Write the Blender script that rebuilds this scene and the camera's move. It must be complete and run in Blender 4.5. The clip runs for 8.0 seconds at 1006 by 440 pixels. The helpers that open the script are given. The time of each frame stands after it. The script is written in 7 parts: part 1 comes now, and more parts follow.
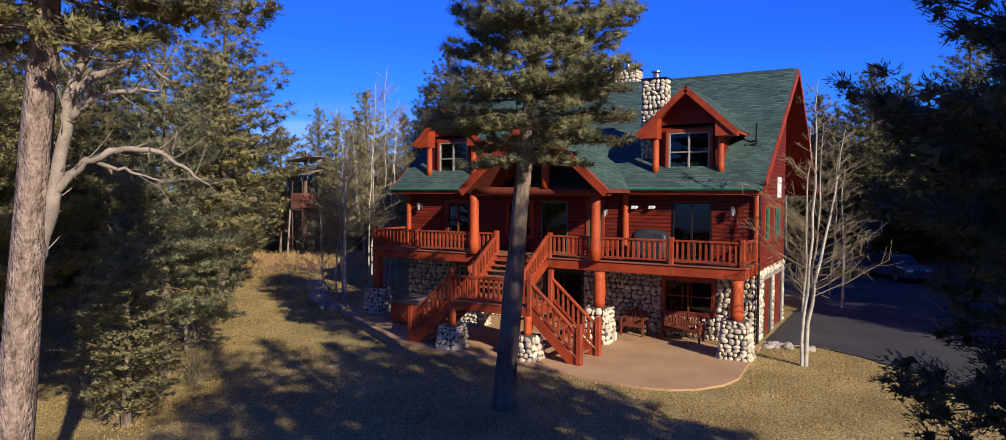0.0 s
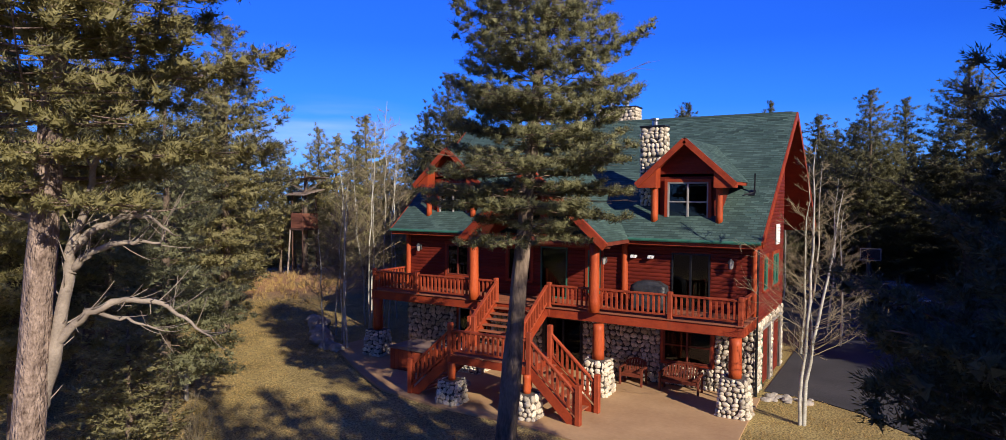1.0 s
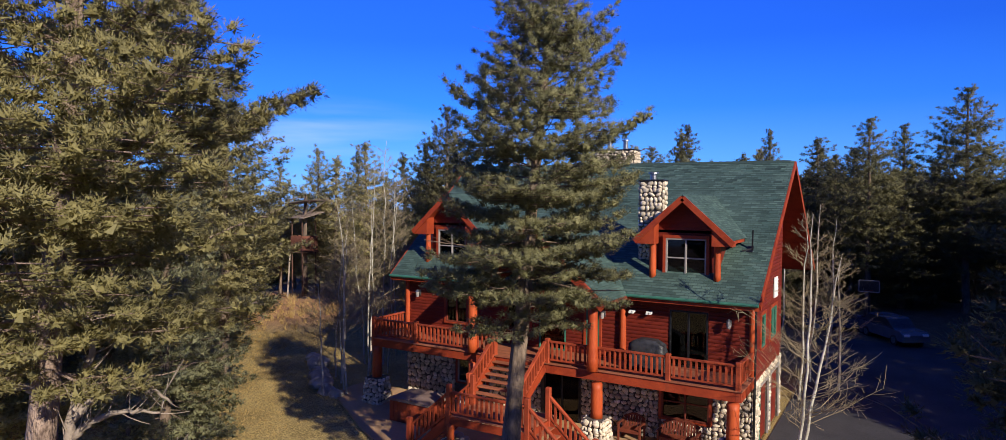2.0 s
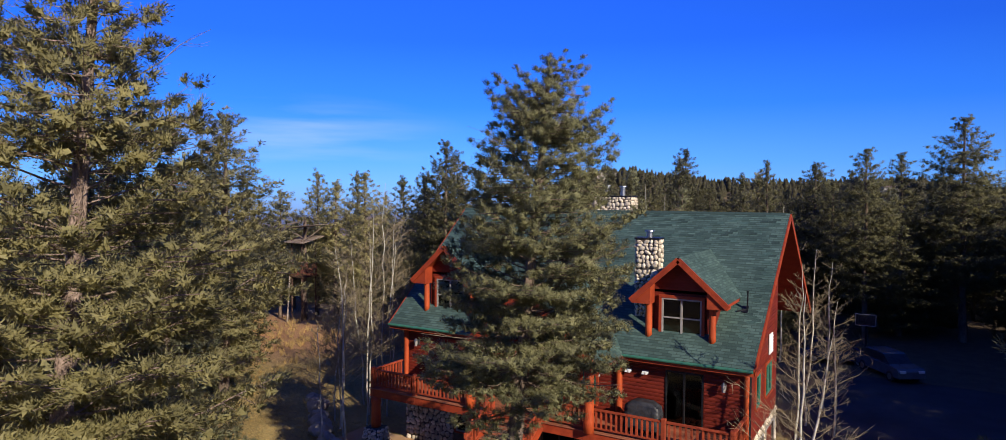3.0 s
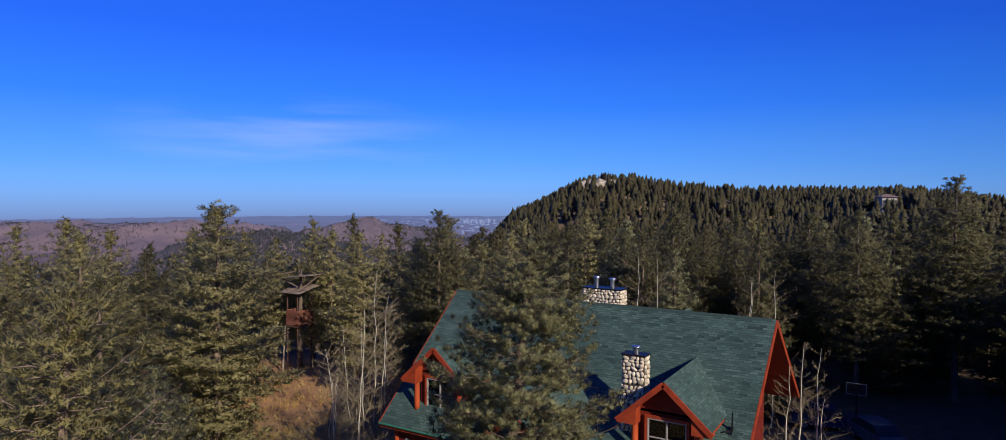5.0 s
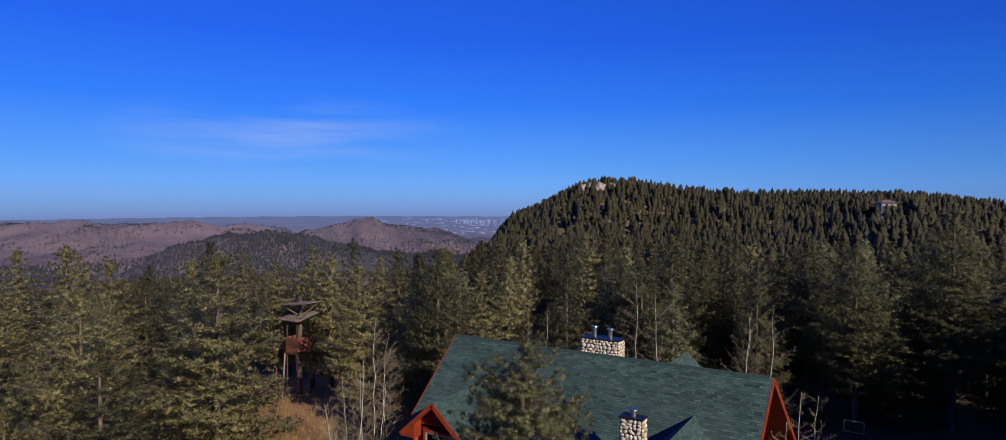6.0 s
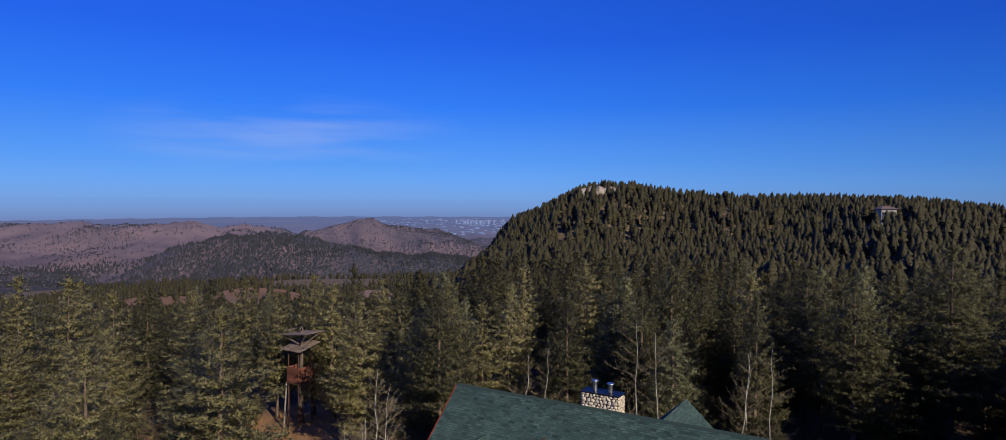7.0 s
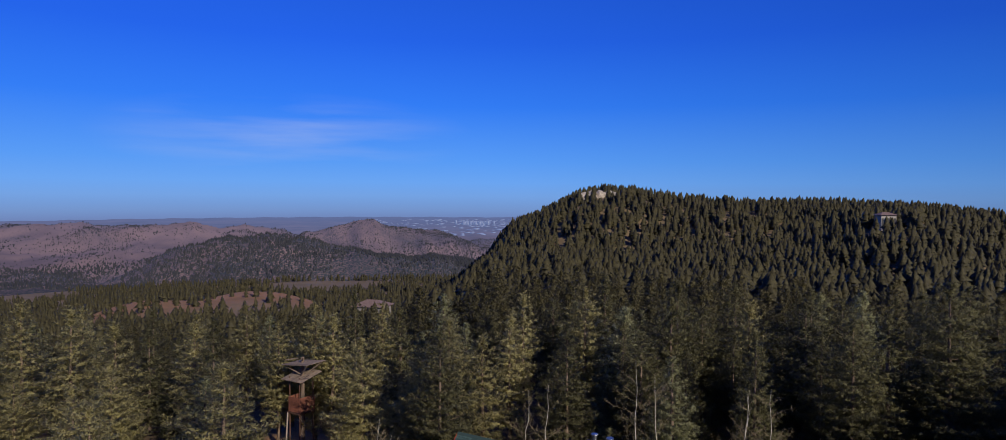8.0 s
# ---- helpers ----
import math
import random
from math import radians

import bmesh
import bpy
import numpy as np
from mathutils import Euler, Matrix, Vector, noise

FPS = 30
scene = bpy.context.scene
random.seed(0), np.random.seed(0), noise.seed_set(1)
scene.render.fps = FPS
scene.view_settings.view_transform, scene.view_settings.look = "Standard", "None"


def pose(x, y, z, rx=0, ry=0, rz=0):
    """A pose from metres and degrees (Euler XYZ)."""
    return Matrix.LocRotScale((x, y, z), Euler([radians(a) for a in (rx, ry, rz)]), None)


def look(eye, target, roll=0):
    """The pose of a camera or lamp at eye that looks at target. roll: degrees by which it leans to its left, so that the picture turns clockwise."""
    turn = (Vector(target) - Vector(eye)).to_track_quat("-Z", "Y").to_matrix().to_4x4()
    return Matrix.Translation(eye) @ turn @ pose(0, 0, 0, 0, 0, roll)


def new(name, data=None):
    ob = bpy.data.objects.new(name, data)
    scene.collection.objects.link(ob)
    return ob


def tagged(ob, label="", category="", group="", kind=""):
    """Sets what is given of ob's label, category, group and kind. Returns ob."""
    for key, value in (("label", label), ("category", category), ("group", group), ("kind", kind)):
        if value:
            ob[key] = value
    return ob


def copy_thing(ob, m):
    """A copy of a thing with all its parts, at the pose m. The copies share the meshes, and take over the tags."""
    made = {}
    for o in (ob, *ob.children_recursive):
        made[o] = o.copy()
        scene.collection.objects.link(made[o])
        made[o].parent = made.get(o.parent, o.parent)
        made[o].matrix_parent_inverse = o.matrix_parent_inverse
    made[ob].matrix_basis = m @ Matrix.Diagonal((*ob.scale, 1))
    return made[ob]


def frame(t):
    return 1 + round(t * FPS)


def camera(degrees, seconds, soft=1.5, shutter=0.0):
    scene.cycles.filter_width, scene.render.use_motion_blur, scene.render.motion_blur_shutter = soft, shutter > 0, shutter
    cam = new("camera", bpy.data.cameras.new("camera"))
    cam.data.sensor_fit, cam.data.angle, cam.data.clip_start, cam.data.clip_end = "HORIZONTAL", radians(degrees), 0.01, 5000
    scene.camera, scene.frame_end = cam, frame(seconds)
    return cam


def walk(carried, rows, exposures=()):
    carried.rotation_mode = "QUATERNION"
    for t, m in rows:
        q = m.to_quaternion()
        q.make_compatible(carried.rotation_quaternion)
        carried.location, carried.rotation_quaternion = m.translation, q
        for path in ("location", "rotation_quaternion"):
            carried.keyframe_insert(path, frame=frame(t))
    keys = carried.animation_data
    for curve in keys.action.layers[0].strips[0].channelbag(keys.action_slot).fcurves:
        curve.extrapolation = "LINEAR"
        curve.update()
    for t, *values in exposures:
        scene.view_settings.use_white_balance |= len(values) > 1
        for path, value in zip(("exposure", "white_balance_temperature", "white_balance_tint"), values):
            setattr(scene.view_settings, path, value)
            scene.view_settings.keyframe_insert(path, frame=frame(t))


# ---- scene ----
cam = camera(73.41, 8.0, soft=0.6)
YAW, PITCH, LEAN = 31.064, -2.000, -0.350
PATH = [
    (0, 0.000, 0.000, 5.130),
    (0.5, 0.008, -0.016, 6.040),
    (1, 0.018, -0.006, 6.974),
    (1.5, 0.023, 0.035, 7.989),
    (3, 0.210, -0.091, 11.357),
    (3.5, 0.318, -0.047, 12.526),
    (4, 0.427, 0.022, 13.716),
    (4.5, 0.555, 0.066, 14.848),
    (6, 0.736, 0.057, 18.577),
    (6.5, 0.737, -0.030, 19.996),
    (7, 0.767, -0.125, 21.420),
    (7.5, 0.801, -0.213, 22.878),
    (8, 0.830, -0.317, 24.311),
]
walk(cam, [(t, pose(x, y, z, 90 + PITCH, LEAN, YAW)) for t, x, y, z in PATH],
     exposures=((0.0, 0.57), (1.5, 0.58), (3.0, 0.50), (4.0, 0.35), (4.7, 0.20), (6.0, -0.05), (8.0, -0.12)))

# ---- world, sun ----
SUN_DIR = Vector((0.885, -0.465, 0.495)).normalized()      # towards the sun
world = bpy.data.worlds.new("sky")
scene.world = world
world.use_nodes = True
wn, wl = world.node_tree.nodes, world.node_tree.links
wn.clear()
w_out = wn.new("ShaderNodeOutputWorld")
w_bg = wn.new("ShaderNodeBackground")
w_sky = wn.new("ShaderNodeTexSky")
w_sky.sky_type = "NISHITA"
w_sky.sun_disc = False
w_sky.sun_elevation = math.asin(SUN_DIR.z)
w_sky.sun_rotation = math.atan2(SUN_DIR.x, SUN_DIR.y)
w_sky.altitude = 2400
w_sky.air_density, w_sky.dust_density, w_sky.ozone_density = 1.0, 0.3, 3.0
w_bg.inputs["Strength"].default_value = 0.09
# the clear mountain air deepens the sky's blue towards the zenith; a few thin streaks of cirrus
w_tc = wn.new("ShaderNodeTexCoord")
w_sep = wn.new("ShaderNodeSeparateXYZ")
wl.new(w_tc.outputs["Generated"], w_sep.inputs[0])
w_ramp = wn.new("ShaderNodeValToRGB")
stops = ((0.0, (0.145, 0.22, 0.49)), (0.014, (0.165, 0.30, 0.64)), (0.035, (0.160, 0.37, 0.83)), (0.055, (0.135, 0.385, 0.95)), (0.085, (0.090, 0.34, 0.99)), (0.165, (0.026, 0.212, 1.0)), (0.255, (0.013, 0.131, 0.90)), (0.435, (0.010, 0.083, 0.66)), (1.0, (0.008, 0.05, 0.40)))
er = w_ramp.color_ramp
er.elements[0].position, er.elements[0].color = 0.0, (*stops[0][1], 1)
er.elements[1].position, er.elements[1].color = 1.0, (*stops[-1][1], 1)
for p, c in stops[1:-1]:
    er.elements.new(p).color = (*c, 1)
w_lift = wn.new("ShaderNodeMath")
w_lift.operation = "ADD"
w_lift.inputs[1].default_value = 0.035
wl.new(w_sep.outputs["Z"], w_lift.inputs[0])
wl.new(w_lift.outputs[0], w_ramp.inputs[0])
w_map = wn.new("ShaderNodeMapping")
w_map.inputs["Scale"].default_value = (1.6, 1.6, 16.0)
w_map.inputs["Location"].default_value = (0.35, 0.1, 1.74)
wl.new(w_tc.outputs["Generated"], w_map.inputs["Vector"])
w_noise = wn.new("ShaderNodeTexNoise")
w_noise.inputs["Scale"].default_value, w_noise.inputs["Detail"].default_value = 1.6, 6
wl.new(w_map.outputs[0], w_noise.inputs["Vector"])
w_mr = wn.new("ShaderNodeMapRange")
w_mr.inputs["From Min"].default_value, w_mr.inputs["From Max"].default_value = 0.45, 0.75
w_mr.inputs["To Max"].default_value = 0.55
wl.new(w_noise.outputs["Fac"], w_mr.inputs["Value"])
w_cloud = wn.new("ShaderNodeMix")
w_cloud.data_type = "RGBA"
w_flat = wn.new("ShaderNodeMapping")
w_flat.inputs["Scale"].default_value = (1.0, 1.0, 4.2)
wl.new(w_tc.outputs["Generated"], w_flat.inputs["Vector"])
w_spot = wn.new("ShaderNodeVectorMath")
w_spot.operation = "DISTANCE"
w_spot.inputs[1].default_value = (-0.745, 0.66, 0.085 * 4.2)
wl.new(w_flat.outputs[0], w_spot.inputs[0])
w_near = wn.new("ShaderNodeMapRange")
w_near.inputs["From Min"].default_value, w_near.inputs["From Max"].default_value = 0.26, 0.06
wl.new(w_spot.outputs["Value"], w_near.inputs["Value"])
w_thin = wn.new("ShaderNodeMath")
w_thin.operation = "MULTIPLY"
wl.new(w_mr.outputs[0], w_thin.inputs[0])
wl.new(w_near.outputs[0], w_thin.inputs[1])
wl.new(w_thin.outputs[0], w_cloud.inputs["Factor"])
wl.new(w_ramp.outputs[0], w_cloud.inputs[6])
w_cloud.inputs[7].default_value = (0.42, 0.52, 0.85, 1)
# the sky is deepest at right angles to the sun
w_dot = wn.new("ShaderNodeVectorMath")
w_dot.operation = "DOT_PRODUCT"
w_dot.inputs[1].default_value = SUN_DIR
wl.new(w_tc.outputs["Generated"], w_dot.inputs[0])
w_deep = wn.new("ShaderNodeMapRange")
w_deep.inputs["From Min"].default_value, w_deep.inputs["From Max"].default_value = -0.75, -0.1
w_deep.inputs["To Min"].default_value, w_deep.inputs["To Max"].default_value = 11.2, 6.7
wl.new(w_dot.outputs["Value"], w_deep.inputs["Value"])
w_scale = wn.new("ShaderNodeVectorMath")
w_scale.operation = "SCALE"
wl.new(w_deep.outputs[0], w_scale.inputs["Scale"])
wl.new(w_cloud.outputs[2], w_scale.inputs[0])
w_mix = wn.new("ShaderNodeMix")
w_mix.data_type = "RGBA"
w_mix.inputs["Factor"].default_value = 0.96
wl.new(w_sky.outputs[0], w_mix.inputs[6])
wl.new(w_scale.outputs[0], w_mix.inputs[7])
wl.new(w_mix.outputs[2], w_bg.inputs["Color"])
wl.new(w_bg.outputs[0], w_out.inputs["Surface"])

sun_data = bpy.data.lights.new("sun", "SUN")
sun_data.energy, sun_data.angle, sun_data.color = 4.5, radians(0.53), (1.0, 0.905, 0.75)
sun = new("sun", sun_data)
sun.matrix_world = look(SUN_DIR * 100, (0, 0, 0))


# ---- materials ----
def material(name, dark, light, scale=4.0, rough=0.8, bump=0.3, bump_scale=None, fine=None, metal=0.0,
             rand=0.0, island=False, stretch=(1, 1, 1), spec=0.3, coord="Object", relief=0.02):
    """Two-scale noise between two colours, with relief; rand varies the value piece by piece."""
    m = bpy.data.materials.new(name)
    m.use_nodes = True
    n, l = m.node_tree.nodes, m.node_tree.links
    b = n["Principled BSDF"]
    tc = n.new("ShaderNodeTexCoord")
    mp = n.new("ShaderNodeMapping")
    mp.inputs["Scale"].default_value = stretch
    l.new(tc.outputs[coord], mp.inputs["Vector"])
    big = n.new("ShaderNodeTexNoise")
    big.inputs["Scale"].default_value, big.inputs["Detail"].default_value = scale, 4.0
    l.new(mp.outputs[0], big.inputs["Vector"])
    small = n.new("ShaderNodeTexNoise")
    small.inputs["Scale"].default_value, small.inputs["Detail"].default_value = fine or scale * 7, 3.0
    l.new(mp.outputs[0], small.inputs["Vector"])
    mix = n.new("ShaderNodeMath")
    mix.operation = "MULTIPLY_ADD"
    l.new(small.outputs["Fac"], mix.inputs[0])
    mix.inputs[1].default_value = 0.6
    add = n.new("ShaderNodeMath")
    add.operation = "MULTIPLY_ADD"
    l.new(big.outputs["Fac"], add.inputs[0])
    add.inputs[1].default_value, add.inputs[2].default_value = 1.2, -0.4
    l.new(add.outputs[0], mix.inputs[2])
    ramp = n.new("ShaderNodeValToRGB")
    ramp.color_ramp.elements[0].color, ramp.color_ramp.elements[1].color = (*dark, 1), (*light, 1)
    ramp.color_ramp.elements[0].position, ramp.color_ramp.elements[1].position = 0.2, 0.85
    l.new(mix.outputs[0], ramp.inputs[0])
    colour = ramp.outputs[0]
    if rand:
        src = n.new("ShaderNodeNewGeometry").outputs["Random Per Island"] if island else n.new("ShaderNodeObjectInfo").outputs["Random"]
        mr = n.new("ShaderNodeMapRange")
        mr.inputs["To Min"].default_value, mr.inputs["To Max"].default_value = 1 - rand, 1 + rand
        l.new(src, mr.inputs["Value"])
        hsv = n.new("ShaderNodeHueSaturation")
        l.new(mr.outputs[0], hsv.inputs["Value"])
        l.new(colour, hsv.inputs["Color"])
        colour = hsv.outputs[0]
    l.new(colour, b.inputs["Base Color"])
    b.inputs["Roughness"].default_value = rough
    b.inputs["Metallic"].default_value = metal
    b.inputs["Specular IOR Level"].default_value = spec
    if bump:
        bp = n.new("ShaderNodeBump")
        bp.inputs["Strength"].default_value, bp.inputs["Distance"].default_value = bump, relief
        tex = small
        if bump_scale:
            tex = n.new("ShaderNodeTexNoise")
            tex.inputs["Scale"].default_value = bump_scale
            l.new(mp.outputs[0], tex.inputs["Vector"])
        l.new(tex.outputs["Fac"], bp.inputs["Height"])
        l.new(bp.outputs[0], b.inputs["Normal"])
    return m


def foliage(name, dark, light, rand=0.2):
    """Needles: each small spray has its own value, some light passes through."""
    m = bpy.data.materials.new(name)
    m.use_nodes = True
    n, l = m.node_tree.nodes, m.node_tree.links
    b = n["Principled BSDF"]
    tc = n.new("ShaderNodeTexCoord")
    noise_tex = n.new("ShaderNodeTexNoise")
    noise_tex.inputs["Scale"].default_value = 1.9
    l.new(tc.outputs["Object"], noise_tex.inputs["Vector"])
    geo = n.new("ShaderNodeNewGeometry")
    info = n.new("ShaderNodeObjectInfo")
    a = n.new("ShaderNodeMath")
    a.operation = "MULTIPLY_ADD"
    l.new(geo.outputs["Random Per Island"], a.inputs[0])
    a.inputs[1].default_value = 0.30
    l.new(noise_tex.outputs["Fac"], a.inputs[2])
    ramp = n.new("ShaderNodeValToRGB")
    ramp.color_ramp.elements[0].color, ramp.color_ramp.elements[1].color = (*dark, 1), (*light, 1)
    ramp.color_ramp.elements[0].position, ramp.color_ramp.elements[1].position = 0.25, 1.0
    l.new(a.outputs[0], ramp.inputs[0])
    mr = n.new("ShaderNodeMapRange")
    mr.inputs["To Min"].default_value, mr.inputs["To Max"].default_value = 1 - rand, 1 + rand
    l.new(info.outputs["Random"], mr.inputs["Value"])
    hsv = n.new("ShaderNodeHueSaturation")
    l.new(mr.outputs[0], hsv.inputs["Value"])
    l.new(ramp.outputs[0], hsv.inputs["Color"])
    l.new(hsv.outputs[0], b.inputs["Base Color"])
    b.inputs["Roughness"].default_value = 0.65
    b.inputs["Specular IOR Level"].default_value = 0.25
    through_leaf = n.new("ShaderNodeBsdfTranslucent")
    dim = n.new("ShaderNodeHueSaturation")
    dim.inputs["Value"].default_value = 0.9
    l.new(hsv.outputs[0], dim.inputs["Color"])
    l.new(dim.outputs[0], through_leaf.inputs["Color"])
    both = n.new("ShaderNodeAddShader")
    l.new(b.outputs[0], both.inputs[0])
    l.new(through_leaf.outputs[0], both.inputs[1])
    l.new(both.outputs[0], n["Material Output"].inputs["Surface"])
    return m


M_LOG = material("red_stained_log", (0.27, 0.038, 0.011), (0.52, 0.096, 0.024), 3, 0.55, 0.35, 14, stretch=(1, 1, 0.25))
M_SIDING = material("red_stained_siding", (0.095, 0.0095, 0.005), (0.185, 0.022, 0.009), 2.5, 0.6, 0.3, 18, stretch=(0.3, 1, 1), rand=0.12, island=True)
M_TRIM = material("red_painted_trim", (0.20, 0.026, 0.010), (0.36, 0.056, 0.017), 2, 0.55, 0.2, 20)
M_RAIL = material("red_stained_rail_wood", (0.21, 0.032, 0.012), (0.38, 0.068, 0.025), 3, 0.6, 0.3, 22, rand=0.15)
M_DECK = material("worn_deck_boards", (0.20, 0.06, 0.03), (0.34, 0.12, 0.06), 3, 0.75, 0.3, 20, rand=0.15, stretch=(0.2, 1, 1))
M_DARKWOOD = material("dark_stained_timber", (0.10, 0.02, 0.012), (0.20, 0.04, 0.02), 3, 0.7, 0.3, 16)
M_STONE = material("river_stone", (0.32, 0.26, 0.19), (0.80, 0.69, 0.54), 3.0, 0.85, 0.4, 25, rand=0.4)
M_MORTAR = material("mortar", (0.06, 0.05, 0.042), (0.13, 0.11, 0.095), 6, 0.95, 0.5, 40)
M_BENCH = material("weathered_red_bench_wood", (0.10, 0.022, 0.012), (0.20, 0.045, 0.022), 4, 0.65, 0.3, 20, rand=0.2)
M_CONCRETE = material("tan_concrete", (0.35, 0.205, 0.105), (0.47, 0.295, 0.155), 0.8, 0.9, 0.12, 40, fine=9)
M_ASPHALT = material("worn_asphalt", (0.032, 0.030, 0.031), (0.066, 0.062, 0.063), 0.5, 0.85, 0.3, 60, fine=14)
M_FRAME = material("taupe_window_frame", (0.22, 0.20, 0.19), (0.34, 0.31, 0.29), 4, 0.5, 0.05)
M_GREENTRIM = material("green_painted_trim", (0.03, 0.11, 0.075), (0.05, 0.17, 0.12), 4, 0.5, 0.1)
M_DARKMETAL = material("dark_metal", (0.02, 0.02, 0.024), (0.06, 0.06, 0.065), 8, 0.45, 0.1, metal=0.8)
M_GALV = material("galvanised_metal", (0.20, 0.21, 0.23), (0.42, 0.43, 0.45), 8, 0.35, 0.05, metal=0.9)
M_WHITE = material("white_plastic", (0.70, 0.70, 0.68), (0.82, 0.82, 0.80), 6, 0.5, 0.05)
# room surfaces coloured near-black in place of indoor shade
M_INTERIOR = material("blackened_interior", (0.012, 0.010, 0.009), (0.03, 0.025, 0.02), 1, 0.9, 0.0)
M_CURTAIN = material("pale_blind", (0.40, 0.40, 0.38), (0.55, 0.54, 0.50), 5, 0.9, 0.1)
M_COVER = material("brown_vinyl_cover", (0.14, 0.09, 0.075), (0.24, 0.17, 0.14), 2, 0.6, 0.15, 10)
M_BLACKCOVER = material("black_grill_cover", (0.015, 0.015, 0.018), (0.05, 0.05, 0.055), 5, 0.5, 0.6, 9)
M_ROCK = material("granite_boulder", (0.22, 0.19, 0.16), (0.50, 0.43, 0.36), 0.5, 0.9, 0.6, 4)
M_BARK = material("pine_bark", (0.09, 0.058, 0.045), (0.42, 0.31, 0.25), 11.0, 0.9, 1.0, 30, stretch=(1, 1, 0.5), relief=0.05, fine=45)
M_BARK_DARK = material("dark_pine_bark", (0.048, 0.033, 0.024), (0.27, 0.195, 0.145), 4, 0.9, 1.0, 9, stretch=(1, 1, 0.28), relief=0.06)
M_DEADWOOD = material("grey_dead_wood", (0.17, 0.135, 0.11), (0.38, 0.31, 0.25), 5, 0.9, 0.5, 16)
M_ASPEN = material("aspen_bark", (0.27, 0.245, 0.195), (0.60, 0.565, 0.48), 2.2, 0.8, 0.3, 12, stretch=(1, 1, 1.6))
M_TWIG = material("aspen_twig", (0.17, 0.13, 0.075), (0.36, 0.29, 0.18), 3, 0.9, 0.2)
M_PINE = foliage("olive_pine_needles", (0.105, 0.096, 0.042), (0.270, 0.236, 0.098))
M_OLIVE = foliage("dull_olive_pine_needles", (0.105, 0.096, 0.044), (0.250, 0.220, 0.100))
M_SPRUCE = foliage("grey_green_spruce_needles", (0.080, 0.082, 0.044), (0.200, 0.196, 0.104))
M_DARKPINE = foliage("dark_green_pine_needles", (0.055, 0.056, 0.028), (0.170, 0.160, 0.076))
# needle colour darkened to stand in for shade, chiefly in the right-hand woods
M_FIR = foliage("shade_dark_fir_needles", (0.036, 0.035, 0.018), (0.108, 0.100, 0.046))
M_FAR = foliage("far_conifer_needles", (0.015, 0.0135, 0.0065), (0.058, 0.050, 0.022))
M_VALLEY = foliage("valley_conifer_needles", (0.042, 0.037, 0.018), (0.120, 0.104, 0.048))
# base colour tinted bluish grey to paint in the haze of distance
M_HAZYTREE = foliage("haze_tinted_conifers", (0.020, 0.022, 0.025), (0.043, 0.044, 0.047))
M_OLDPLANK = material("weathered_brown_planks", (0.040, 0.021, 0.014), (0.12, 0.060, 0.043), 5, 0.85, 0.4, 22, rand=0.25)
M_REDPLANK = material("faded_red_planks", (0.10, 0.035, 0.022), (0.22, 0.085, 0.055), 5, 0.85, 0.4, 22, rand=0.25)
M_GREYPLANK = material("silvered_planks", (0.13, 0.095, 0.075), (0.30, 0.23, 0.185), 5, 0.9, 0.4, 22, rand=0.3)
M_TAB = material("green_shingle_tab", (0.018, 0.042, 0.037), (0.068, 0.114, 0.099), 1.5, 0.85, 0.4, 30, fine=24, rand=0.4)
M_CAR_DARK = material("dark_blue_car_paint", (0.02, 0.03, 0.07), (0.03, 0.045, 0.10), 2, 0.25, 0.0, spec=0.6)
M_CAR_GREY = material("grey_car_paint", (0.075, 0.085, 0.105), (0.11, 0.125, 0.15), 2, 0.25, 0.0, spec=0.6)
M_RUBBER = material("black_rubber", (0.015, 0.015, 0.015), (0.03, 0.03, 0.03), 9, 0.8, 0.1)


def glass_material():
    m = bpy.data.materials.new("window_glass")
    m.use_nodes = True
    n, l = m.node_tree.nodes, m.node_tree.links
    n.remove(n["Principled BSDF"])
    clear, gloss, mix, fres = (n.new("ShaderNodeBsdfTransparent"), n.new("ShaderNodeBsdfGlossy"), n.new("ShaderNodeMixShader"), n.new("ShaderNodeFresnel"))
    clear.inputs["Color"].default_value = (0.35, 0.38, 0.40, 1)
    gloss.inputs["Roughness"].default_value = 0.02
    fres.inputs["IOR"].default_value = 1.55
    l.new(fres.outputs[0], mix.inputs[0])
    l.new(clear.outputs[0], mix.inputs[1])
    l.new(gloss.outputs[0], mix.inputs[2])
    l.new(mix.outputs[0], n["Material Output"].inputs["Surface"])
    return m


def shingle_material():
    """Green asphalt shingles: tabs of uneven value in staggered courses."""
    m = material("green_asphalt_shingle", (0.035, 0.066, 0.058), (0.072, 0.120, 0.105), 0.6, 0.85, 0.5, 30, fine=18, coord="UV")
    n, l = m.node_tree.nodes, m.node_tree.links
    b = n["Principled BSDF"]
    base = b.inputs["Base Color"].links[0].from_socket
    uv = n.new("ShaderNodeTexCoord")
    br = n.new("ShaderNodeTexBrick")
    br.inputs["Scale"].default_value = 1.0
    br.inputs["Brick Width"].default_value, br.inputs["Row Height"].default_value = 0.33, 0.145
    br.inputs["Mortar Size"].default_value = 0.012
    br.inputs["Color1"].default_value, br.inputs["Color2"].default_value = (0.62, 0.66, 0.66, 1), (1.32, 1.28, 1.25, 1)
    br.inputs["Mortar"].default_value = (0.6, 0.6, 0.6, 1)
    l.new(uv.outputs["UV"], br.inputs["Vector"])
    mul = n.new("ShaderNodeMix")
    mul.data_type, mul.blend_type = "RGBA", "MULTIPLY"
    mul.inputs["Factor"].default_value = 1.0
    l.new(base, mul.inputs[6])
    l.new(br.outputs["Color"], mul.inputs[7])
    l.new(mul.outputs[2], b.inputs["Base Color"])
    return m


M_GLASS = glass_material()
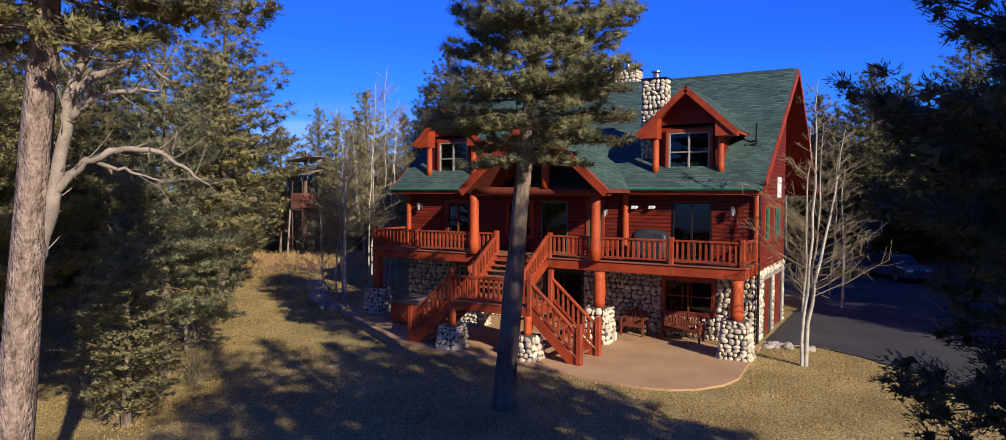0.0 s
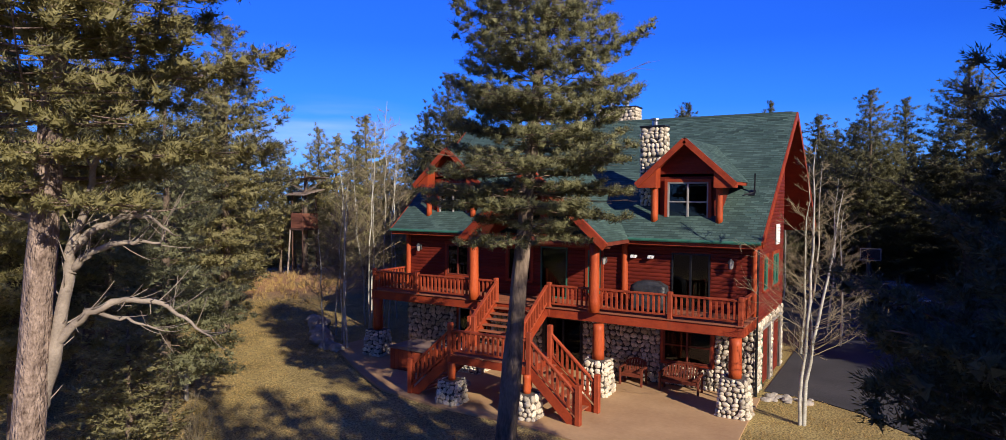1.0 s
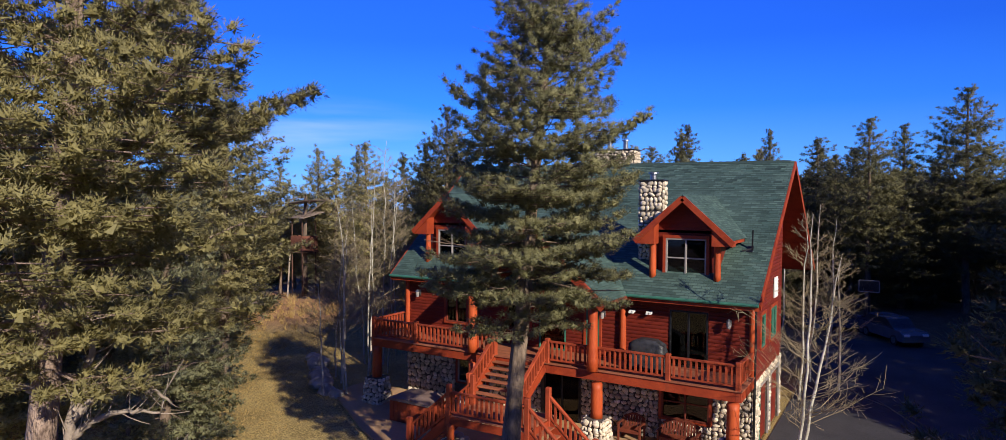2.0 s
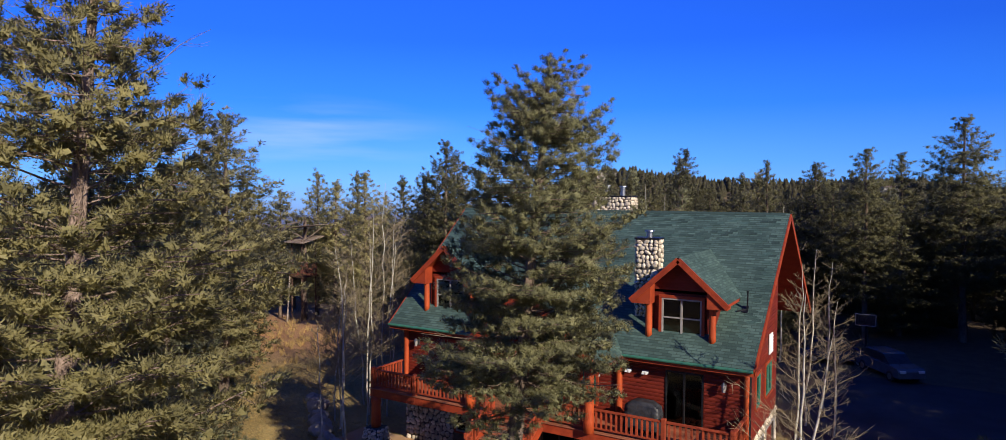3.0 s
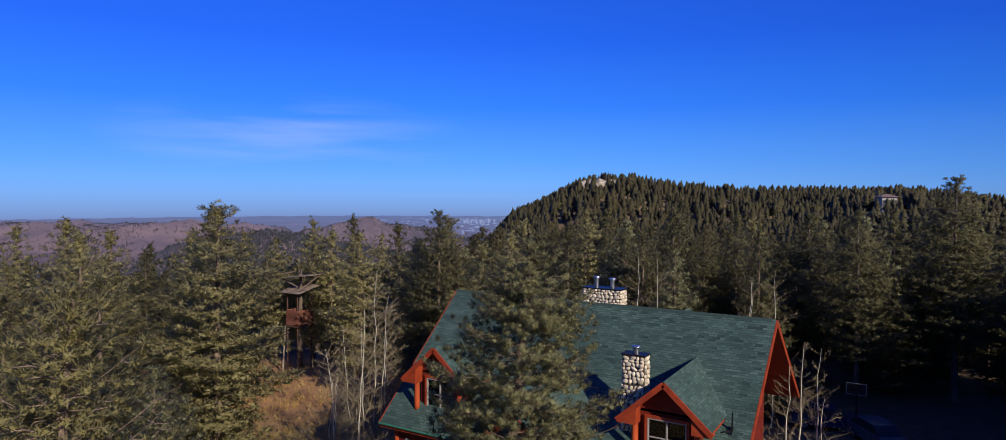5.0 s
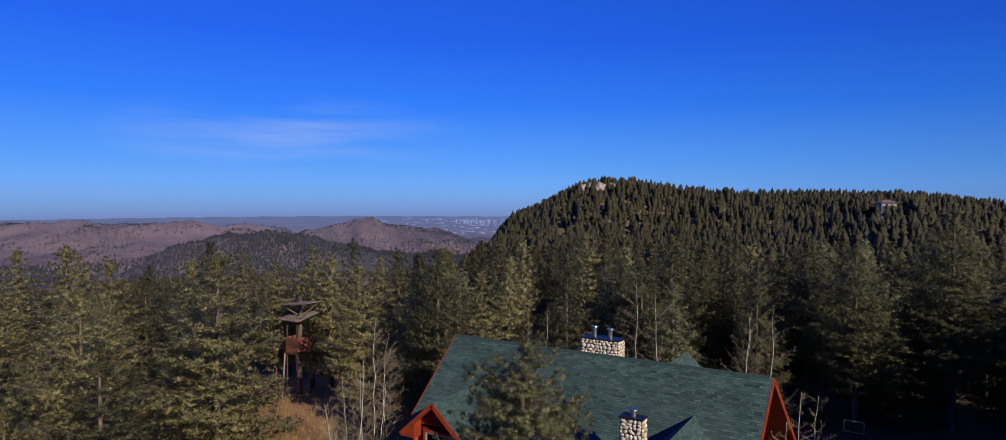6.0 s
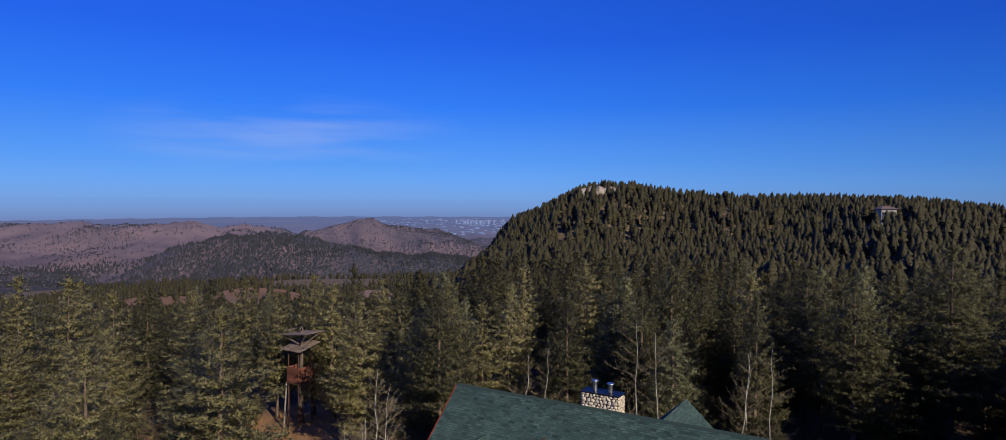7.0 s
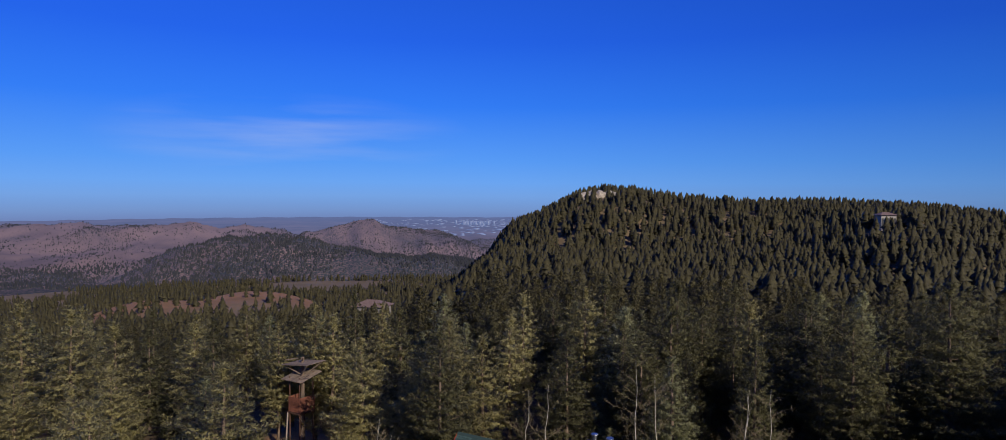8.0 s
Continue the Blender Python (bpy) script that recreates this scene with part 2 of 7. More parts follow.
M_SHINGLE = shingle_material()


def ground_material():
    """Dry lawn near the house, brown duff under the trees, red soil on the knoll, pale dry grass far off."""
    m = material("dry_ground", (0.195, 0.135, 0.044), (0.42, 0.312, 0.118), 0.45, 0.95, 0.8, 22, fine=9, coord="Object")
    n, l = m.node_tree.nodes, m.node_tree.links
    b = n["Principled BSDF"]
    lawn = b.inputs["Base Color"].links[0].from_socket
    tc = n.new("ShaderNodeTexCoord")

    def noise_of(scale, detail=5):
        t = n.new("ShaderNodeTexNoise")
        t.inputs["Scale"].default_value, t.inputs["Detail"].default_value = scale, detail
        l.new(tc.outputs["Object"], t.inputs["Vector"])
        return t.outputs["Fac"]

    def spot(centre, inner, outer):
        d = n.new("ShaderNodeVectorMath")
        d.operation = "DISTANCE"
        l.new(tc.outputs["Object"], d.inputs[0])
        d.inputs[1].default_value = centre
        wob = n.new("ShaderNodeMath")
        wob.operation = "MULTIPLY_ADD"
        l.new(noise_of(0.15), wob.inputs[0])
        wob.inputs[1].default_value = outer * 0.7
        l.new(d.outputs["Value"], wob.inputs[2])
        mr = n.new("ShaderNodeMapRange")
        mr.inputs["From Min"].default_value, mr.inputs["From Max"].default_value = inner + outer * 0.35, outer * 1.35
        mr.inputs["To Min"].default_value, mr.inputs["To Max"].default_value = 1, 0
        l.new(wob.outputs[0], mr.inputs["Value"])
        return mr.outputs[0]

    def mixed(fac, a, c):
        x = n.new("ShaderNodeMix")
        x.data_type = "RGBA"
        l.new(fac, x.inputs["Factor"])
        if isinstance(a, tuple):
            x.inputs[6].default_value = a
        else:
            l.new(a, x.inputs[6])
        if isinstance(c, tuple):
            x.inputs[7].default_value = c
        else:
            l.new(c, x.inputs[7])
        return x.outputs[2]

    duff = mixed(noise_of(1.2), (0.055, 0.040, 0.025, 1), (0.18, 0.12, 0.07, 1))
    soil = mixed(noise_of(0.5), (0.27, 0.130, 0.055, 1), (0.46, 0.265, 0.120, 1))
    far = mixed(noise_of(0.02), (0.10, 0.075, 0.040, 1), (0.25, 0.17, 0.09, 1))
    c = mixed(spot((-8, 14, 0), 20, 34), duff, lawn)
    c = mixed(spot((-30, 26, 0), 6, 13), c, lawn)
    c = mixed(spot((-46, 40, 0), 9, 15), c, soil)
    fine = n.new("ShaderNodeMapRange")
    fine.inputs["From Min"].default_value, fine.inputs["From Max"].default_value = 0.36, 0.64
    fine.inputs["To Min"].default_value, fine.inputs["To Max"].default_value = 0.45, 1.5
    l.new(noise_of(16, 8), fine.inputs["Value"])
    grit = n.new("ShaderNodeHueSaturation")
    l.new(fine.outputs[0], grit.inputs["Value"])
    l.new(c, grit.inputs["Color"])
    c = grit.outputs[0]
    fade = spot((0, 0, 0), 120, 260)
    c = mixed(fade, far, c)
    clay = mixed(noise_of(0.03, 6), (0.19, 0.085, 0.040, 1), (0.38, 0.205, 0.095, 1))
    for centre in ((-421, 322, -45), (-430, 185, -48), (-330, 400, -40)):
        c = mixed(spot(centre, 40, 120), c, clay)
    l.new(c, b.inputs["Base Color"])
    return m


def distance_material():
    """Far hills and the plain behind them, with bluish haze painted in as emission."""
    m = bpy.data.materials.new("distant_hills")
    m.use_nodes = True
    n, l = m.node_tree.nodes, m.node_tree.links
    b = n["Principled BSDF"]
    b.inputs["Roughness"].default_value = 1.0
    b.inputs["Specular IOR Level"].default_value = 0.0
    tc = n.new("ShaderNodeTexCoord")
    grass = n.new("ShaderNodeTexNoise")
    grass.inputs["Scale"].default_value, grass.inputs["Detail"].default_value = 0.004, 6
    woods = n.new("ShaderNodeTexNoise")
    woods.inputs["Scale"].default_value, woods.inputs["Detail"].default_value = 0.006, 3
    dots = n.new("ShaderNodeTexVoronoi")
    dots.inputs["Scale"].default_value = 0.2
    for t in (grass, woods, dots):
        l.new(tc.outputs["Object"], t.inputs["Vector"])
    ramp = n.new("ShaderNodeValToRGB")
    ramp.color_ramp.elements[0].color, ramp.color_ramp.elements[1].color = (0.120, 0.076, 0.070, 1), (0.32, 0.200, 0.165, 1)
    ramp.color_ramp.elements[0].position, ramp.color_ramp.elements[1].position = 0.3, 0.7
    l.new(grass.outputs["Fac"], ramp.inputs[0])
    near = n.new("ShaderNodeAttribute")
    near.attribute_name = "woods"
    a = n.new("ShaderNodeMath")
    a.operation = "ADD"
    l.new(woods.outputs["Fac"], a.inputs[0])
    l.new(near.outputs["Fac"], a.inputs[1])
    sub = n.new("ShaderNodeMath")
    sub.operation = "SUBTRACT"
    l.new(a.outputs[0], sub.inputs[0])
    l.new(dots.outputs["Distance"], sub.inputs[1])
    mr = n.new("ShaderNodeMapRange")
    mr.inputs["From Min"].default_value, mr.inputs["From Max"].default_value = 0.0, 0.55
    l.new(sub.outputs[0], mr.inputs["Value"])
    mix = n.new("ShaderNodeMix")
    mix.data_type = "RGBA"
    l.new(mr.outputs[0], mix.inputs["Factor"])
    l.new(ramp.outputs[0], mix.inputs[6])
    mix.inputs[7].default_value = (0.036, 0.040, 0.030, 1)
    l.new(mix.outputs[2], b.inputs["Base Color"])
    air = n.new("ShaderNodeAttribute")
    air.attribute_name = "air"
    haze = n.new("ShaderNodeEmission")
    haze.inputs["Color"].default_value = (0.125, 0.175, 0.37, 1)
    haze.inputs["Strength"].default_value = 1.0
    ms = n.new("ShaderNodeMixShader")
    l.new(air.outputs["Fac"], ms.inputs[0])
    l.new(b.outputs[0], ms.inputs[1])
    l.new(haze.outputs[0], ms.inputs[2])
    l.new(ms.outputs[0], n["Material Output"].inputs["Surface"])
    return m


M_GROUND = ground_material()
M_DISTANCE = distance_material()


# ---- mesh helpers ----
def mesh_from(name, verts, faces, mat, smooth=False):
    me = bpy.data.meshes.new(name)
    me.from_pydata([tuple(v) for v in verts], [], [tuple(f) for f in faces])
    me.materials.append(mat)
    if smooth:
        me.polygons.foreach_set("use_smooth", [True] * len(me.polygons))
    me.update()
    return me


def tri_mesh(name, verts, tris, mat, smooth=False):
    """A triangle mesh straight from arrays, for large counts."""
    verts, tris = np.asarray(verts, dtype=np.float32), np.asarray(tris, dtype=np.int32)
    me = bpy.data.meshes.new(name)
    me.vertices.add(len(verts))
    me.vertices.foreach_set("co", verts.ravel())
    me.loops.add(tris.size)
    me.loops.foreach_set("vertex_index", tris.ravel())
    me.polygons.add(len(tris))
    me.polygons.foreach_set("loop_start", np.arange(0, tris.size, 3, dtype=np.int32))
    me.polygons.foreach_set("loop_total", np.full(len(tris), 3, dtype=np.int32))
    if smooth:
        me.polygons.foreach_set("use_smooth", np.ones(len(tris), dtype=bool))
    me.materials.append(mat)
    me.update(calc_edges=True)
    return me


def part(name, bm, mat, parent, label="", smooth=False):
    """Links a bmesh as one mesh object under a thing or a part."""
    me = bpy.data.meshes.new(name)
    bm.normal_update()
    bm.to_mesh(me)
    bm.free()
    me.materials.append(mat)
    if smooth:
        me.polygons.foreach_set("use_smooth", [True] * len(me.polygons))
    return under(name, me, parent, label)


def under(name, me, parent, label=""):
    ob = new(name, me)
    if parent is not None:
        ob.parent = parent
        # parents stand unturned at their base: undo their offset
        off = Vector((0, 0, 0))
        p = parent
        while p is not None:
            off += p.location
            p = p.parent
        ob.location = -off
    if label:
        ob["label"] = label
    return ob


def thing(name, at, label, category, group="", kind=""):
    ob = new(name)
    ob.empty_display_size = 0.3
    ob.location = at
    return tagged(ob, label, category, group, kind)


def box(bm, x0, x1, y0, y1, z0, z1, bevel=0.0):
    vs = [bm.verts.new(p) for p in ((x0, y0, z0), (x1, y0, z0), (x1, y1, z0), (x0, y1, z0), (x0, y0, z1), (x1, y0, z1), (x1, y1, z1), (x0, y1, z1))]
    fs = [bm.faces.new([vs[i] for i in f]) for f in ((3, 2, 1, 0), (4, 5, 6, 7), (0, 1, 5, 4), (1, 2, 6, 5), (2, 3, 7, 6), (3, 0, 4, 7))]
    if bevel:
        es = {e for f in fs for e in f.edges}
        bmesh.ops.bevel(bm, geom=list(es), offset=bevel, segments=1, affect="EDGES")
    return bm


def boxed(*args, **kw):
    return box(bmesh.new(), *args, **kw)


def beam(bm, a, b, w, h, up=(0, 0, 1), bevel=0.0):
    """A rectangular timber from a to b, w wide and h high."""
    a, b = Vector(a), Vector(b)
    d = (b - a).normalized()
    s = d.cross(Vector(up))
    s = s.normalized() if s.length > 1e-4 else Vector((1, 0, 0))
    u = s.cross(d)
    vs = [bm.verts.new(p + s * (w / 2 * i) + u * (h / 2 * j)) for p in (a, b) for i, j in ((-1, -1), (1, -1), (1, 1), (-1, 1))]
    fs = [bm.faces.new([vs[i] for i in f]) for f in ((3, 2, 1, 0), (4, 5, 6, 7), (0, 1, 5, 4), (1, 2, 6, 5), (2, 3, 7, 6), (3, 0, 4, 7))]
    if bevel:
        bmesh.ops.bevel(bm, geom=list({e for f in fs for e in f.edges}), offset=bevel, segments=1, affect="EDGES")
    return bm


def tube_arrays(points, radii, sides):
    """Vertices and triangles of a tapered tube along points."""
    pts = np.asarray(points, float)
    n = len(pts)
    tan = np.gradient(pts, axis=0)
    tan /= np.linalg.norm(tan, axis=1)[:, None] + 1e-9
    ref = np.where(np.abs(tan[:, 2:3]) > 0.9, np.array([[1.0, 0, 0]]), np.array([[0, 0, 1.0]]))
    s = np.cross(tan, ref)
    s /= np.linalg.norm(s, axis=1)[:, None] + 1e-9
    u = np.cross(s, tan)
    ang = np.linspace(0, 2 * np.pi, sides, endpoint=False)
    ring = pts[:, None] + np.asarray(radii, float)[:, None, None] * (np.cos(ang)[None, :, None] * s[:, None] + np.sin(ang)[None, :, None] * u[:, None])
    v = ring.reshape(-1, 3)
    i, k = np.meshgrid(np.arange(n - 1) * sides, np.arange(sides), indexing="ij")
    a, b = (i + k).ravel(), (i + (k + 1) % sides).ravel()
    t = np.concatenate([np.stack([a, b, b + sides], 1), np.stack([a, b + sides, a + sides], 1)])
    return v, t.astype(np.int32)


class Heap:
    """Collects triangle pieces into one mesh."""

    def __init__(self):
        self.v, self.t, self.n = [], [], 0

    def add(self, v, t):
        self.v.append(np.asarray(v, float))
        self.t.append(np.asarray(t, dtype=np.int32) + self.n)
        self.n += len(v)

    def mesh(self, name, mat, smooth=False):
        return tri_mesh(name, np.concatenate(self.v), np.concatenate(self.t), mat, smooth)


def round_log(bm, a, b, r0, r1=None, sides=12, seed=0):
    """A slightly uneven peeled log from a to b."""
    rng = np.random.RandomState(seed)
    a, b = np.array(a, float), np.array(b, float)
    n = 7
    f = np.linspace(0, 1, n)
    pts = a + (b - a) * f[:, None]
    rad = (r0 + ((r1 or r0) - r0) * f) * (1 + rng.uniform(-0.05, 0.05, n))
    v, t = tube_arrays(pts, rad, sides)
    vs = [bm.verts.new(p) for p in v]
    for tri in t:
        bm.faces.new([vs[i] for i in tri])
    bm.faces.new(vs[:sides])
    bm.faces.new(vs[-sides:][::-1])
    bmesh.ops.recalc_face_normals(bm, faces=bm.faces[:])
    return bm


# ---- the land ----
CY, SY = math.cos(radians(31.064)), math.sin(radians(31.064))


def along(x, y):
    """Right and ahead of the first viewpoint."""
    return x * CY + y * SY, -x * SY + y * CY


def place(u, v):
    return u * CY - v * SY, u * SY + v * CY


def smooth(a, b, x):
    t = np.clip((x - a) / (b - a), 0, 1)
    return t * t * (3 - 2 * t)


def height(x, y):
    """Height of the ground: a level yard, a valley, the wooded hill, falling country to one side."""
    x, y = np.asarray(x, float), np.asarray(y, float)
    u, v = along(x, y)
    r = np.hypot(u, v)
    az = np.degrees(np.arctan2(u, v))
    crest = np.interp(az, (-60, -1.3, 0.9, 4.1, 6.8, 9.5, 14.0, 18.7, 26, 36, 60), (-70, -22, -3, 10, 23, 25, 18, 15.5, 15, 8, -5))
    side = smooth(-7.0, 1.0, az)
    f = smooth(330, 500, r)
    hill = np.interp(np.minimum(r, 360), (70, 230, 360), (0, -8, -8)) * (1 - f) + crest * f
    hill = hill * (1 - smooth(560, 950, r)) + -90 * smooth(560, 950, r)
    fall = np.interp(r, (62, 110, 180, 300, 600, 1000, 1100), (0, -4, -12, -33, -72, -100, -110))
    knoll = 16 * np.exp(-((az + 20) / 5.0) ** 2 - ((r - 520) / 110) ** 2)
    knoll = knoll + 13 * np.exp(-((az + 28.5) / 4.0) ** 2 - ((r - 490) / 80) ** 2)
    spur = 17 * np.exp(-((az - 31) / 6.0) ** 2 - ((r - 365) / 85) ** 2)
    z = (hill + spur) * side + (fall + knoll) * (1 - side)
    z = z - 1.4 * np.exp(-((u + 15) / 6.5) ** 2 - ((v - 17) / 7.0) ** 2)
    back = smooth(100, 180, np.abs(az))
    z = z * (1 - back)
    rough = np.sin(x * 0.11 + 1.3) * np.sin(y * 0.13 + 0.4) * 0.25 + np.sin(x * 0.031) * np.sin(y * 0.027 + 2) * 1.5 * smooth(70, 200, r)
    # level under the house, patio and drive
    flat = smooth(0, 8, np.hypot(np.maximum(np.abs(x + 10) - 14, 0), np.maximum(np.abs(y - 30) - 16, 0)))
    return z + rough * flat


def polar_sheet(name, radii, angles, zfun, mat, close=False):
    R, A = np.meshgrid(radii, np.radians(angles), indexing="ij")
    U, V = R * np.sin(A), R * np.cos(A)
    X, Y = place(U, V)
    Z = zfun(X, Y)
    n, m = R.shape
    verts = np.stack([X, Y, Z], -1).reshape(-1, 3)
    i, k = np.meshgrid(np.arange(n - 1), np.arange(m - 1), indexing="ij")
    a = (i * m + k).ravel()
    tris = np.concatenate([np.stack([a, a + m, a + m + 1], 1), np.stack([a, a + m + 1, a + 1], 1)])
    me = tri_mesh(name, verts, tris[:, ::-1], mat, True)
    return me, R.ravel(), np.degrees(A).ravel()


front = np.arange(-50, 50.1, 1.0)
rest = np.concatenate([np.arange(-180, -50, 5.0), front, np.arange(55, 180.1, 5.0)])
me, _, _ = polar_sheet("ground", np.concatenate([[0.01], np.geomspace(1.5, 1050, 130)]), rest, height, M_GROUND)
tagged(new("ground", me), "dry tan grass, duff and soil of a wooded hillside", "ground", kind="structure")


def far_height(x, y):
    x, y = np.asarray(x, float), np.asarray(y, float)
    u, v = along(np.asarray(x, float), np.asarray(y, float))
    r = np.hypot(u, v)
    az = np.degrees(np.arctan2(u, v))
    k = r * np.cos(np.radians(np.clip(az, -45, 45)))
    n1 = np.sin(az * 1.9 + r * 0.004) * 7 + np.sin(az * 4.7 + 1 + r * 0.006) * 3.5 + np.sin(az * 11 + r * 0.011) * 1.8
    base = np.interp(k, (900, 1300, 1800, 2600, 3200, 4700), (-108, -150, -182, -165, -150, -127)) + 0.25 * n1
    ridge = np.interp(az, (-60, -37, -33, -30, -25, -22.5, -21, -18, -15), (-96, -84, -88, -80, -86, -92, -82, -104, -170))
    ridge = -182 + (ridge + 182) * np.exp(-(np.maximum(0, 2500 - k) / 420) ** 2 - (np.maximum(0, k - 2500) / 500) ** 2) + 0.5 * n1 + 4 * np.sin(az * 2.6 + k * 0.009) * np.exp(-((k - 2250) / 220) ** 2)
    gully = 0.0 * r
    for i in range(14):
        c, s_, wl_ = math.cos(i * 2.4), math.sin(i * 2.4), 60 + 34 * i
        gully = gully + (1 - 2 * np.abs(np.sin((x * c + y * s_) * math.pi / wl_ + i * 1.7 + 0.6 * np.sin((y * c - x * s_) / wl_ * 1.3)))) * wl_ * 0.0085
    mid = np.interp(az, (-60, -33, -29, -27.3, -23.4, -18.6, -15, -11, -8.9, -4, 0), (-190, -190, -150, -112, -78, -56, -66, -82, -98, -120, -140))
    mid = -150 + (mid + 150) * np.exp(-((k - 1500) / 260) ** 2) + 0.4 * n1
    butte = np.interp(az, (-18.5, -16.5, -14.6, -13.0, -11.7, -10.9, -9.6, -7.5, -5, -2.5, 0), (-160, -106, -84, -64, -50, -52, -76, -92, -100, -128, -160))
    butte = -182 + (butte + 182) * np.exp(-(np.maximum(0, 2350 - k) / 330) ** 2 - (np.maximum(0, k - 2350) / 350) ** 2) + 0.3 * n1 + 4 * np.sin(az * 3.4 + k * 0.008) * np.exp(-((k - 2150) / 200) ** 2)
    return np.maximum.reduce([base, ridge, mid, butte]) + gully * smooth(980, 1150, k) * (1 - smooth(2500, 2900, k))


far_r = np.concatenate([np.arange(980, 2700, 22.0), np.geomspace(2720, 4880, 24)])
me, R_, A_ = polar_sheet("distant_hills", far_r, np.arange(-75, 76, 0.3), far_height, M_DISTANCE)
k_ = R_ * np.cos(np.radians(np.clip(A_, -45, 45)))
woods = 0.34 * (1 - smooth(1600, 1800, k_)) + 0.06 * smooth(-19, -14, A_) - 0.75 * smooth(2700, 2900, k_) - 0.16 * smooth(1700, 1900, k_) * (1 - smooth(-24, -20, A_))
# share of the painted haze, growing with distance
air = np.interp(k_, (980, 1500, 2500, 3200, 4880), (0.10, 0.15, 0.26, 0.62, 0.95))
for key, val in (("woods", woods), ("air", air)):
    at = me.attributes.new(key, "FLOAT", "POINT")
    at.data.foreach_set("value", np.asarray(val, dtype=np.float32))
tagged(new("distant_hills", me), "brown foothills, a butte and the far plain under painted haze", "hills", kind="structure")

# towers of the far city on the plain
rng = np.random.RandomState(4)
heap = Heap()
CUBE_T = np.array([(0, 2, 1), (0, 3, 2), (4, 5, 6), (4, 6, 7), (0, 1, 5), (0, 5, 4), (1, 2, 6), (1, 6, 5), (2, 3, 7), (2, 7, 6), (3, 0, 4), (3, 4, 7)])
CUBE_V = np.array([(-1, -1, 0), (1, -1, 0), (1, 1, 0), (-1, 1, 0), (-1, -1, 1), (1, -1, 1), (1, 1, 1), (-1, 1, 1)], float)
for i in range(260):
    core = i < 60
    az = rng.normal(-2.3, 0.7) if core else rng.uniform(-12, 1.5)
    rr = 3900 + rng.uniform(-60, 60) if core else rng.uniform(3000, 4500)
    px, py = place(rr * math.sin(radians(az)), rr * math.cos(radians(az)))
    hgt = rng.uniform(6, 26) if core else rng.uniform(2, 5)
    w = rng.uniform(3, 7) if core else rng.uniform(4, 14)
    heap.add(CUBE_V * (w, w, hgt) + (px, py, float(far_height(px, py)) - 1), CUBE_T)
# haze before the city is painted on its walls as faint blue emission
M_CITY = bpy.data.materials.new("haze_glow_walls")
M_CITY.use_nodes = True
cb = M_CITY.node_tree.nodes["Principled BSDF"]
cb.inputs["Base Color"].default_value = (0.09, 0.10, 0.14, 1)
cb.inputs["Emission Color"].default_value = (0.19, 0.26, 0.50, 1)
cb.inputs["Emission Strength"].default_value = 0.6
tagged(new("city_skyline", heap.mesh("city_skyline", M_CITY)), "pale towers and roofs of a far city, haze painted as a glow", "city", kind="stuff")


# ---- trees ----
class Leaves:
    """Triangle pieces that carry the soft normals of the clumps they belong to."""

    def __init__(self):
        self.v, self.t, self.normals, self.n = [], [], [], 0

    def add(self, v, t, normal):
        self.v.append(np.asarray(v, float))
        self.t.append(np.asarray(t, dtype=np.int32) + self.n)
        self.normals.append(np.asarray(normal, float))
        self.n += len(v)

    def arrays(self):
        return np.concatenate(self.v), np.concatenate(self.t), np.concatenate(self.normals)

    def mesh(self, name, mat):
        v, t, nrm = self.arrays()
        face = np.cross(v[t[:, 1]] - v[t[:, 0]], v[t[:, 2]] - v[t[:, 0]])
        flip = np.einsum("ij,ij->i", face, nrm[t].mean(1)) < 0
        t = np.where(flip[:, None], t[:, ::-1], t)
        me = tri_mesh(name, v, t, mat, True)
        soft = me.attributes.new("custom_normal", "FLOAT_VECTOR", "POINT")
        soft.data.foreach_set("vector", unit(nrm).astype(np.float32).ravel())
        me.update()
        return me


def unit(v):
    return v / (np.linalg.norm(v, axis=-1, keepdims=True) + 1e-9)


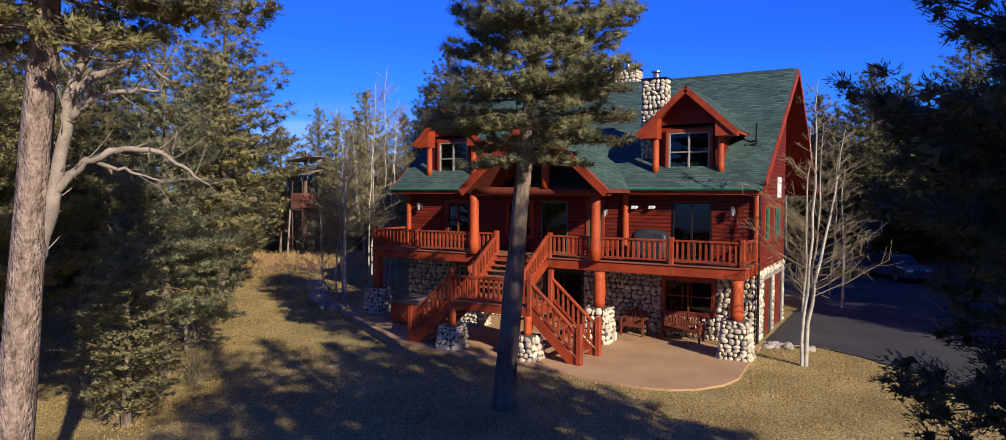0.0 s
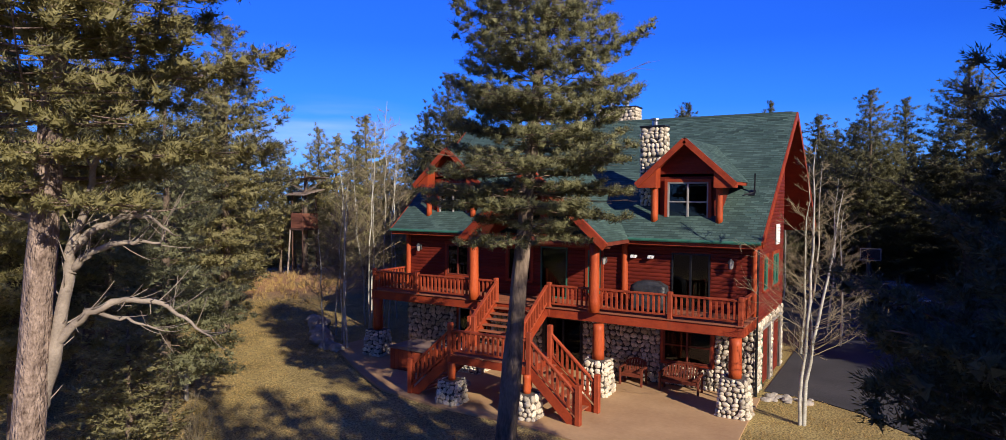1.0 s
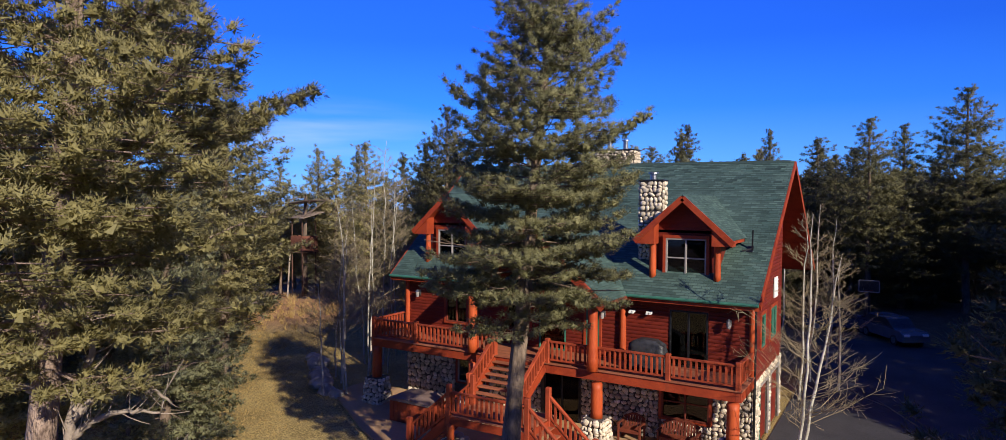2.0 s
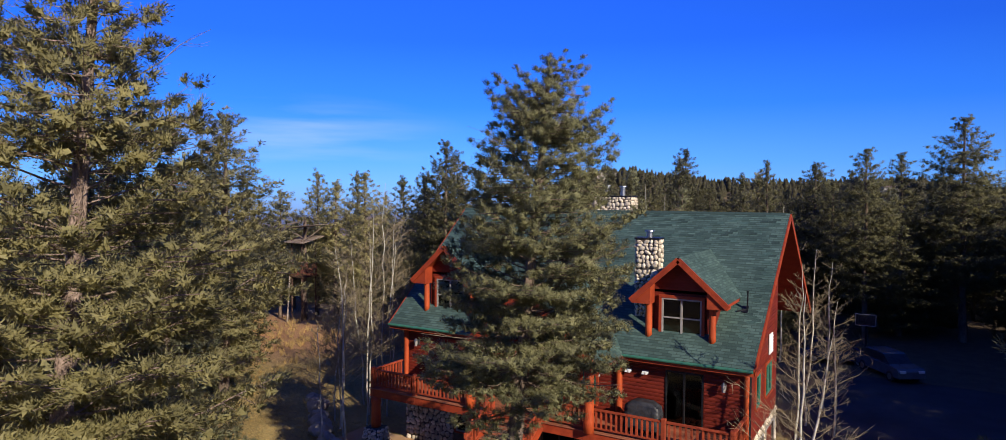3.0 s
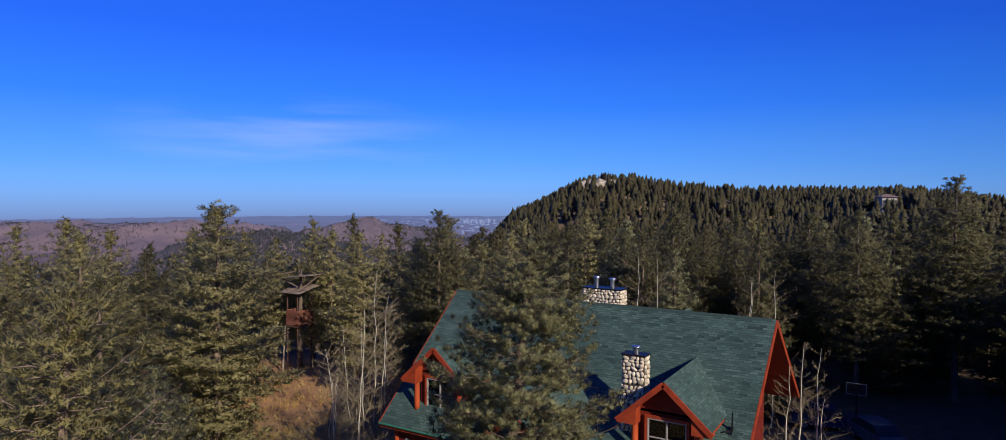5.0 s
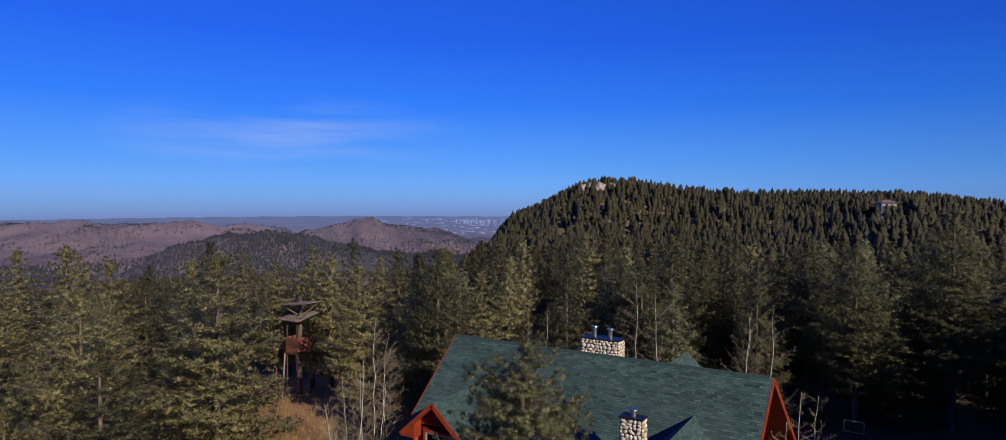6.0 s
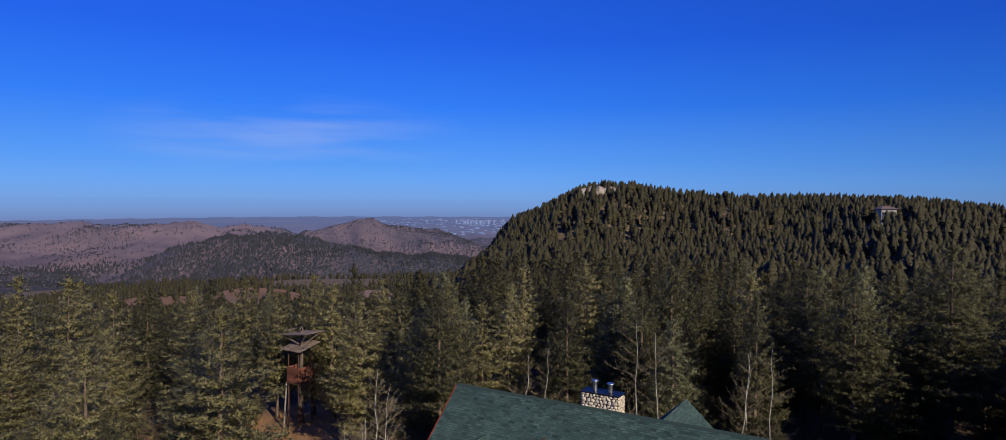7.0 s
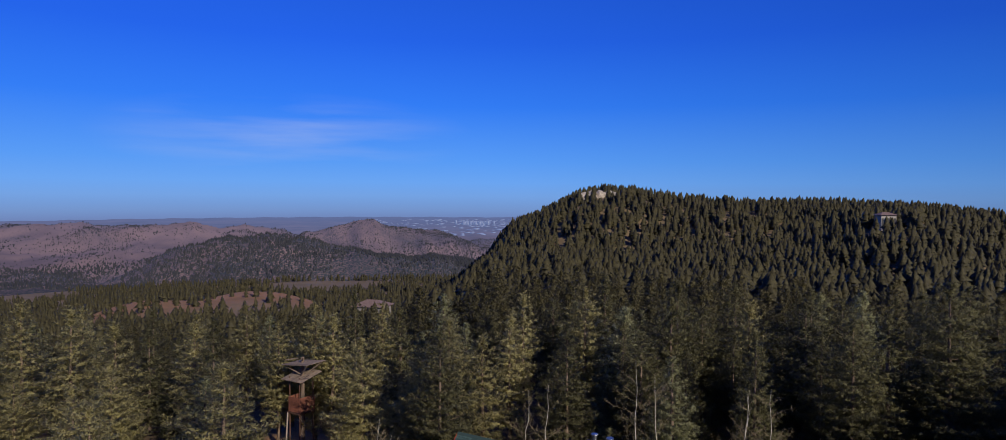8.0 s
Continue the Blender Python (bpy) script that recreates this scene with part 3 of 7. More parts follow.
def needle_clumps(rng, centre, axis, size, outward, blades, length, width):
    """Bushy plumes filled with short pointed blades, soft-shaded as rounded clumps."""
    out = Leaves()
    n = len(centre)
    x = unit(axis)
    y = unit(np.cross(np.array([0, 0, 1.0]), x) + rng.normal(0, 0.05, (n, 3)))
    z = np.cross(x, y)
    frames = np.stack([x, y, z], -1)
    half = size[:, None] * np.array([0.52, 0.38, 0.29]) * rng.uniform(0.8, 1.2, (n, 3))
    q = unit(rng.normal(size=(n, blades, 3)) + np.array([0.25, 0, 0.25]))
    pos = np.einsum("nij,nkj->nki", frames, q * half[:, None] * rng.uniform(0.05, 1.0, (n, blades, 1)) ** 0.6) + centre[:, None]
    d = unit(np.einsum("nij,nkj->nki", frames, q * np.array([0.8, 0.9, 0.8]) + np.array([0.55, 0, 0.15])) + rng.normal(0, 0.28, (n, blades, 3)))
    side_v = unit(np.cross(d, rng.normal(size=(n, blades, 3))))
    ln = length * rng.uniform(0.7, 1.1, (n, blades, 1))
    wd = width * rng.uniform(0.7, 1.3, (n, blades, 1))
    v = np.stack([pos - side_v * wd * 0.5, pos + side_v * wd * 0.5, pos + d * ln], 2)
    nr = unit(np.einsum("nij,nkj->nki", frames, q / half[:, None] * half[:, None, :1]) * 0.55 + d * 0.25 + outward[:, None] * 0.6 + rng.normal(0, 0.14, (n, blades, 3)))
    nr = np.repeat(nr[:, :, None], 3, 2)
    out.add(v.reshape(-1, 3), np.arange(n * blades * 3).reshape(-1, 3), nr.reshape(-1, 3))
    # close inner sprays that shut out the light
    m = max(12, blades // 3)
    q = unit(rng.normal(size=(n, m, 3)))
    pos = np.einsum("nij,nkj->nki", frames, q * half[:, None] * rng.uniform(0.0, 0.45, (n, m, 1))) + centre[:, None]
    corner = rng.normal(0, 1, (n, m, 3, 3)) * half[:, None, None].mean(-1, keepdims=True) * min(0.25, 1.15 / math.sqrt(m))
    nr = np.repeat((unit(np.einsum("nij,nkj->nki", frames, q)) + outward[:, None])[:, :, None], 3, 2)
    out.add((pos[:, :, None] + corner).reshape(-1, 3), np.arange(n * m * 3).reshape(-1, 3), unit(nr).reshape(-1, 3))
    return out


# plume size, blades to a plume, blade length and width, sides of a bough
DETAIL = {"close": (0.40, 96, 0.066, 0.013, 4), "near": (0.48, 44, 0.095, 0.023, 3), "mid": (0.60, 26, 0.135, 0.042, 3), "off": (0.80, 20, 0.175, 0.066, 3), "wood": (1.15, 13, 0.28, 0.125, 3)}


def conifer_meshes(seed, h, base, radius, whorls, per, shape, droop, detail, bark, leaf, trunk_r, bend=0.15, lean=(0, 0), dead=0.25, gap=0.0, side=12, sweep=0.9, dense=1.2, bare=0.05):
    """Trunk and crown of a conifer, standing at the origin. shape: crown radius by height (0 to 1)."""
    plume, blades, length, width, sides = DETAIL[detail]
    rng = np.random.RandomState(seed)
    n = 16
    f = np.linspace(0, 1, n)
    wander = np.cumsum(rng.normal(0, bend / n, (n, 2)), axis=0)
    tp = np.stack([wander[:, 0] + lean[0] * f, wander[:, 1] + lean[1] * f, h * f], 1)
    tp[0, 2] = -0.4
    tr = trunk_r * (1 - f) ** 0.75 + 0.012
    tr[0] *= 1.25
    wood = Heap()
    v, t = tube_arrays(tp, tr, side)
    wood.add(v + rng.normal(0, 0.012, v.shape) * trunk_r * 4, t)
    centre, axis, size = [], [], []

    def on_trunk(z):
        return np.array([np.interp(z, tp[:, 2], tp[:, k]) for k in range(3)])

    def clump(p, d, k=1.0):
        k *= np.interp(p[2], (base + (h - base) * 0.72, h), (1.0, 0.62))
        centre.append(p + rng.normal(0, plume * 0.12, 3))
        axis.append(d + rng.normal(0, 0.22, 3))
        size.append(plume * k * rng.uniform(0.72, 1.25))

    zs = base + (h - base) * (1 - (1 - np.linspace(0, 0.985, whorls)) ** 1.22)
    for z in zs:
        q = (z - base) / (h - base)
        reach = radius * np.interp(q, *shape)
        k = max(3, int(round(per * np.interp(q, (0, 0.75, 1), (1, 0.9, 0.6)))) + rng.randint(-1, 2))
        turn = rng.uniform(0, 6.28)
        for b in range(k):
            if rng.uniform() < gap:
                continue
            a = turn + b * 6.28 / k + rng.uniform(-0.4, 0.4)
            L = max(0.14, reach * rng.uniform(0.60, 1.15))
            z0 = z + rng.uniform(-0.6, 0.6) * (h - base) / whorls
            up = np.interp(q, (0, 0.45, 1), (-droop, 0.12, sweep)) + rng.uniform(-0.16, 0.16)
            s = np.linspace(0, 1, 6 if detail == "close" else 4)
            m = len(s)
            curve = up * s + 0.24 * s * s * (1 if q < 0.6 else 0.4)
            out = np.stack([np.cos(a) * s, np.sin(a) * s, curve], 1) * L
            out[:, :2] += rng.normal(0, 0.03, (m, 2)) * L * s[:, None]
            bp = on_trunk(min(z0, h - 0.05)) + out
            br = np.interp(z, (0, h), (trunk_r * 0.20, 0.008)) * np.linspace(1, 0.2, m) * min(1, 0.45 + L / radius)
            if detail != "wood":
                wood.add(*tube_arrays(bp, br, sides))
            fwd, lat = np.array([np.cos(a), np.sin(a), 0]), np.array([-np.sin(a), np.cos(a), 0])
            if q < 0.75 and rng.uniform() < bare:
                for c in rng.uniform(0.3, 1.0, 5 if detail in ("close", "near") else 2):
                    p = np.array([np.interp(c, s, bp[:, j]) for j in range(3)])
                    tw = (fwd * 0.7 + lat * rng.uniform(-0.9, 0.9) + np.array([0, 0, rng.uniform(-0.1, 0.4)])) * 0.3 * L
                    wood.add(*tube_arrays(np.stack([p, p + tw * 0.5 + rng.normal(0, 0.02, 3), p + tw]), (br[-1] * 1.3, br[-1], br[-1] * 0.5), 3))
                continue
            nodes = max(2, int(round(L * (1 - dead) / (plume * 0.62 / dense * np.interp(q, (0.65, 1), (1, 0.55))))))
            for c in np.linspace(dead if q < 0.75 else 0.12, 1.0, nodes):
                p = np.array([np.interp(c, s, bp[:, j]) for j in range(3)])
                rise = np.array([0, 0, np.interp(q, (0, 1), (0.05, 0.75))])
                w = min(0.42 * L, 0.10 * L + 0.55 * L * (1 - c)) * rng.uniform(0.7, 1.15)
                if w < plume * 0.45 or c > 0.93:
                    clump(p, fwd + rise, 1.0 if c < 0.93 else 0.85)
                    continue
                for sgn in (-1, 1):
                    steps = max(1, int(round(w / (plume * 0.66))))
                    for j in range(steps):
                        o = w * (j + 0.75) / steps
                        d = fwd * 0.75 + lat * sgn * 0.8 + rise
                        clump(p + lat * sgn * o + fwd * o * 0.55 + np.array([0, 0, 0.08 * o]), d)
                        if detail == "close" and j == steps - 1:
                            wood.add(*tube_arrays(np.stack([p, p + (lat * sgn + fwd * 0.55) * o * 0.6, p + (lat * sgn + fwd * 0.55) * o]), (0.012, 0.008, 0.004), 3))
    for c in np.linspace(0.955, 1.0, 4):
        clump(on_trunk(h * c), np.array([rng.normal(0, 0.3), rng.normal(0, 0.3), 1.0]), 0.8 if c < 0.99 else 0.55)
    centre = np.array(centre)
    outward = np.stack([centre[:, 0] - np.interp(centre[:, 2], tp[:, 2], tp[:, 0]), centre[:, 1] - np.interp(centre[:, 2], tp[:, 2], tp[:, 1]), 0.12 * radius + 0 * centre[:, 2]], 1)
    crown = needle_clumps(rng, centre, np.array(axis), np.array(size), unit(outward), blades, length, width)
    return wood, crown, bark, leaf


PINE_SHAPE = ((0, 0.08, 0.3, 0.6, 0.85, 1.0), (0.6, 0.9, 1.0, 0.68, 0.30, 0.03))
SPRUCE_SHAPE = ((0, 0.1, 0.4, 0.7, 0.9, 1.0), (0.88, 1.0, 0.80, 0.48, 0.21, 0.03))
OVAL_SHAPE = ((0, 0.15, 0.4, 0.7, 0.9, 1.0), (0.55, 0.92, 1.0, 0.62, 0.28, 0.04))


def tree_thing(meshes, at, label, group="", name="pine_tree", turn=0.0):
    wood, leaves, bark, leaf = meshes
    t = thing(name, at, label, "tree", group)
    t.rotation_euler.z = turn
    tw = new("trunk", wood.mesh("trunk", bark, True))
    cr = new("crown", leaves.mesh("crown", leaf))
    tw.parent = cr.parent = t
    return t


def ground_z(x, y):
    return float(height(x, y))


# the pine that stands before the house
big = conifer_meshes(11, 14.8, 6.3, 2.8, 24, 8, ((0, 0.1, 0.38, 0.59, 0.8, 0.9, 0.96, 1.0), (0.62, 0.95, 0.86, 0.70, 0.50, 0.31, 0.17, 0.04)), 0.32, "close", M_BARK_DARK, M_DARKPINE, 0.255, 0.12, lean=(0.75, 1.2), dead=0.3, side=14, sweep=0.8)
tree_thing(big, (-8.36, 13.93, 0), "tall pine with dark bark and grey-green needles before the house", name="pine_tree")
# the old pine beside the lawn
old = conifer_meshes(23, 16.15, 8.6, 2.7, 23, 8, PINE_SHAPE, 0.22, "close", M_BARK, M_PINE, 0.235, 0.04, lean=(0.98, 0.92), dead=0.34, gap=0.04, side=18, bare=0.12, sweep=1.0)
old_pine = tree_thing(old, (-9.42, 3.65, -1.5), "old pine with furrowed pinkish-grey bark and olive needles", name="pine_tree")


def limb(points, r0, r1, parent, seed):
    """A bare, crooked dead limb with side twigs."""
    rng = np.random.RandomState(seed)
    pts = np.array(points, float)
    f = np.linspace(0, 1, len(pts))
    g = np.linspace(0, 1, len(pts) * 4)
    fine = np.stack([np.interp(g, f, pts[:, k]) for k in range(3)], 1) + rng.normal(0, 0.012, (len(g), 3))
    heap = Heap()
    heap.add(*tube_arrays(fine, np.linspace(r0, r1, len(g)), 8))
    for i in range(2, len(g)):
        for _ in range(2):
            if rng.uniform() < 0.55:
                d = rng.normal(0, 1, 3) + (fine[-1] - fine[0]) / np.linalg.norm(fine[-1] - fine[0]) * 1.2
                d *= rng.uniform(0.15, 0.5) / np.linalg.norm(d)
                q = np.stack([fine[i] + d * s + np.array([0, 0, 0.08]) * s * s for s in (0, 0.35, 0.7, 1)])
                heap.add(*tube_arrays(q, np.linspace(r1 * 0.6, 0.004, 4), 4))
    ob = new("dead_limb", heap.mesh("dead_limb", M_DEADWOOD, True))
    ob.parent = parent
    ob.location = -parent.location
    ob["label"] = "bare grey dead limb"


limb([(-9.14, 4.02, 4.1), (-9.0, 4.12, 4.6), (-8.88, 4.22, 5.2), (-8.80, 4.30, 5.9), (-8.76, 4.33, 6.35), (-8.62, 4.45, 6.85), (-8.5, 4.55, 7.6)], 0.11, 0.03, old_pine, 1)
limb([(-8.76, 4.33, 6.3), (-8.5, 4.5, 6.55), (-8.2, 4.7, 6.72), (-7.95, 4.85, 6.68), (-7.73, 4.98, 6.5)], 0.06, 0.012, old_pine, 2)
limb([(-8.78, 4.33, 6.0), (-8.55, 4.45, 6.28), (-8.2, 4.7, 6.4), (-7.8, 4.9, 6.38)], 0.055, 0.014, old_pine, 3)
limb([(-8.90, 4.20, 5.15), (-8.6, 4.4, 5.5), (-8.25, 4.62, 5.68), (-7.85, 4.86, 5.66), (-7.6, 5.0, 5.5), (-7.3, 5.15, 5.25)], 0.06, 0.012, old_pine, 4)
limb([(-8.55, 4.45, 5.52), (-8.2, 4.72, 5.42), (-7.85, 4.95, 5.28)], 0.03, 0.008, old_pine, 5)
limb([(-9.05, 4.15, 6.6), (-9.35, 3.9, 6.75), (-9.75, 3.6, 6.9)], 0.06, 0.02, old_pine, 6)

# other conifers: a few grown forms, each planted many times; lighter ones stand further off
FORMS, MID_FORMS, FAR_FORMS = [], [], []
for i, (seed, h, base, rad, wh, per, shp, drp, leaf) in enumerate((
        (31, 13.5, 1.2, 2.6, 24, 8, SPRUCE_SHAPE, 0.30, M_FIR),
        (32, 14.5, 2.6, 2.6, 23, 8, OVAL_SHAPE, 0.15, M_PINE),
        (33, 12.5, 0.9, 2.5, 24, 8, SPRUCE_SHAPE, 0.35, M_SPRUCE),
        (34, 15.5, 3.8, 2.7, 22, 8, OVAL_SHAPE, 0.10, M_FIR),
        (35, 13.0, 1.8, 2.2, 21, 8, PINE_SHAPE, 0.25, M_PINE),
        (36, 13.0, 2.6, 2.6, 24, 8, SPRUCE_SHAPE, 0.35, M_SPRUCE))):
    mid_leaf = M_OLIVE if leaf is M_PINE else leaf
    FORMS.append((h, conifer_meshes(seed, h, base, rad * 1.06, wh - 4, 7, shp, drp, "near", M_BARK_DARK, leaf, 0.20, 0.3, dead=0.25, side=8)))
    MID_FORMS.append((h, conifer_meshes(seed + 30, h, base, rad * 1.05, wh - 4, 8, shp, drp, "mid", M_BARK_DARK, mid_leaf, 0.20, 0.3, dead=0.2, side=6)))
    FAR_FORMS.append((h, conifer_meshes(seed + 60, h, base, rad * 1.06, wh - 5, 7, shp, drp, "off", M_BARK_DARK, mid_leaf, 0.20, 0.3, dead=0.15, side=5)))
LABELS = ("dense fir in the surrounding woods, needles coloured dark for shade", "olive-green pine with a rounded crown", "grey-green spruce branched to the ground", "tall pine with a bare lower trunk", "slender olive-green pine among other conifers", "blue-green spruce with drooping lower boughs by the lawn")
planted = {}


def plant(kind, x, y, top=None, girth=1.0, turn=None, group="conifers round the house", far=False):
    """Plants a conifer of one of the forms with its top at a given height."""
    z = ground_z(x, y)
    u, v = along(x, y)
    grade = 0 if math.hypot(u, v) < 14 else 2 if far or v > 58 or v < 3 else 1 if v > 31 else 0
    h, meshes = (FORMS, MID_FORMS, FAR_FORMS)[grade][kind]
    sc = ((top - z) / h) if top else 1.0
    turn = random.uniform(0, 6.28) if turn is None else turn
    m = Matrix.LocRotScale((x, y, z - 0.1), Euler((0, 0, turn)), (sc * girth, sc * girth, sc))
    key = (kind, grade)
    if key not in planted:
        t = tree_thing(meshes, (x, y, z), LABELS[kind], group, "conifer_tree")
        planted[key] = t
        t.matrix_basis = m
        return t
    src = planted[key]
    t = copy_thing(src, Matrix())
    t.matrix_basis = m
    return t


# trees that stand out singly: form, place, height of the top
NAMED = ((5, -20.2, 12.7, 10.4, 1.1), (1, -29.6, 21.8, 15.4, 1.3), (1, -49.6, 47.2, 13.5, 1.0), (1, -52.6, 45.2, 11.8, 1.15), (4, -47.0, 47.2, 12.6, 1.3), (0, -51.5, 55.0, 13.6, 0.9), (3, -26.4, 36.6, 14.9, 1.0), (1, -29.5, 38.5, 12.8, 1.1),
         (3, -18.4, 64.8, 15.8, 0.9), (0, -8.9, 53.0, 14.0, 0.9), (3, 4.0, 63.5, 17.6, 1.3), (4, -33.4, 58.1, 12.3, 1.2), (1, -29.0, 66.3, 14.5, 1.2), (0, -18.0, 61.5, 14.8, 1.1),
         (4, -12.5, 70.0, 13.8, 1.2), (3, -4.7, 76.0, 14.0, 1.1), (1, -24.3, 10.2, 11.5, 1.2), (3, -26.5, 14.5, 12.6, 1.2), (1, -22.5, 7.8, 12.0, 1.2), (1, -33.0, 17.0, 14.0, 1.2), (2, -36.0, 25.5, 13.0, 1.2),
         (0, -23.2, 50.0, 13.5, 1.1), (2, -36.5, 47.5, 12.0, 1.2), (1, -31.5, 44.5, 14.2, 1.2), (0, -43.0, 52.5, 13.0, 1.2), (3, -2.5, 58.0, 15.0, 1.1), (2, -14.5, 50.5, 12.0, 1.2))
taken = []
for k, x, y, top, girth in NAMED:
    plant(k, x, y, top, girth)
    taken.append((x, y))

# unseen tree added to cast shade on the left stairs and patio
plant(0, 5.4, 8.6, 15.5, 0.6)
taken.append((5.4, 8.6))
# shade trees past the drive and behind the viewpoint, out of sight
for k, x, y, top in ((0, 11.5, 27.5, 13.0), (2, 10.5, 32.5, 13.5), (0, 13.5, 37.0, 15.0), (3, 11.0, 42.0, 15.5), (0, 15.0, 31.0, 16.0), (2, 12.5, 47.5, 15.0), (0, 16.5, 43.0, 16.0), (3, 10.5, 53.0, 15.5), (0, 6.2, 4.6, 13.2), (0, 6.9, 2.3, 15.0), (2, 9.4, 4.4, 16.0), (0, 17.5, 50.0, 17.0), (2, 16.0, 56.0, 17.0), (0, 8.3, -0.6, 16.5), (0, 20.0, 36.0, 18.0), (2, 22.5, 29.0, 17.0), (0, 19.5, 46.0, 18.0), (0, 24.5, 40.0, 19.0), (2, 21.5, 52.5, 18.0), (0, 14.0, 25.0, 12.0), (0, 19.0, 40.5, 18.0), (0, 14.0, 61.0, 17.0), (2, 18.0, 58.5, 18.0), (0, 22.0, 56.0, 18.0), (0, 13.5, 66.0, 17.0), (0, 18.0, 65.0, 18.0)):
    plant(k, x, y, top, 1.4)
    taken.append((x, y))


def wooded(x, y):
    """Where the woods stand round the yard."""
    u, v = along(x, y)
    if v < 14:
        return False
    a = math.degrees(math.atan2(u, v))
    if -60 < a < -20.8:
        return v > 17 + max(0, (a + 27)) * 2.2
    if a <= -11.5:
        return v > 64
    if a <= -1:
        return v > 46 and not (-24 < x < -2 and y < 43)
    if a < 24:
        return y > 47 and v > 47
    return (x > 9.5 and v > 24) or v > 53


rng = np.random.RandomState(8)
count = 0
for _ in range(9000):
    v = math.sqrt(rng.uniform(16 ** 2, 84 ** 2))
    a = radians(rng.uniform(-41, 41))
    u = v * math.tan(a)
    x, y = place(u, v)
    if not wooded(x, y):
        continue
    gap = 4.9 if v < 32 else 6.4 if u < -8 else 5.4 if u < 12 else 4.1
    if any((x - p) ** 2 + (y - q) ** 2 < gap * gap for p, q in taken):
        continue
    taken.append((x, y))
    # woods to the right take mostly the dark needles, as painted shade
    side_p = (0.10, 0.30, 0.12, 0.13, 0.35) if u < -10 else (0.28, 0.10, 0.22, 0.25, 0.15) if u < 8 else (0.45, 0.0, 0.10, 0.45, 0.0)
    if v < 34:
        side_p = (0.05, 0.35, 0.05, 0.30, 0.25)
    kind = int(rng.choice(5, p=side_p))
    z = ground_z(x, y)
    plant(kind, x, y, z + rng.uniform(9.8, 15.0), rng.uniform(1.05, 1.35), rng.uniform(0, 6.28), far=v > 58)
    count += 1
    if count > 186:
        break


# saplings and low firs under the wood's edge
low = 0
for _ in range(4000):
    v = math.sqrt(rng.uniform(17 ** 2, 66 ** 2))
    u = v * math.tan(radians(rng.uniform(-40, 40)))
    x, y = place(u, v)
    if not wooded(x, y) or any((x - p) ** 2 + (y - q) ** 2 < 1.7 ** 2 for p, q in taken):
        continue
    taken.append((x, y))
    plant(int(rng.choice((0, 0, 2) if u > 0 else (0, 2, 4))), x, y, ground_z(x, y) + rng.uniform(1.8, 5.5), rng.uniform(1.2, 1.7), rng.uniform(0, 6.28), "saplings at the wood's edge", True)
    low += 1
    if low > 70:
        break


def far_conifer(rng, tiers=6, sides=6):
    """A small conifer for the far slopes, 1 high: ragged skirts of boughs, one over the other."""
    v, t, nr = [], [], []
    full = rng.uniform(1.2, 2.2)
    lean = rng.normal(0, 0.015, 2)
    for i in range(tiers):
        q = i / tiers
        z0 = 0.10 + 0.84 * q
        rr = (0.20 * (1 - q ** full) + 0.03) * rng.uniform(0.8, 1.15) * (0.75 if i == 0 else 1.0)
        top = min(1.0, z0 + 1.9 / tiers * (1 - 0.35 * q) + 0.05)
        turn = rng.uniform(0, 6.28)
        k = len(v)
        v.append((lean[0] * top, lean[1] * top, top))
        nr.append((0, 0, 1))
        for s_ in range(sides):
            a = turn + (s_ + rng.uniform(-0.3, 0.3)) * 6.283 / sides
            rs = rr * (rng.uniform(1.0, 1.35) if s_ % 2 else rng.uniform(0.5, 0.85))
            v.append((rs * math.cos(a), rs * math.sin(a), z0 + rng.uniform(-0.25, 0.25) / tiers))
            nr.append((math.cos(a), math.sin(a), 0.35 + rng.uniform(-0.3, 0.3)))
        t += [(k, k + 1 + s_, k + 1 + (s_ + 1) % sides) for s_ in range(sides)]
    return np.array(v), np.array(t), unit(np.array(nr))


# the woods on the hill and down the valley
rng = np.random.RandomState(12)
shapes = [far_conifer(rng, 7, 7) for _ in range(10)]
fuller = [far_conifer(rng, 13, 10) for _ in range(8)]
front_woods = []
for k in range(6):
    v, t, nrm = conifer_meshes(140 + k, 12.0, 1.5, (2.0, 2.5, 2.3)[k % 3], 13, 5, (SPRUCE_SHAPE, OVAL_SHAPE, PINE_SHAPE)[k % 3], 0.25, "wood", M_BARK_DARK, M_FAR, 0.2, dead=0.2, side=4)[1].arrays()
    front_woods.append((v / 12, t, nrm))
heap, front_heap = Leaves(), Leaves()
N = 38000
r = np.sqrt(rng.uniform(76 ** 2, 640 ** 2, N))
a = rng.uniform(-41, 40, N)
more = np.arange(N) > N * 0.78
r = np.where(more, rng.uniform(560, 1040, N), r)
a = np.where(more, rng.uniform(-40, -2, N), a)
u, v = r * np.sin(np.radians(a)), r * np.cos(np.radians(a))
X, Y = place(u, v)
Z = height(X, Y)
thin = np.where((a < -4) & (r > 190), 0.6, 1.0)
thin = np.where((np.abs(a + 20) < 4.5) & (np.abs(r - 480) < 90), 0.05, thin)
thin = np.where((np.abs(a + 28.5) < 4.5) & (np.abs(r - 455) < 80), 0.16, thin)
thin = np.where((np.abs(a - 8.2) < 1.6) & (r > 462) & (r < 505), 0.10, thin)
thin = thin * np.interp(np.sin(X * 0.021 + 1) * np.sin(Y * 0.017), (-1, 1), (0.7, 1.0)) * np.interp(r, (100, 250, 640), (1.0, 0.75, 0.55)) * 0.62
thin = np.where(more, 0.34 * (np.sin(X * 0.012) * np.sin(Y * 0.011 + 1) > -0.35), thin)
thin = np.where((r < 88) & (a < 26) & (v < 84), 0, thin)
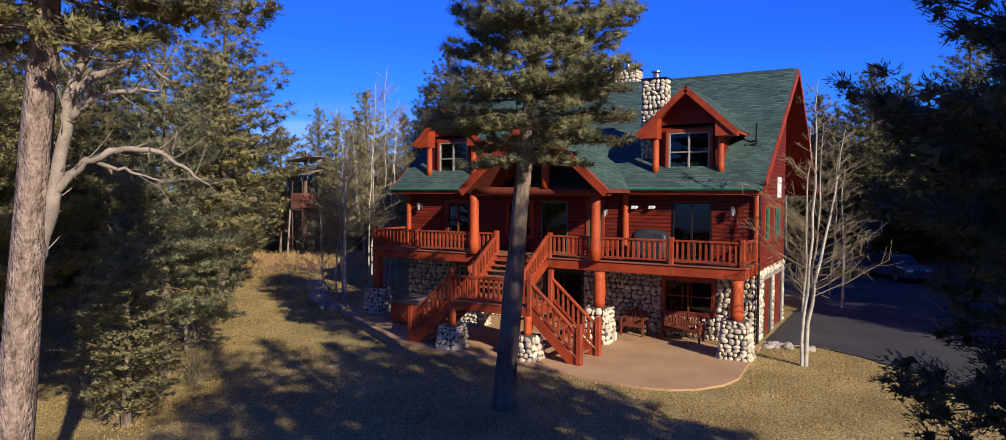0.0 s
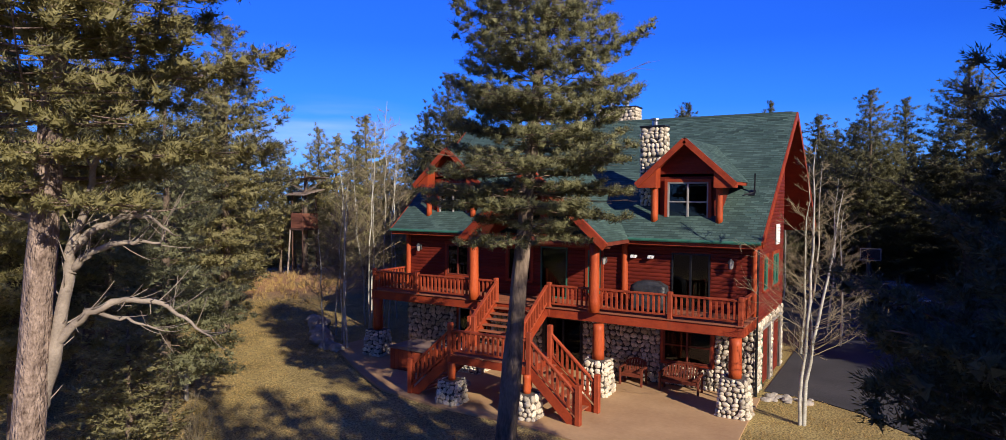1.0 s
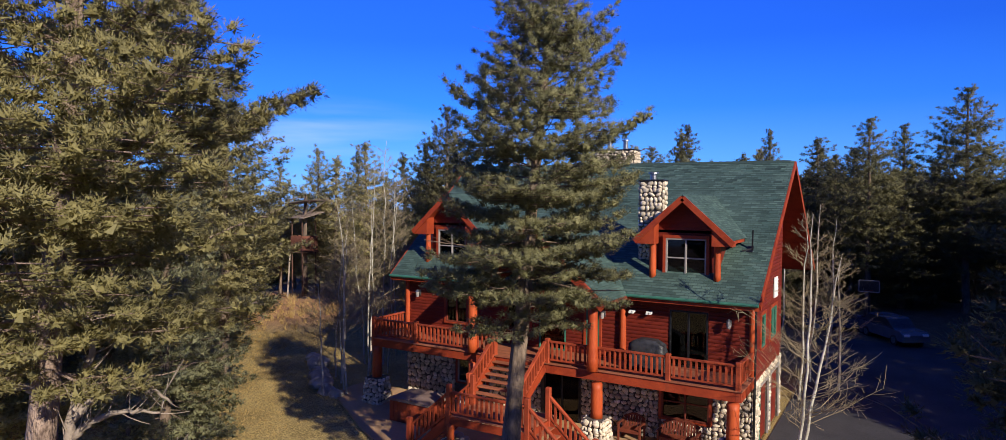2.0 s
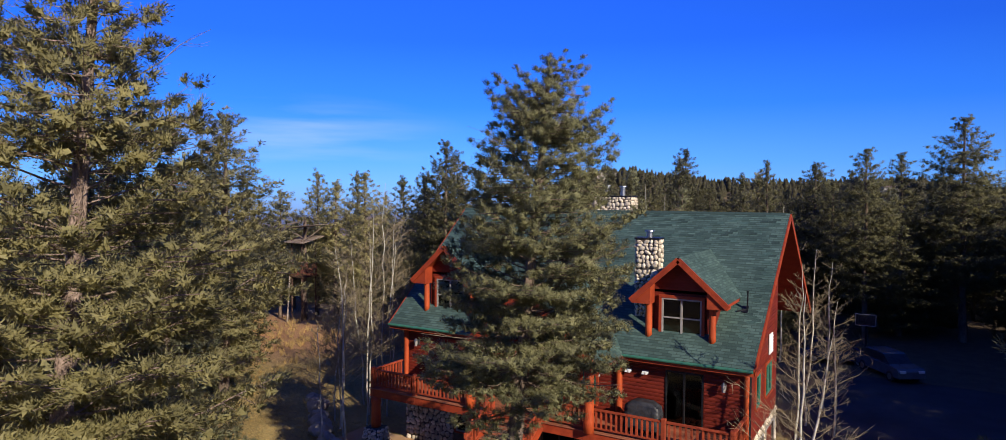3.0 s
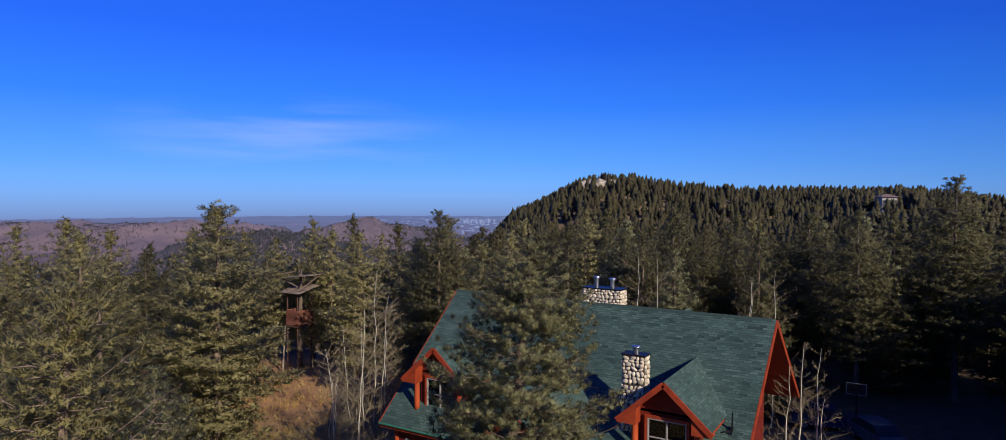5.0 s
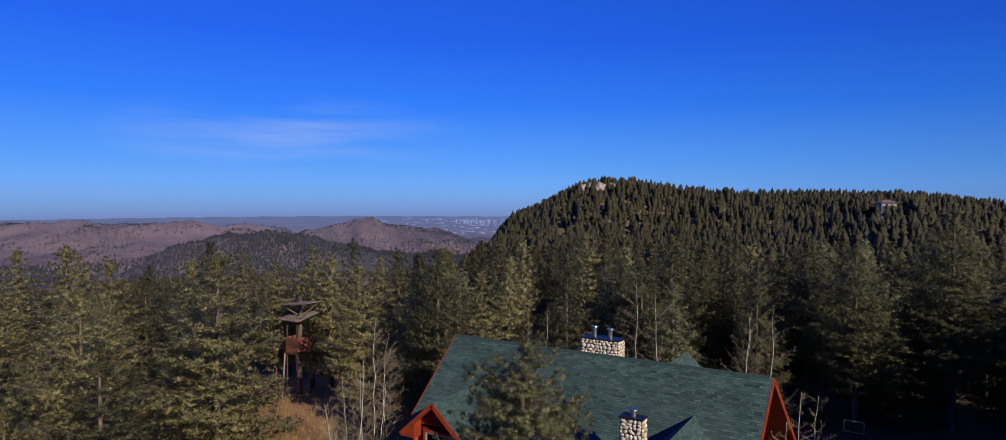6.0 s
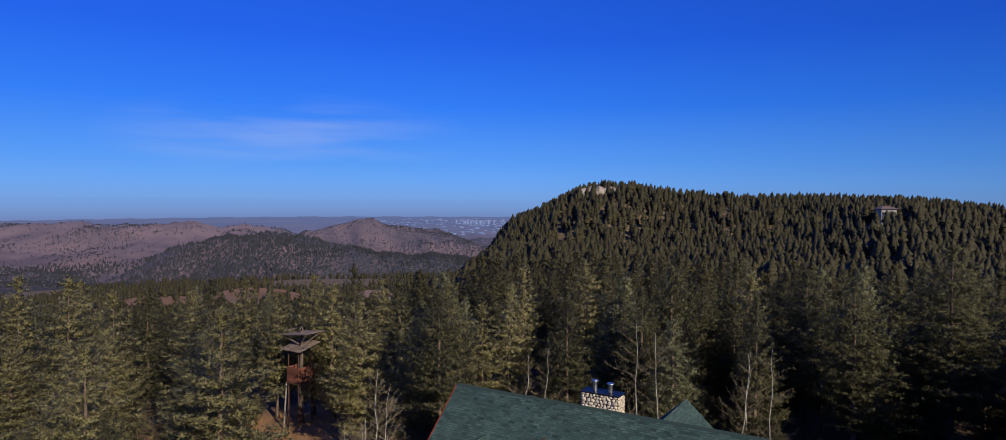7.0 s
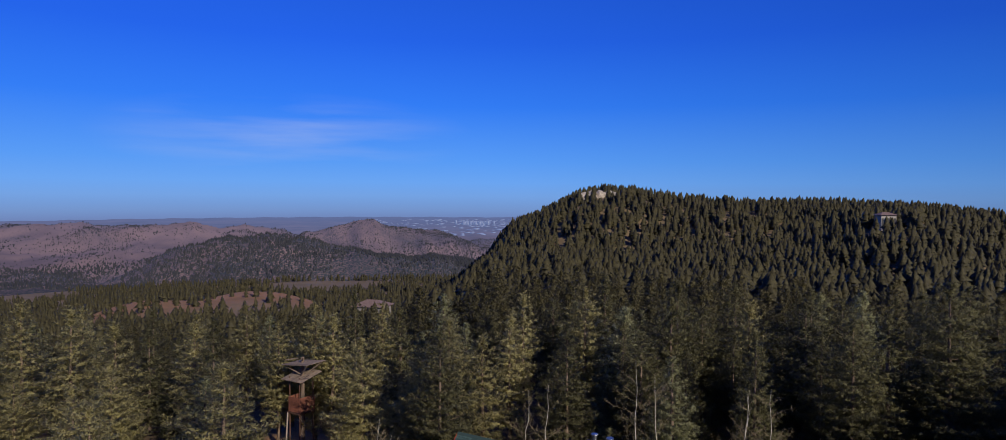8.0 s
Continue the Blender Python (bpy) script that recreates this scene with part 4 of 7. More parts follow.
keep = np.nonzero(rng.uniform(size=N) < thin)[0]
# trees near the wood's front are held apart
cells, chosen = {}, []
for i in keep:
    c = (int(X[i] // 2.7), int(Y[i] // 2.7))
    if c in cells:
        continue
    cells[c] = 1
    chosen.append(i)
for i in chosen[:14000]:
    sv, st, sn = front_woods[rng.randint(6)] if r[i] < 150 else fuller[rng.randint(8)] if r[i] < 290 else shapes[rng.randint(10)]
    hgt = rng.uniform(8, 13.5) if r[i] < 260 else rng.uniform(6.5, 11.5)
    if a[i] < -8 and r[i] < 330:
        hgt *= 0.72
    c, s = math.cos(i), math.sin(i)
    w = rng.uniform(0.9, 1.25) * hgt
    turn = np.array([(c, s, 0), (-s, c, 0), (0, 0, 1)])
    (front_heap if r[i] < 150 else heap).add(sv @ turn * (w, w, hgt) + (X[i], Y[i], Z[i] - 0.6), st, sn @ turn)
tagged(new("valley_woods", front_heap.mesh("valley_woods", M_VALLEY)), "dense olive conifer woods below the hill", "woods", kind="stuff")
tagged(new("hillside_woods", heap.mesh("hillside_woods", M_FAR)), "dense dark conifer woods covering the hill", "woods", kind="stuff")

# specks of conifers over the foothills
heap = Heap()
rng = np.random.RandomState(31)
SPIRE_V = np.array([(1, 0, 0), (0, 1, 0), (-1, 0, 0), (0, -1, 0), (0, 0, 1.0)])
SPIRE_T = np.array([(0, 1, 4), (1, 2, 4), (2, 3, 4), (3, 0, 4)])
N = 60000
k = rng.uniform(1000, 2750, N)
a = rng.uniform(-40, 2, N)
rr = k / np.cos(np.radians(a))
X, Y = place(rr * np.sin(np.radians(a)), k)
Z = far_height(X, Y)
patch = np.sin(X * 0.009 + 0.6 * np.sin(Y * 0.006)) * np.sin(Y * 0.008 + 1) + 0.6 * np.sin(X * 0.023 + 1) * np.sin(Y * 0.027)
dens = np.where(k < 1800, np.interp(patch, (-0.9, -0.2, 0.4), (0.04, 0.5, 0.9)), np.where(a < -19, np.interp(patch, (-0.2, 0.9), (0.05, 0.55)), np.interp(patch, (-0.6, 0.6), (0.12, 0.7))))
for i in np.nonzero(rng.uniform(size=N) < dens)[0]:
    hgt, w = rng.uniform(4, 8.5), rng.uniform(1.6, 3.0)
    if k[i] > 1800:
        hgt, w = hgt * 0.7, w
    heap.add(SPIRE_V * (w, w, hgt) + (X[i], Y[i], Z[i] - 0.5), SPIRE_T)
tagged(new("foothill_woods", heap.mesh("foothill_woods", M_HAZYTREE)), "scattered dark conifers on the far foothills, tinted bluish for haze", "woods", kind="stuff")


# ---- house ----
WX0, WX1, WY0, WY1 = -19.75, -4.48, 24.4, 38.4       # outer walls
EAVE_Y, EAVE_Z, RIDGE_Y, RIDGE_Z = 23.87, 5.50, 31.42, 10.69
SLOPE = (RIDGE_Z - EAVE_Z) / (RIDGE_Y - EAVE_Y)
DECK = 2.88


def roof_z(y):
    return EAVE_Z + (y - EAVE_Y) * SLOPE if y <= RIDGE_Y else RIDGE_Z - (y - RIDGE_Y) * SLOPE


house = thing("house", (-12, 31, 0), "two-storey red log-sided house with green shingle roof and river-stone base", "house")


def wall_panel(name, axis, at, thick, a0, a1, z0, z1, openings, mat, label=""):
    """A wall in the plane axis=at, from a0 to a1, with rectangular openings (a0, a1, z0, z1) cut through."""
    xs = sorted({a0, a1, *[o[0] for o in openings], *[o[1] for o in openings]})
    zs = sorted({z0, z1, *[o[2] for o in openings], *[o[3] for o in openings]})
    bm = bmesh.new()
    for i in range(len(xs) - 1):
        for k in range(len(zs) - 1):
            cx, cz = (xs[i] + xs[i + 1]) / 2, (zs[k] + zs[k + 1]) / 2
            if any(o[0] < cx < o[1] and o[2] < cz < o[3] for o in openings):
                continue
            if axis == "y":
                box(bm, xs[i], xs[i + 1], at, at + thick, zs[k], zs[k + 1])
            else:
                box(bm, at - thick, at, xs[i], xs[i + 1], zs[k], zs[k + 1])
    bmesh.ops.remove_doubles(bm, verts=bm.verts[:], dist=1e-4)
    return part(name, bm, mat, house, label)


def siding(name, axis, at, out, a0, a1, z0, z1, openings, top=None, pitch=0.142):
    """Rows of half-round log siding proud of the wall. top(z): span left under a gable."""
    bm = bmesh.new()
    rows = int(round((z1 - z0) / pitch))
    for r in range(rows):
        za, zb = z0 + r * pitch, min(z1, z0 + (r + 1) * pitch)
        lo, hi = (a0, a1) if top is None else top(zb)
        if hi - lo < 0.2:
            continue
        cuts = sorted((max(lo, o[0] - 0.02), min(hi, o[1] + 0.02)) for o in openings if o[2] < (za + zb) / 2 < o[3] and o[0] < hi and o[1] > lo)
        spans, s = [], lo
        for c0, c1 in cuts:
            if c0 > s:
                spans.append((s, c0))
            s = max(s, c1)
        if s < hi:
            spans.append((s, hi))
        prof = [(0.0, za), (0.016, za + 0.015), (0.024, (za + zb) / 2), (0.016, zb - 0.015), (0.0, zb)]
        for p0, p1 in spans:
            rows_v = []
            for a in (p0, p1):
                rows_v.append([bm.verts.new((a, at + out * d, z) if axis == "y" else (at + out * d, a, z)) for d, z in prof])
            for i in range(4):
                bm.faces.new((rows_v[0][i], rows_v[1][i], rows_v[1][i + 1], rows_v[0][i + 1]))
            bm.faces.new(rows_v[0])
            bm.faces.new(rows_v[1][::-1])
    bmesh.ops.recalc_face_normals(bm, faces=bm.faces[:])
    return part(name, bm, M_SIDING, house, "red stained log siding")


def window(axis, at, out, a0, a1, z0, z1, panes=2, frame_mat=None, blind=0.0, name="window", sill=True, sash=False):
    """A window or glazed door: frame, mullions, sill and panes, set in an opening."""
    fm = frame_mat or M_FRAME
    w = new(name)
    w.parent = house
    mid = ((a0 + a1) / 2, at, z0) if axis == "y" else (at, (a0 + a1) / 2, z0)
    w.location = Vector(mid) - house.location
    def bx(bm, p0, p1, d0, d1, q0, q1, bev=0.006):
        d0, d1 = sorted((at + out * d0, at + out * d1))
        return box(bm, p0, p1, d0, d1, q0, q1, bev) if axis == "y" else box(bm, d0, d1, p0, p1, q0, q1, bev)
    t = 0.06
    bm = bmesh.new()
    bx(bm, a0, a0 + t, -0.06, 0.05, z0, z1)
    bx(bm, a1 - t, a1, -0.06, 0.05, z0, z1)
    bx(bm, a0 + t, a1 - t, -0.06, 0.05, z1 - t, z1)
    bx(bm, a0 + t, a1 - t, -0.06, 0.05, z0, z0 + t)
    step = (a1 - a0) / panes
    part("window_frame", bm, fm, w)
    for i in range(1, panes):
        part("mullion", bx(bmesh.new(), a0 + i * step - 0.035, a0 + i * step + 0.035, -0.05, 0.045, z0 + t, z1 - t), fm, w)
    for i in range(panes):
        p0, p1 = a0 + i * step + (t if i == 0 else 0.035), a0 + (i + 1) * step - (t if i == panes - 1 else 0.035)
        pane = part("pane", bx(bmesh.new(), p0, p1, -0.02, -0.008, z0 + t, z1 - t, 0), M_GLASS, w)
        pane.visible_shadow = False
        if sash:
            zm = z0 + (z1 - z0) * 0.52
            part("sash_rail", bx(bmesh.new(), p0, p1, -0.03, 0.03, zm - 0.025, zm + 0.025), fm, w)
        if blind > 0 and i == 0:
            part("blind", bx(bmesh.new(), p0, p1, -0.10, -0.09, z1 - t - (z1 - z0 - 2 * t) * blind, z1 - t, 0), M_CURTAIN, w, "pale drawn blind")
    if sill:
        part("window_sill", bx(bmesh.new(), a0 - 0.08, a1 + 0.08, -0.02, 0.10, z0 - 0.07, z0), M_TRIM, w)
        for s0, s1 in ((a0 - 0.11, a0), (a1, a1 + 0.11)):
            part("casing", bx(bmesh.new(), s0, s1, 0.0, 0.06, z0, z1), M_TRIM, w)
        part("casing", bx(bmesh.new(), a0 - 0.11, a1 + 0.11, 0.0, 0.065, z1, z1 + 0.12), M_TRIM, w)
    return w


# openings of the front
UP = [(-7.42, -6.02, DECK, 4.95), (-12.85, -11.65, DECK, 4.95), (-10.75, -10.2, 3.2, 4.9), (-17.55, -16.4, 3.5, 4.85), (-14.4, -13.3, 3.5, 4.85)]
LOW = [(-7.68, -5.93, 0.92, 2.12), (-12.6, -11.0, 0.0, 2.1), (-16.9, -15.4, 0.9, 2.1)]
SIDE_LOW = [(25.75, 27.35, 0.0, 2.15), (27.95, 29.75, 0.0, 2.15)]
SIDE_UP = [(25.7, 26.5, 3.6, 4.8), (27.6, 28.9, 3.6, 4.8)]
wall_panel("front_wall", "y", WY0, 0.22, WX0, WX1, 2.62, 5.75, UP, M_TRIM, "red stained upper front wall")
siding("front_siding", "y", WY0, -1, WX0, WX1, DECK, 5.55, UP)
wall_panel("base_wall", "y", WY0, 0.22, WX0, WX1, -0.3, 2.62, LOW, M_MORTAR, "mortared stone base wall")
SIDE_END, SIDE_BACK = 30.2, -6.6
wall_panel("side_wall", "x", WX1, 0.22, WY0 + 0.23, SIDE_END, 2.55, 5.75, SIDE_UP, M_TRIM)
wall_panel("side_base", "x", WX1, 0.22, WY0 + 0.23, SIDE_END, -0.3, 2.55, SIDE_LOW, M_MORTAR)
part("return_wall", boxed(SIDE_BACK, WX1 - 0.23, SIDE_END - 0.22, SIDE_END, -0.3, 9.2), M_SIDING, house)
part("left_wall", boxed(WX0, WX0 + 0.22, WY0 + 0.23, WY1, -0.3, 5.75), M_TRIM, house)
part("rear_wall", boxed(WX0 + 0.23, SIDE_BACK - 0.23, WY1 - 0.22, WY1, -0.3, 5.75), M_TRIM, house)
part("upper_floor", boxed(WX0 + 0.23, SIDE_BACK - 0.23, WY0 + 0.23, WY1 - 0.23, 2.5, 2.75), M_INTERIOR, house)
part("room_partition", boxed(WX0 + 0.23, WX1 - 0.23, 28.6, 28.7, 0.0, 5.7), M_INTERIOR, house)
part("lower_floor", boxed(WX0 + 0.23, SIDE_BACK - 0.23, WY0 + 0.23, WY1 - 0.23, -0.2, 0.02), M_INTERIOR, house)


def side_span(z):
    d = max(0.0, (z - 5.62)) / SLOPE
    return WY0 + d, SIDE_END


for x_, nm in ((WX1, "side_gable"), (WX0 + 0.22, "left_gable")):
    bm = bmesh.new()
    pts = [(WY0 + 0.05, 5.75), (SIDE_END, 5.75), (SIDE_END, 9.55)] if x_ == WX1 else [(WY0 + 0.05, 5.75), (WY1 - 0.05, 5.75), (RIDGE_Y, RIDGE_Z - 0.25)]
    a = [bm.verts.new((x_ - 0.22, y, z)) for y, z in pts]
    b = [bm.verts.new((x_, y, z)) for y, z in pts]
    bm.faces.new(a), bm.faces.new(b[::-1])
    for i in range(3):
        bm.faces.new((a[i], a[(i + 1) % 3], b[(i + 1) % 3], b[i]))
    bmesh.ops.recalc_face_normals(bm, faces=bm.faces[:])
    part(nm, bm, M_TRIM, house)
siding("side_siding", "x", WX1, 1, WY0, WY1, 2.6, 10.4, SIDE_UP, side_span)


def course_slope(name, p00, p10, p01, p11, parent, label="", course=0.145, thick=0.006):
    """A shingled slope between its eave (p00 to p10) and top (p01 to p11): lapped courses, each with its butt edge."""
    p00, p10, p01, p11 = (np.array(p, float) for p in (p00, p10, p01, p11))
    nrm = np.cross(p10 - p00, p01 - p00)
    nrm /= np.linalg.norm(nrm)
    if nrm[2] < 0:
        nrm = -nrm
    rise = max(np.linalg.norm(p01 - p00), np.linalg.norm(p11 - p10))
    rows = max(1, int(round(rise / course)))
    along_v = (p10 - p00) / np.linalg.norm(p10 - p00)
    verts, faces, uvs = [], [], []
    rng = np.random.RandomState(5)
    line = []
    for r in range(rows):
        wob = rng.uniform(0.4, 1.5)
        line += [(r / rows, thick * wob, r * course), ((r + 1) / rows, 0.002, (r + 1) * course - 0.001)]
    line = [(0.0, 0.0, 0.0)] + line
    for f, lift, v in line:
        for q0, q1 in ((p00, p01), (p10, p11)):
            p = q0 + (q1 - q0) * f
            verts.append(p + nrm * lift)
            uvs.append((float((p - p00) @ along_v), v))
    faces = [(2 * i, 2 * i + 1, 2 * i + 3, 2 * i + 2) for i in range(len(line) - 1)]
    me = mesh_from(name, verts, faces, M_SHINGLE)
    lay = me.uv_layers.new(name="UVMap")
    for poly in me.polygons:
        for li in poly.loop_indices:
            lay.data[li].uv = uvs[me.loops[li].vertex_index]
    return under(name, me, parent, label)


def prism(bm, poly, depth):
    """An extruded polygon; depth is a vector."""
    a = [bm.verts.new(p) for p in poly]
    b = [bm.verts.new(Vector(p) + Vector(depth)) for p in poly]
    bm.faces.new(a)
    bm.faces.new(b[::-1])
    n = len(a)
    for i in range(n):
        bm.faces.new((a[i], b[i], b[(i + 1) % n], a[(i + 1) % n]))
    bmesh.ops.recalc_face_normals(bm, faces=bm.faces[:])
    return bm


part("recessed_wall", prism(bmesh.new(), [(SIDE_BACK - 0.22, SIDE_END, -0.3), (SIDE_BACK - 0.22, WY1, -0.3), (SIDE_BACK - 0.22, WY1, 5.45), (SIDE_BACK - 0.22, RIDGE_Y, 10.2), (SIDE_BACK - 0.22, SIDE_END, 9.4)], (0.22, 0, 0)), M_SIDING, house)


RX0E, RX0R, RX1 = -20.30, -21.2, -4.21       # roof edges: the far gable leans out to its peak
BACK_Y = 2 * RIDGE_Y - EAVE_Y
# roof slabs under the shingles
for yy, nm in ((EAVE_Y, "front_roof_deck"), (BACK_Y, "rear_roof_deck")):
    part(nm, prism(bmesh.new(), [(RX0E, yy, EAVE_Z - 0.03), (RX1, yy, EAVE_Z - 0.03), (RX1, RIDGE_Y, RIDGE_Z - 0.03), (RX0R, RIDGE_Y, RIDGE_Z - 0.03)], (0, 0, -0.2)), M_TRIM, house)
course_slope("front_roof", (RX0E, EAVE_Y - 0.04, EAVE_Z - 0.02), (RX1, EAVE_Y - 0.04, EAVE_Z - 0.02), (RX0R, RIDGE_Y, RIDGE_Z), (RX1, RIDGE_Y, RIDGE_Z), house, "green asphalt shingle roof slope")
course_slope("rear_roof", (RX1, BACK_Y, EAVE_Z), (RX0E, BACK_Y, EAVE_Z), (RX1, RIDGE_Y, RIDGE_Z), (RX0R, RIDGE_Y, RIDGE_Z), house, "green asphalt shingle roof slope")
bm = bmesh.new()
for i in range(58):
    x0 = RX0R + i * 0.3
    if x0 + 0.3 < RX1 + 0.02:
        for s in (-1, 1):
            prism(bm, [(x0, RIDGE_Y, RIDGE_Z + 0.035), (x0 + 0.32, RIDGE_Y, RIDGE_Z + 0.02), (x0 + 0.32, RIDGE_Y + s * 0.15, RIDGE_Z - 0.085), (x0, RIDGE_Y + s * 0.15, RIDGE_Z - 0.07)], (0, 0, -0.012))
part("ridge_cap", bm, M_SHINGLE, house)
# fascia and rake boards, gutter
part("fascia", boxed(RX0E, RX1, EAVE_Y - 0.03, EAVE_Y - 0.002, EAVE_Z - 0.26, EAVE_Z - 0.04), M_TRIM, house)
for x0, x1 in ((RX0E, -15.2), (-8.9, RX1)):
    part("gutter", round_log(bmesh.new(), (x0, EAVE_Y - 0.10, EAVE_Z - 0.07), (x1, EAVE_Y - 0.10, EAVE_Z - 0.07), 0.06, sides=8), M_GREENTRIM, house, "dark green metal gutter")
for xe, xr in ((RX0E - 0.03, RX0R - 0.03), (RX1 + 0.03, RX1 + 0.03)):
    for ys in (EAVE_Y, BACK_Y):
        part("rake_board", beam(bmesh.new(), (xe, ys, EAVE_Z - 0.14), (xr, RIDGE_Y, RIDGE_Z - 0.14), 0.05, 0.26), M_TRIM, house)
bm = bmesh.new()
round_log(bm, (WX1 + 0.09, WY0 - 0.06, 0.1), (WX1 + 0.09, WY0 - 0.06, EAVE_Z - 0.25), 0.045, sides=8)
part("downspout", bm, M_DARKMETAL, house, "dark metal downspout")


def dormer(cx):
    """A gabled dormer with log corner posts and a two-light window."""
    d = new("dormer")
    d.parent = house
    d.location = Vector((cx, 25.0, 6.0)) - house.location
    d["label"] = "gabled dormer with log posts"
    py, pz, ez, hw, fy = 24.42, 9.16, 7.55, 1.80, 25.05
    sl = (pz - ez) / hw
    back = EAVE_Y + (pz - EAVE_Z) / SLOPE
    eb = EAVE_Y + (ez - EAVE_Z) / SLOPE
    for s in (-1, 1):
        a, b, c, e = (cx + s * hw, py, ez), (cx + s * hw, eb, ez), (cx, py, pz), (cx, back, pz)
        if s < 0:
            course_slope("dormer_roof", b, a, e, c, d, "green shingled dormer slope")
        else:
            course_slope("dormer_roof", a, b, c, e, d, "green shingled dormer slope")
        part("soffit", prism(bmesh.new(), [(cx + s * (hw - 0.01), py + 0.03, ez - 0.02), (cx + s * (hw - 0.01), eb - 0.35, ez - 0.02), (cx, back - 0.35, pz - 0.02), (cx, py + 0.03, pz - 0.02)], (0, 0, -0.1)), M_TRIM, d)
        part("rake_board", beam(bmesh.new(), (cx + s * (hw + 0.02), py, ez - 0.13), (cx, py, pz - 0.11), 0.06, 0.21, up=(0, 0, 1)), M_TRIM, d)
        part("cheek", boxed(cx + s * 1.12 - 0.05, cx + s * 1.12 + 0.05, fy, eb + 0.9, 5.7, ez + 0.25), M_SIDING, d)
        bm = round_log(bmesh.new(), (cx + s * 1.20, 24.78, roof_z(24.78) - 0.1), (cx + s * 1.20, 24.78, ez + 0.1), 0.13, 0.12, seed=int(s + 5))
        part("post", bm, M_LOG, d, smooth=True)
        part("eave_return", prism(bmesh.new(), [(cx + s * 1.06, py + 0.04, ez - 0.22), (cx + s * (hw - 0.02), py + 0.04, ez - 0.22), (cx + s * (hw - 0.02), py + 0.04, ez - 0.06), (cx + s * 1.06, py + 0.04, ez + 0.55)], (0, 0.55, 0)), M_TRIM, d)
    # face with window opening, and gable above
    z0 = roof_z(fy) - 0.25
    for x0, x1, za, zb in ((cx - 1.12, cx - 0.78, z0, ez + 0.3), (cx + 0.78, cx + 1.12, z0, ez + 0.3), (cx - 0.78, cx + 0.78, z0, 6.0), (cx - 0.78, cx + 0.78, 7.56, ez + 0.3)):
        part("face", boxed(x0, x1, fy, fy + 0.15, za, zb), M_SIDING, d)
    part("gable", prism(bmesh.new(), [(cx - 1.5, fy, ez + 0.2), (cx + 1.5, fy, ez + 0.2), (cx, fy, pz - 0.12)], (0, 0.12, 0)), M_SIDING, d)
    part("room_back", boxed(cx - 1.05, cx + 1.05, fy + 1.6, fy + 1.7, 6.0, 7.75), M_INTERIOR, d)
    window("y", fy - 0.06, -1, cx - 0.76, cx + 0.76, 6.02, 7.55, 2, sash=True)
    return d


dormer(-7.03)
dormer(-17.66)

# porch gable over the stairs
PX, PHW, PY0, PPZ, PEZ = -11.80, 2.95, 21.40, 8.05, 5.42
psl = (PPZ - PEZ) / PHW
pback = EAVE_Y + (PPZ - EAVE_Z) / SLOPE
porch = new("porch_gable")
porch.parent = house
porch.location = Vector((PX, PY0, PEZ)) - house.location
porch["label"] = "open log-framed entrance gable"
for s in (-1, 1):
    a, b, c, e = (PX + s * PHW, PY0, PEZ), (PX + s * PHW, EAVE_Y, PEZ), (PX, PY0, PPZ), (PX, pback, PPZ)
    if s < 0:
        course_slope("porch_roof", b, a, e, c, porch, "green shingled porch slope")
    else:
        course_slope("porch_roof", a, b, c, e, porch, "green shingled porch slope")
    part("roof_board", prism(bmesh.new(), [(PX + s * PHW, PY0 + 0.03, PEZ - 0.02), (PX + s * PHW, EAVE_Y, PEZ - 0.02), (PX, pback - 0.35, PPZ - 0.02), (PX, PY0 + 0.03, PPZ - 0.02)], (0, 0, -0.12)), M_DARKWOOD, porch)
    part("rake_log", beam(bmesh.new(), (PX + s * (PHW + 0.05), PY0 - 0.02, PEZ - 0.16), (PX, PY0 - 0.02, PPZ - 0.13), 0.1, 0.32, bevel=0.02), M_TRIM, porch)
part("tie_beam", round_log(bmesh.new(), (PX - PHW + 0.1, 22.15, 5.32), (PX + PHW - 0.1, 22.15, 5.32), 0.17, seed=3), M_DARKWOOD, porch, smooth=True)
part("king_post", round_log(bmesh.new(), (PX + 0.3, 22.1, 5.45), (PX + 0.3, 22.1, 7.3), 0.15, seed=4), M_LOG, porch, smooth=True)
PORCH_POSTS = ((-14.72, 22.25), (-9.50, 22.10))
for i, (x_, y_) in enumerate(PORCH_POSTS):
    part("porch_post", round_log(bmesh.new(), (x_, y_, DECK), (x_, y_, 5.3), 0.20, 0.18, sides=16, seed=i), M_LOG, porch, smooth=True)

# rear cross gable
rear = new("rear_gable")
rear.parent = house
rear.location = Vector((-10.2, 36, 7)) - house.location
for s in (-1, 1):
    a, b, c, e = (-10.2 + s * 2.6, 39.1, 7.2), (-10.2 + s * 2.6, 36.5, 7.2), (-10.2, 39.1, 9.6), (-10.2, 33.0, 9.6)
    if s > 0:
        course_slope("rear_gable_roof", b, a, e, c, rear)
    else:
        course_slope("rear_gable_roof", a, b, c, e, rear)
part("rear_gable_wall", prism(bmesh.new(), [(-12.5, 38.7, 5), (-7.9, 38.7, 5), (-7.9, 38.7, 7.2), (-10.2, 38.7, 9.5), (-12.5, 38.7, 7.2)], (0, 0.15, 0)), M_TRIM, rear)

